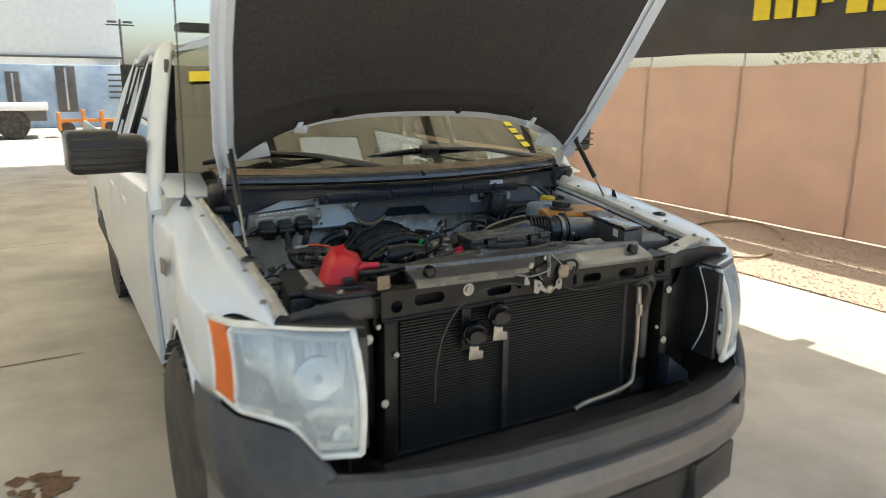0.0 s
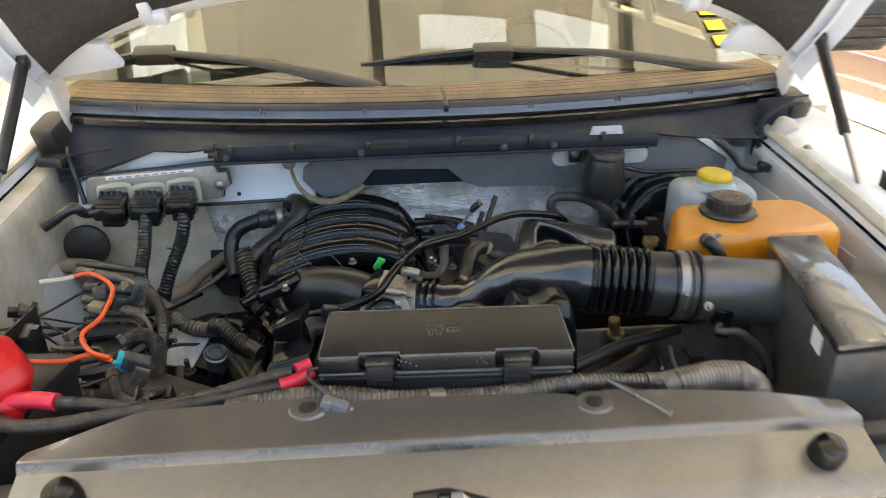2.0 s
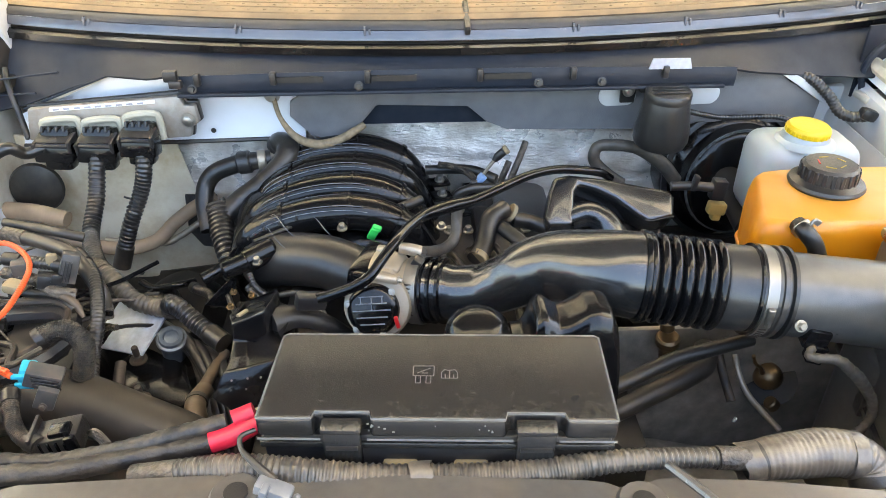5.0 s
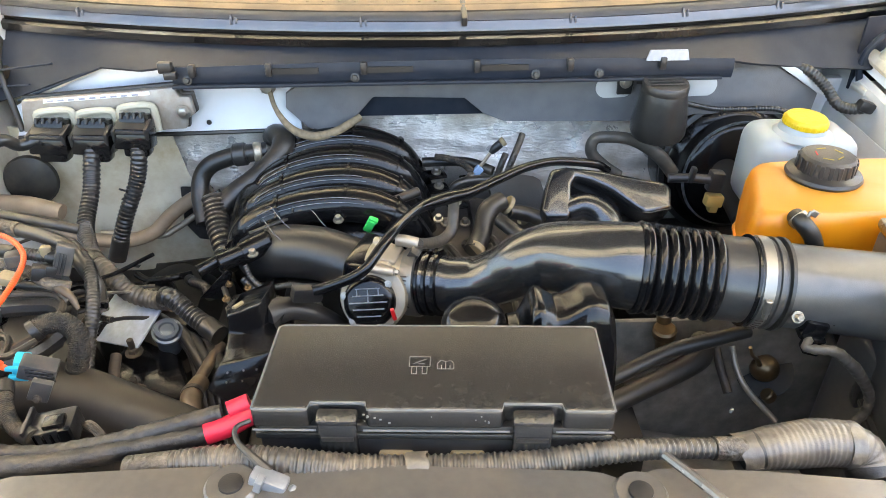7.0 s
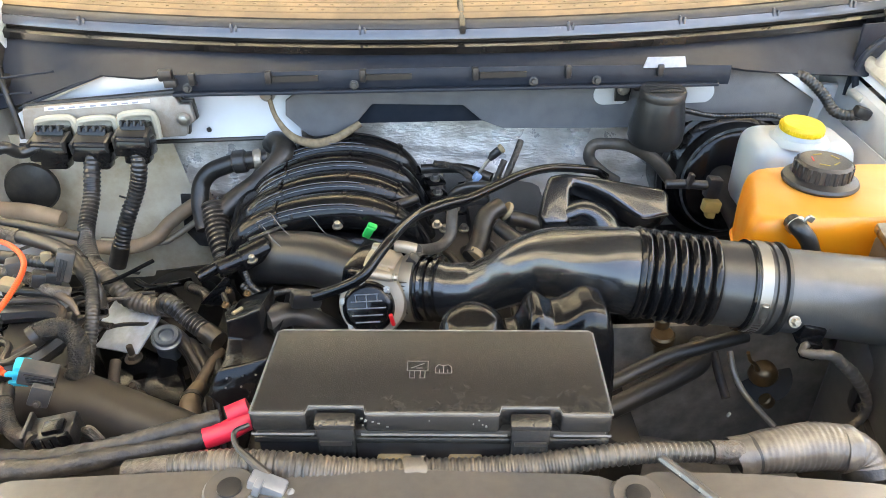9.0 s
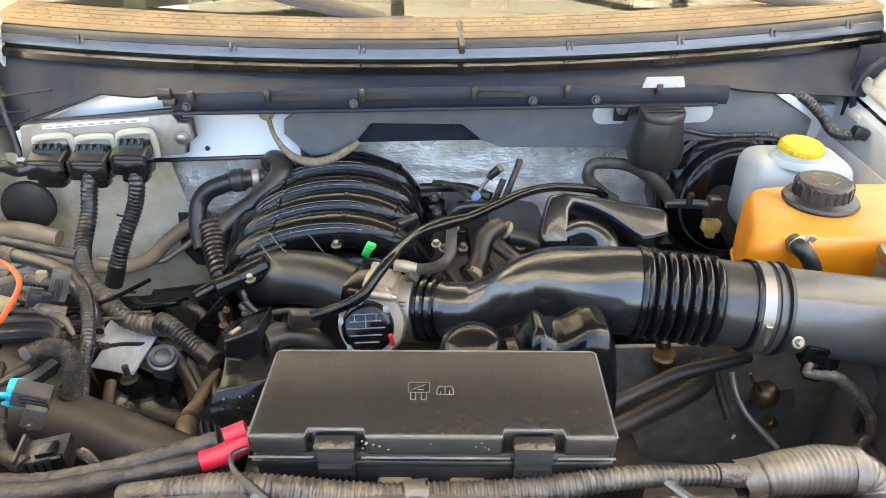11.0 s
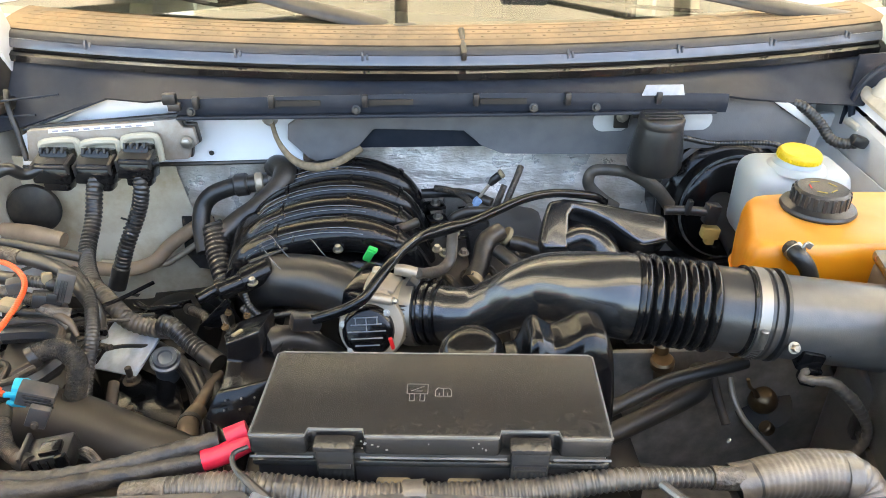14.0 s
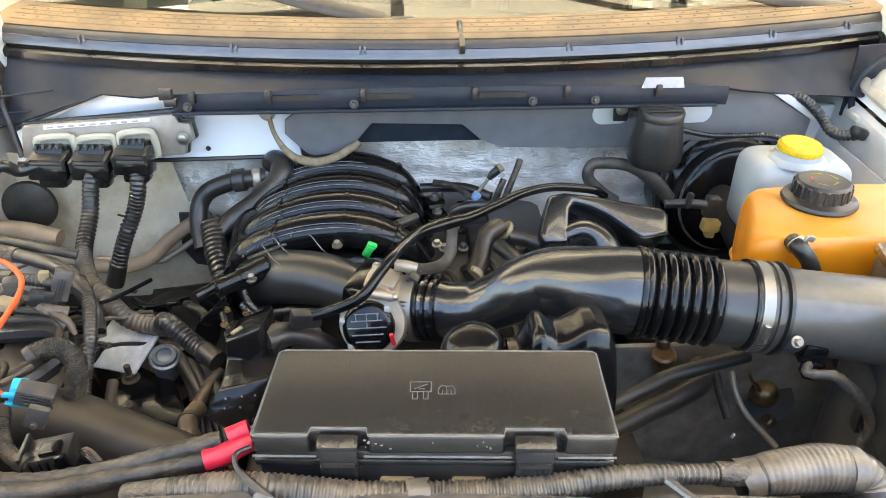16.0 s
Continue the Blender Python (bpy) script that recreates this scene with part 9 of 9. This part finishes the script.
hose([(0.326, 0.532, 0.97), (0.328, 0.506, 0.95), (0.332, 0.479, 0.93)], 0.006, "rusty", "thin rusty brake pipe", "pipe", "pipe")
hose([(0.347, 0.526, 0.97), (0.349, 0.505, 0.95), (0.36, 0.483, 0.93), (0.393, 0.455, 0.9)], 0.004, "alu", "thin bare metal pipe", "pipe", "pipe")
bs = thing("brass_sensor", (0.404, 0.536, 0.92), "dull brass bulb sensor deep in the bay", "sensor")
part("bulb", lathe([(0, 0.018), (0.010, 0.017), (0.017, 0.011), (0.0205, 0.0), (0.0205, -0.004), (0.018, -0.006), (0.017, -0.014), (0, -0.018)], (0.422, 0.558, 0.9), (-0.4, -0.5, 1), 28), M["brass"], bs)
part("stem", tube([(0.404, 0.545, 0.918), (0.396, 0.540, 0.932), (0.384, 0.534, 0.945), (0.376, 0.531, 0.962)], [0.004, 0.003, 0.0026, 0.0026], 10, 4), M["brass"], bs)
part("flange", lathe([(0.038, -0.02), (0.040, -0.016), (0.02, -0.012)], (0.422, 0.558, 0.9), (-0.4, -0.5, 1), 28), M["void"], bs)
part("lower_lug", rod((0.415, 0.527, 0.88), (0.425, 0.526, 0.87), 0.010, 14, 0.002), M["brass"], bs)
# broad black shroud panels low on this side
sh2 = thing("fan_shroud_side", (0.30, 0.42, 0.6), "dark plastic fan shroud side panels", "shroud")
part("panel", sheet(lambda u, v: (lerp(0.14, 0.44, u), 0.30 + 0.25 * v + 0.02 * math.sin(5 * u), lerp(0.86, 0.80, v) - 0.03 * math.sin(3 * u)), 10, 8, 0.006), M["splash"], sh2)
part("splash_panel", box(0.02, 0.68, 0.565, 0.575, 0.55, 0.985, 0.004), M["splash"], sh2, "dark splash panel below the tank")
part("fin", box(0.20, 0.42, 0.285, 0.295, 0.80, 0.98, 0.003), M["splash"], sh2)
part("fan_ring", lathe([(0.23, 0), (0.245, 0), (0.245, 0.05), (0.23, 0.05)], (-0.05, 0.22, 0.80), (0, 1, 0), 48), M["black"], rad)
part("accessory_drive", join(lathe([(0.03, 0), (0.075, 0.0), (0.078, 0.03), (0.03, 0.03)], (-0.02, 0.40, 0.93), (0, -1, 0), 32), lathe([(0.03, 0), (0.06, 0.0), (0.062, 0.03), (0.03, 0.03)], (0.12, 0.40, 0.90), (0, -1, 0), 32), lathe([(0.02, 0), (0.05, 0.0), (0.052, 0.03), (0.02, 0.03)], (-0.17, 0.40, 0.92), (0, -1, 0), 32)), M["void"], eng, "dark pulleys of the belt drive")["kind"] = "stuff"

# ---- dusty wiring clutter between battery and bulkhead ----
clut = random.Random(23)
for k in range(30):
    y0 = clut.uniform(0.44, 0.62)
    x0 = clut.uniform(-0.80, -0.62)
    z0 = clut.uniform(0.97, 1.05)
    pts = [Vector((x0, y0, z0))]
    for s in range(4):
        pts.append(pts[-1] + Vector((clut.uniform(0.02, 0.06), clut.uniform(-0.05, 0.05), clut.uniform(-0.025, 0.02))))
    hose(pts, clut.choice((0.0018, 0.0024, 0.003, 0.0042)), clut.choice(("rubber", "loom", "tape", "gloss", "loom")), "thin dusty wire among the battery wiring", "wire", "wire", seg=8, n=5)
for k in range(9):
    c = (clut.uniform(-0.78, -0.60), clut.uniform(0.46, 0.66), clut.uniform(1.0, 1.06))
    rot = (clut.uniform(-25, 25), clut.uniform(-30, 30), clut.uniform(0, 90))
    cn = thing("wire_connector", c, "small dusty connector among the battery wiring", "connector")
    part("shell", cbox(c, (clut.uniform(0.018, 0.034), 0.016, 0.014), rot, 0.002), M[clut.choice(("grey_conn", "black", "tan_plug", "dusty_plastic"))], cn)
    part("collar", cbox(Vector(c) + Vector((0.008, 0.004, 0.006)), (0.010, 0.019, 0.006), rot, 0.001, 1), M["black"], cn)
# bolts, studs and small plugs at the engine's front
for px in ((-0.334, 0.6, 1.017), (-0.311, 0.63, 1.014), (-0.339, 0.64, 1.013), (-0.207, 0.57, 1.021)):
    st = thing("stud", px, "zinc stud with a nut on the engine", "stud")
    part("nut", bolt(px, (0, -0.3, 1), 0.0036, 0.004), M["brass"], st)
    part("thread", rod(px, Vector(px) + Vector((0, -0.003, 0.008)), 0.0016, 8), M["brass"], st)
hose([(-0.344, 0.63, 1.015), (-0.335, 0.61, 1.01), (-0.322, 0.59, 1.005)], 0.004, "rubber", "thin black sensor wire at the cover", "wire", "wire", seg=8)
hose([(-0.315, 0.65, 1.039), (-0.306, 0.64, 1.022), (-0.285, 0.63, 1.013), (-0.243, 0.62, 1.024), (-0.221, 0.6, 1.025)], 0.0045, "loom", "thin black corrugated wire over the cover", "wire", "wire", 0.004, 0.0006, seg=8)
# hair-thin loops in the pale glint colour, for highlights on the manifold
for px in ((-0.305, 0.72, 1.072), (-0.295, 0.74, 1.08), (-0.239, 0.75, 1.068)):
    hose([Vector(px), Vector(px) + Vector((0.012, -0.02, 0.012)), Vector(px) + Vector((0.03, -0.045, 0.004)), Vector(px) + Vector((0.045, -0.05, -0.012))], 0.0008, "edge_glint", "thin wire loop over the manifold", "wire", "wire", seg=6)
# dark castings beside the engine
tr = thing("transmission_housing", (-0.40, 0.80, 0.75), "sooty black transmission housing beside the engine", "transmission")
part("bell", lathe([(0.10, -0.10), (0.115, -0.02), (0.115, 0.0), (0.098, 0.012), (0.09, 0.06), (0.05, 0.075), (0, 0.075)], (-0.499, 0.84, 0.791), (-0.5, -0.35, 1), 40), M["beam"], tr)
for k in range(7):
    a = radians(51 * k)
    part("housing_bolt", bolt(Vector((-0.499, 0.84, 0.791)) + Vector((0.105 * math.cos(a), 0.105 * math.sin(a), 0.05 * math.cos(a) + 0.035 * math.sin(a))), (-0.5, -0.35, 1), 0.006, 0.008), M["rusty"], tr)
part("starter", lathe([(0.026, -0.04), (0.028, 0.0), (0.026, 0.004), (0.020, 0.005), (0.018, 0.002), (0.007, 0.003), (0, 0.003)], (-0.516, 0.8, 0.89), (-0.2, -0.7, 1), 28), M["gloss"], tr, "round black end cap")
part("starter_band", lathe([(0.0285, -0.016), (0.030, -0.015), (0.030, -0.009), (0.0285, -0.008)], (-0.516, 0.8, 0.89), (-0.2, -0.7, 1), 28), M["beam"], tr)
sb = single("support_plate", prism([(-0.391, 0.977), (-0.346, 1.023), (-0.339, 1.018), (-0.345, 0.995), (-0.359, 0.972)], 0.005, Matrix.Translation((0, 0.66, 0)) @ FACE_Y, 0.001), M["gloss"], "dark grey triangular support plate beside the engine", "bracket")
hose([(-0.455, 0.8, 0.913), (-0.429, 0.76, 0.933), (-0.41, 0.74, 0.94), (-0.396, 0.72, 0.935)], 0.008, "loom", "black corrugated loom under the vacuum port", "cable", "wiring_loom", 0.005, 0.001)
hose([(-0.567, 0.86, 0.885), (-0.53, 0.82, 0.899), (-0.484, 0.8, 0.917), (-0.458, 0.82, 0.911)], 0.006, "gloss", "thin glossy black pipe beside the engine", "pipe", "pipe", seg=10)
# dark depth behind the duct
for k in range(6):
    x = -0.03 + 0.032 * k
    hose([(x, 0.80, 0.96), (x + 0.01, 0.74, 1.0 + 0.008 * (k % 3)), (x + 0.03, 0.70, 0.985), (x + 0.04, 0.64, 0.95)], 0.006 + 0.002 * (k % 2), "rubber", "small black hose behind the intake duct", "hose", "hose", seg=8)
    single("flange_bolt", bolt((x + 0.006, 0.83, 0.992), (0, -0.2, 1), 0.006, 0.009), M["steel"], "zinc flange bolt on the engine", "bolt")

# brown injector harness behind the manifold
for pts in ([(0.07, 0.93, 1.025), (0.077, 0.93, 1.049), (0.086, 0.94, 1.066)], [(0.087, 0.93, 1.029), (0.096, 0.93, 1.058), (0.109, 0.95, 1.078), (0.117, 0.965, 1.091)]):
    hose(pts, 0.0060, "tape", "brown taped injector harness behind the manifold", "cable", "injector_harness", seg=10)
hose([(-0.037, 0.95, 1.058), (-0.015, 0.94, 1.059), (0.009, 0.93, 1.053), (0.026, 0.93, 1.038)], 0.0062, "braid", "black braided wire along the manifold's edge", "cable", "injector_harness", 0.003, 0.0004, seg=10)
hose([(-0.018, 0.9, 1.003), (-0.002, 0.9, 1.027), (0.026, 0.9, 1.036), (0.07, 0.9, 1.035)], 0.0085, "loom", "black fuel hose crossing below the vapour line", "hose", "fuel_hose", seg=10)
for px in ((-0.033, 0.9, 1.022), (-0.006, 0.85, 1.018), (0.023, 0.92, 1.027), (-0.036, 0.95, 1.024)):
    hold = thing("rail_bracket", px, "black fuel rail bracket with a zinc bolt", "bracket")
    part("plate", cbox(px, (0.034, 0.026, 0.006), (8, 4, 20), 0.002), M["gloss"], hold)
    part("bolt", bolt(Vector(px) + Vector((0, 0, 0.003)), (0, -0.2, 1), 0.006, 0.009), M["steel"], hold)
hose([(-0.061, 0.96, 1.043), (-0.015, 0.96, 1.044), (0.025, 0.95, 1.045), (0.063, 0.93, 1.037)], 0.009, "rubber", "black fuel rail hose along the engine", "hose", "fuel_hose", seg=10)
# dark fittings under the vapour line
for a, b, r in (((-0.112, 0.78, 1.062), (-0.067, 0.8, 1.07), 0.008), ((-0.102, 0.74, 1.054), (-0.072, 0.75, 1.053), 0.006), ((0.053, 0.74, 1.05), (0.082, 0.7, 1.043), 0.011), ((0.07, 0.7, 1.043), (0.055, 0.68, 1.032), 0.008)):
    single("hose_stub", rod(a, b, r, 12, 0.002), M["rubber"], "short black hose stub on the engine", "hose")
# small marks that catch the eye: red tag, zinc clips on the cover's edge
single("red_tag", cbox((0.079, 0.72, 1.024), (0.006, 0.004, 0.005), (0, 20, 0), 0.001, 1), M["red"], "tiny red tag on the hose", "tag")
for k, px in enumerate(((0.188, 0.23, 1.117), (0.313, 0.33, 1.027), (0.234, 0.3, 1.084))):
    single("loose_clip", cbox(px, (0.007, 0.003, 0.005), (20, 15 * k, 30 * k), 0.0008, 1), M["steel"], "tiny bright metal clip deep in the bay", "clip")
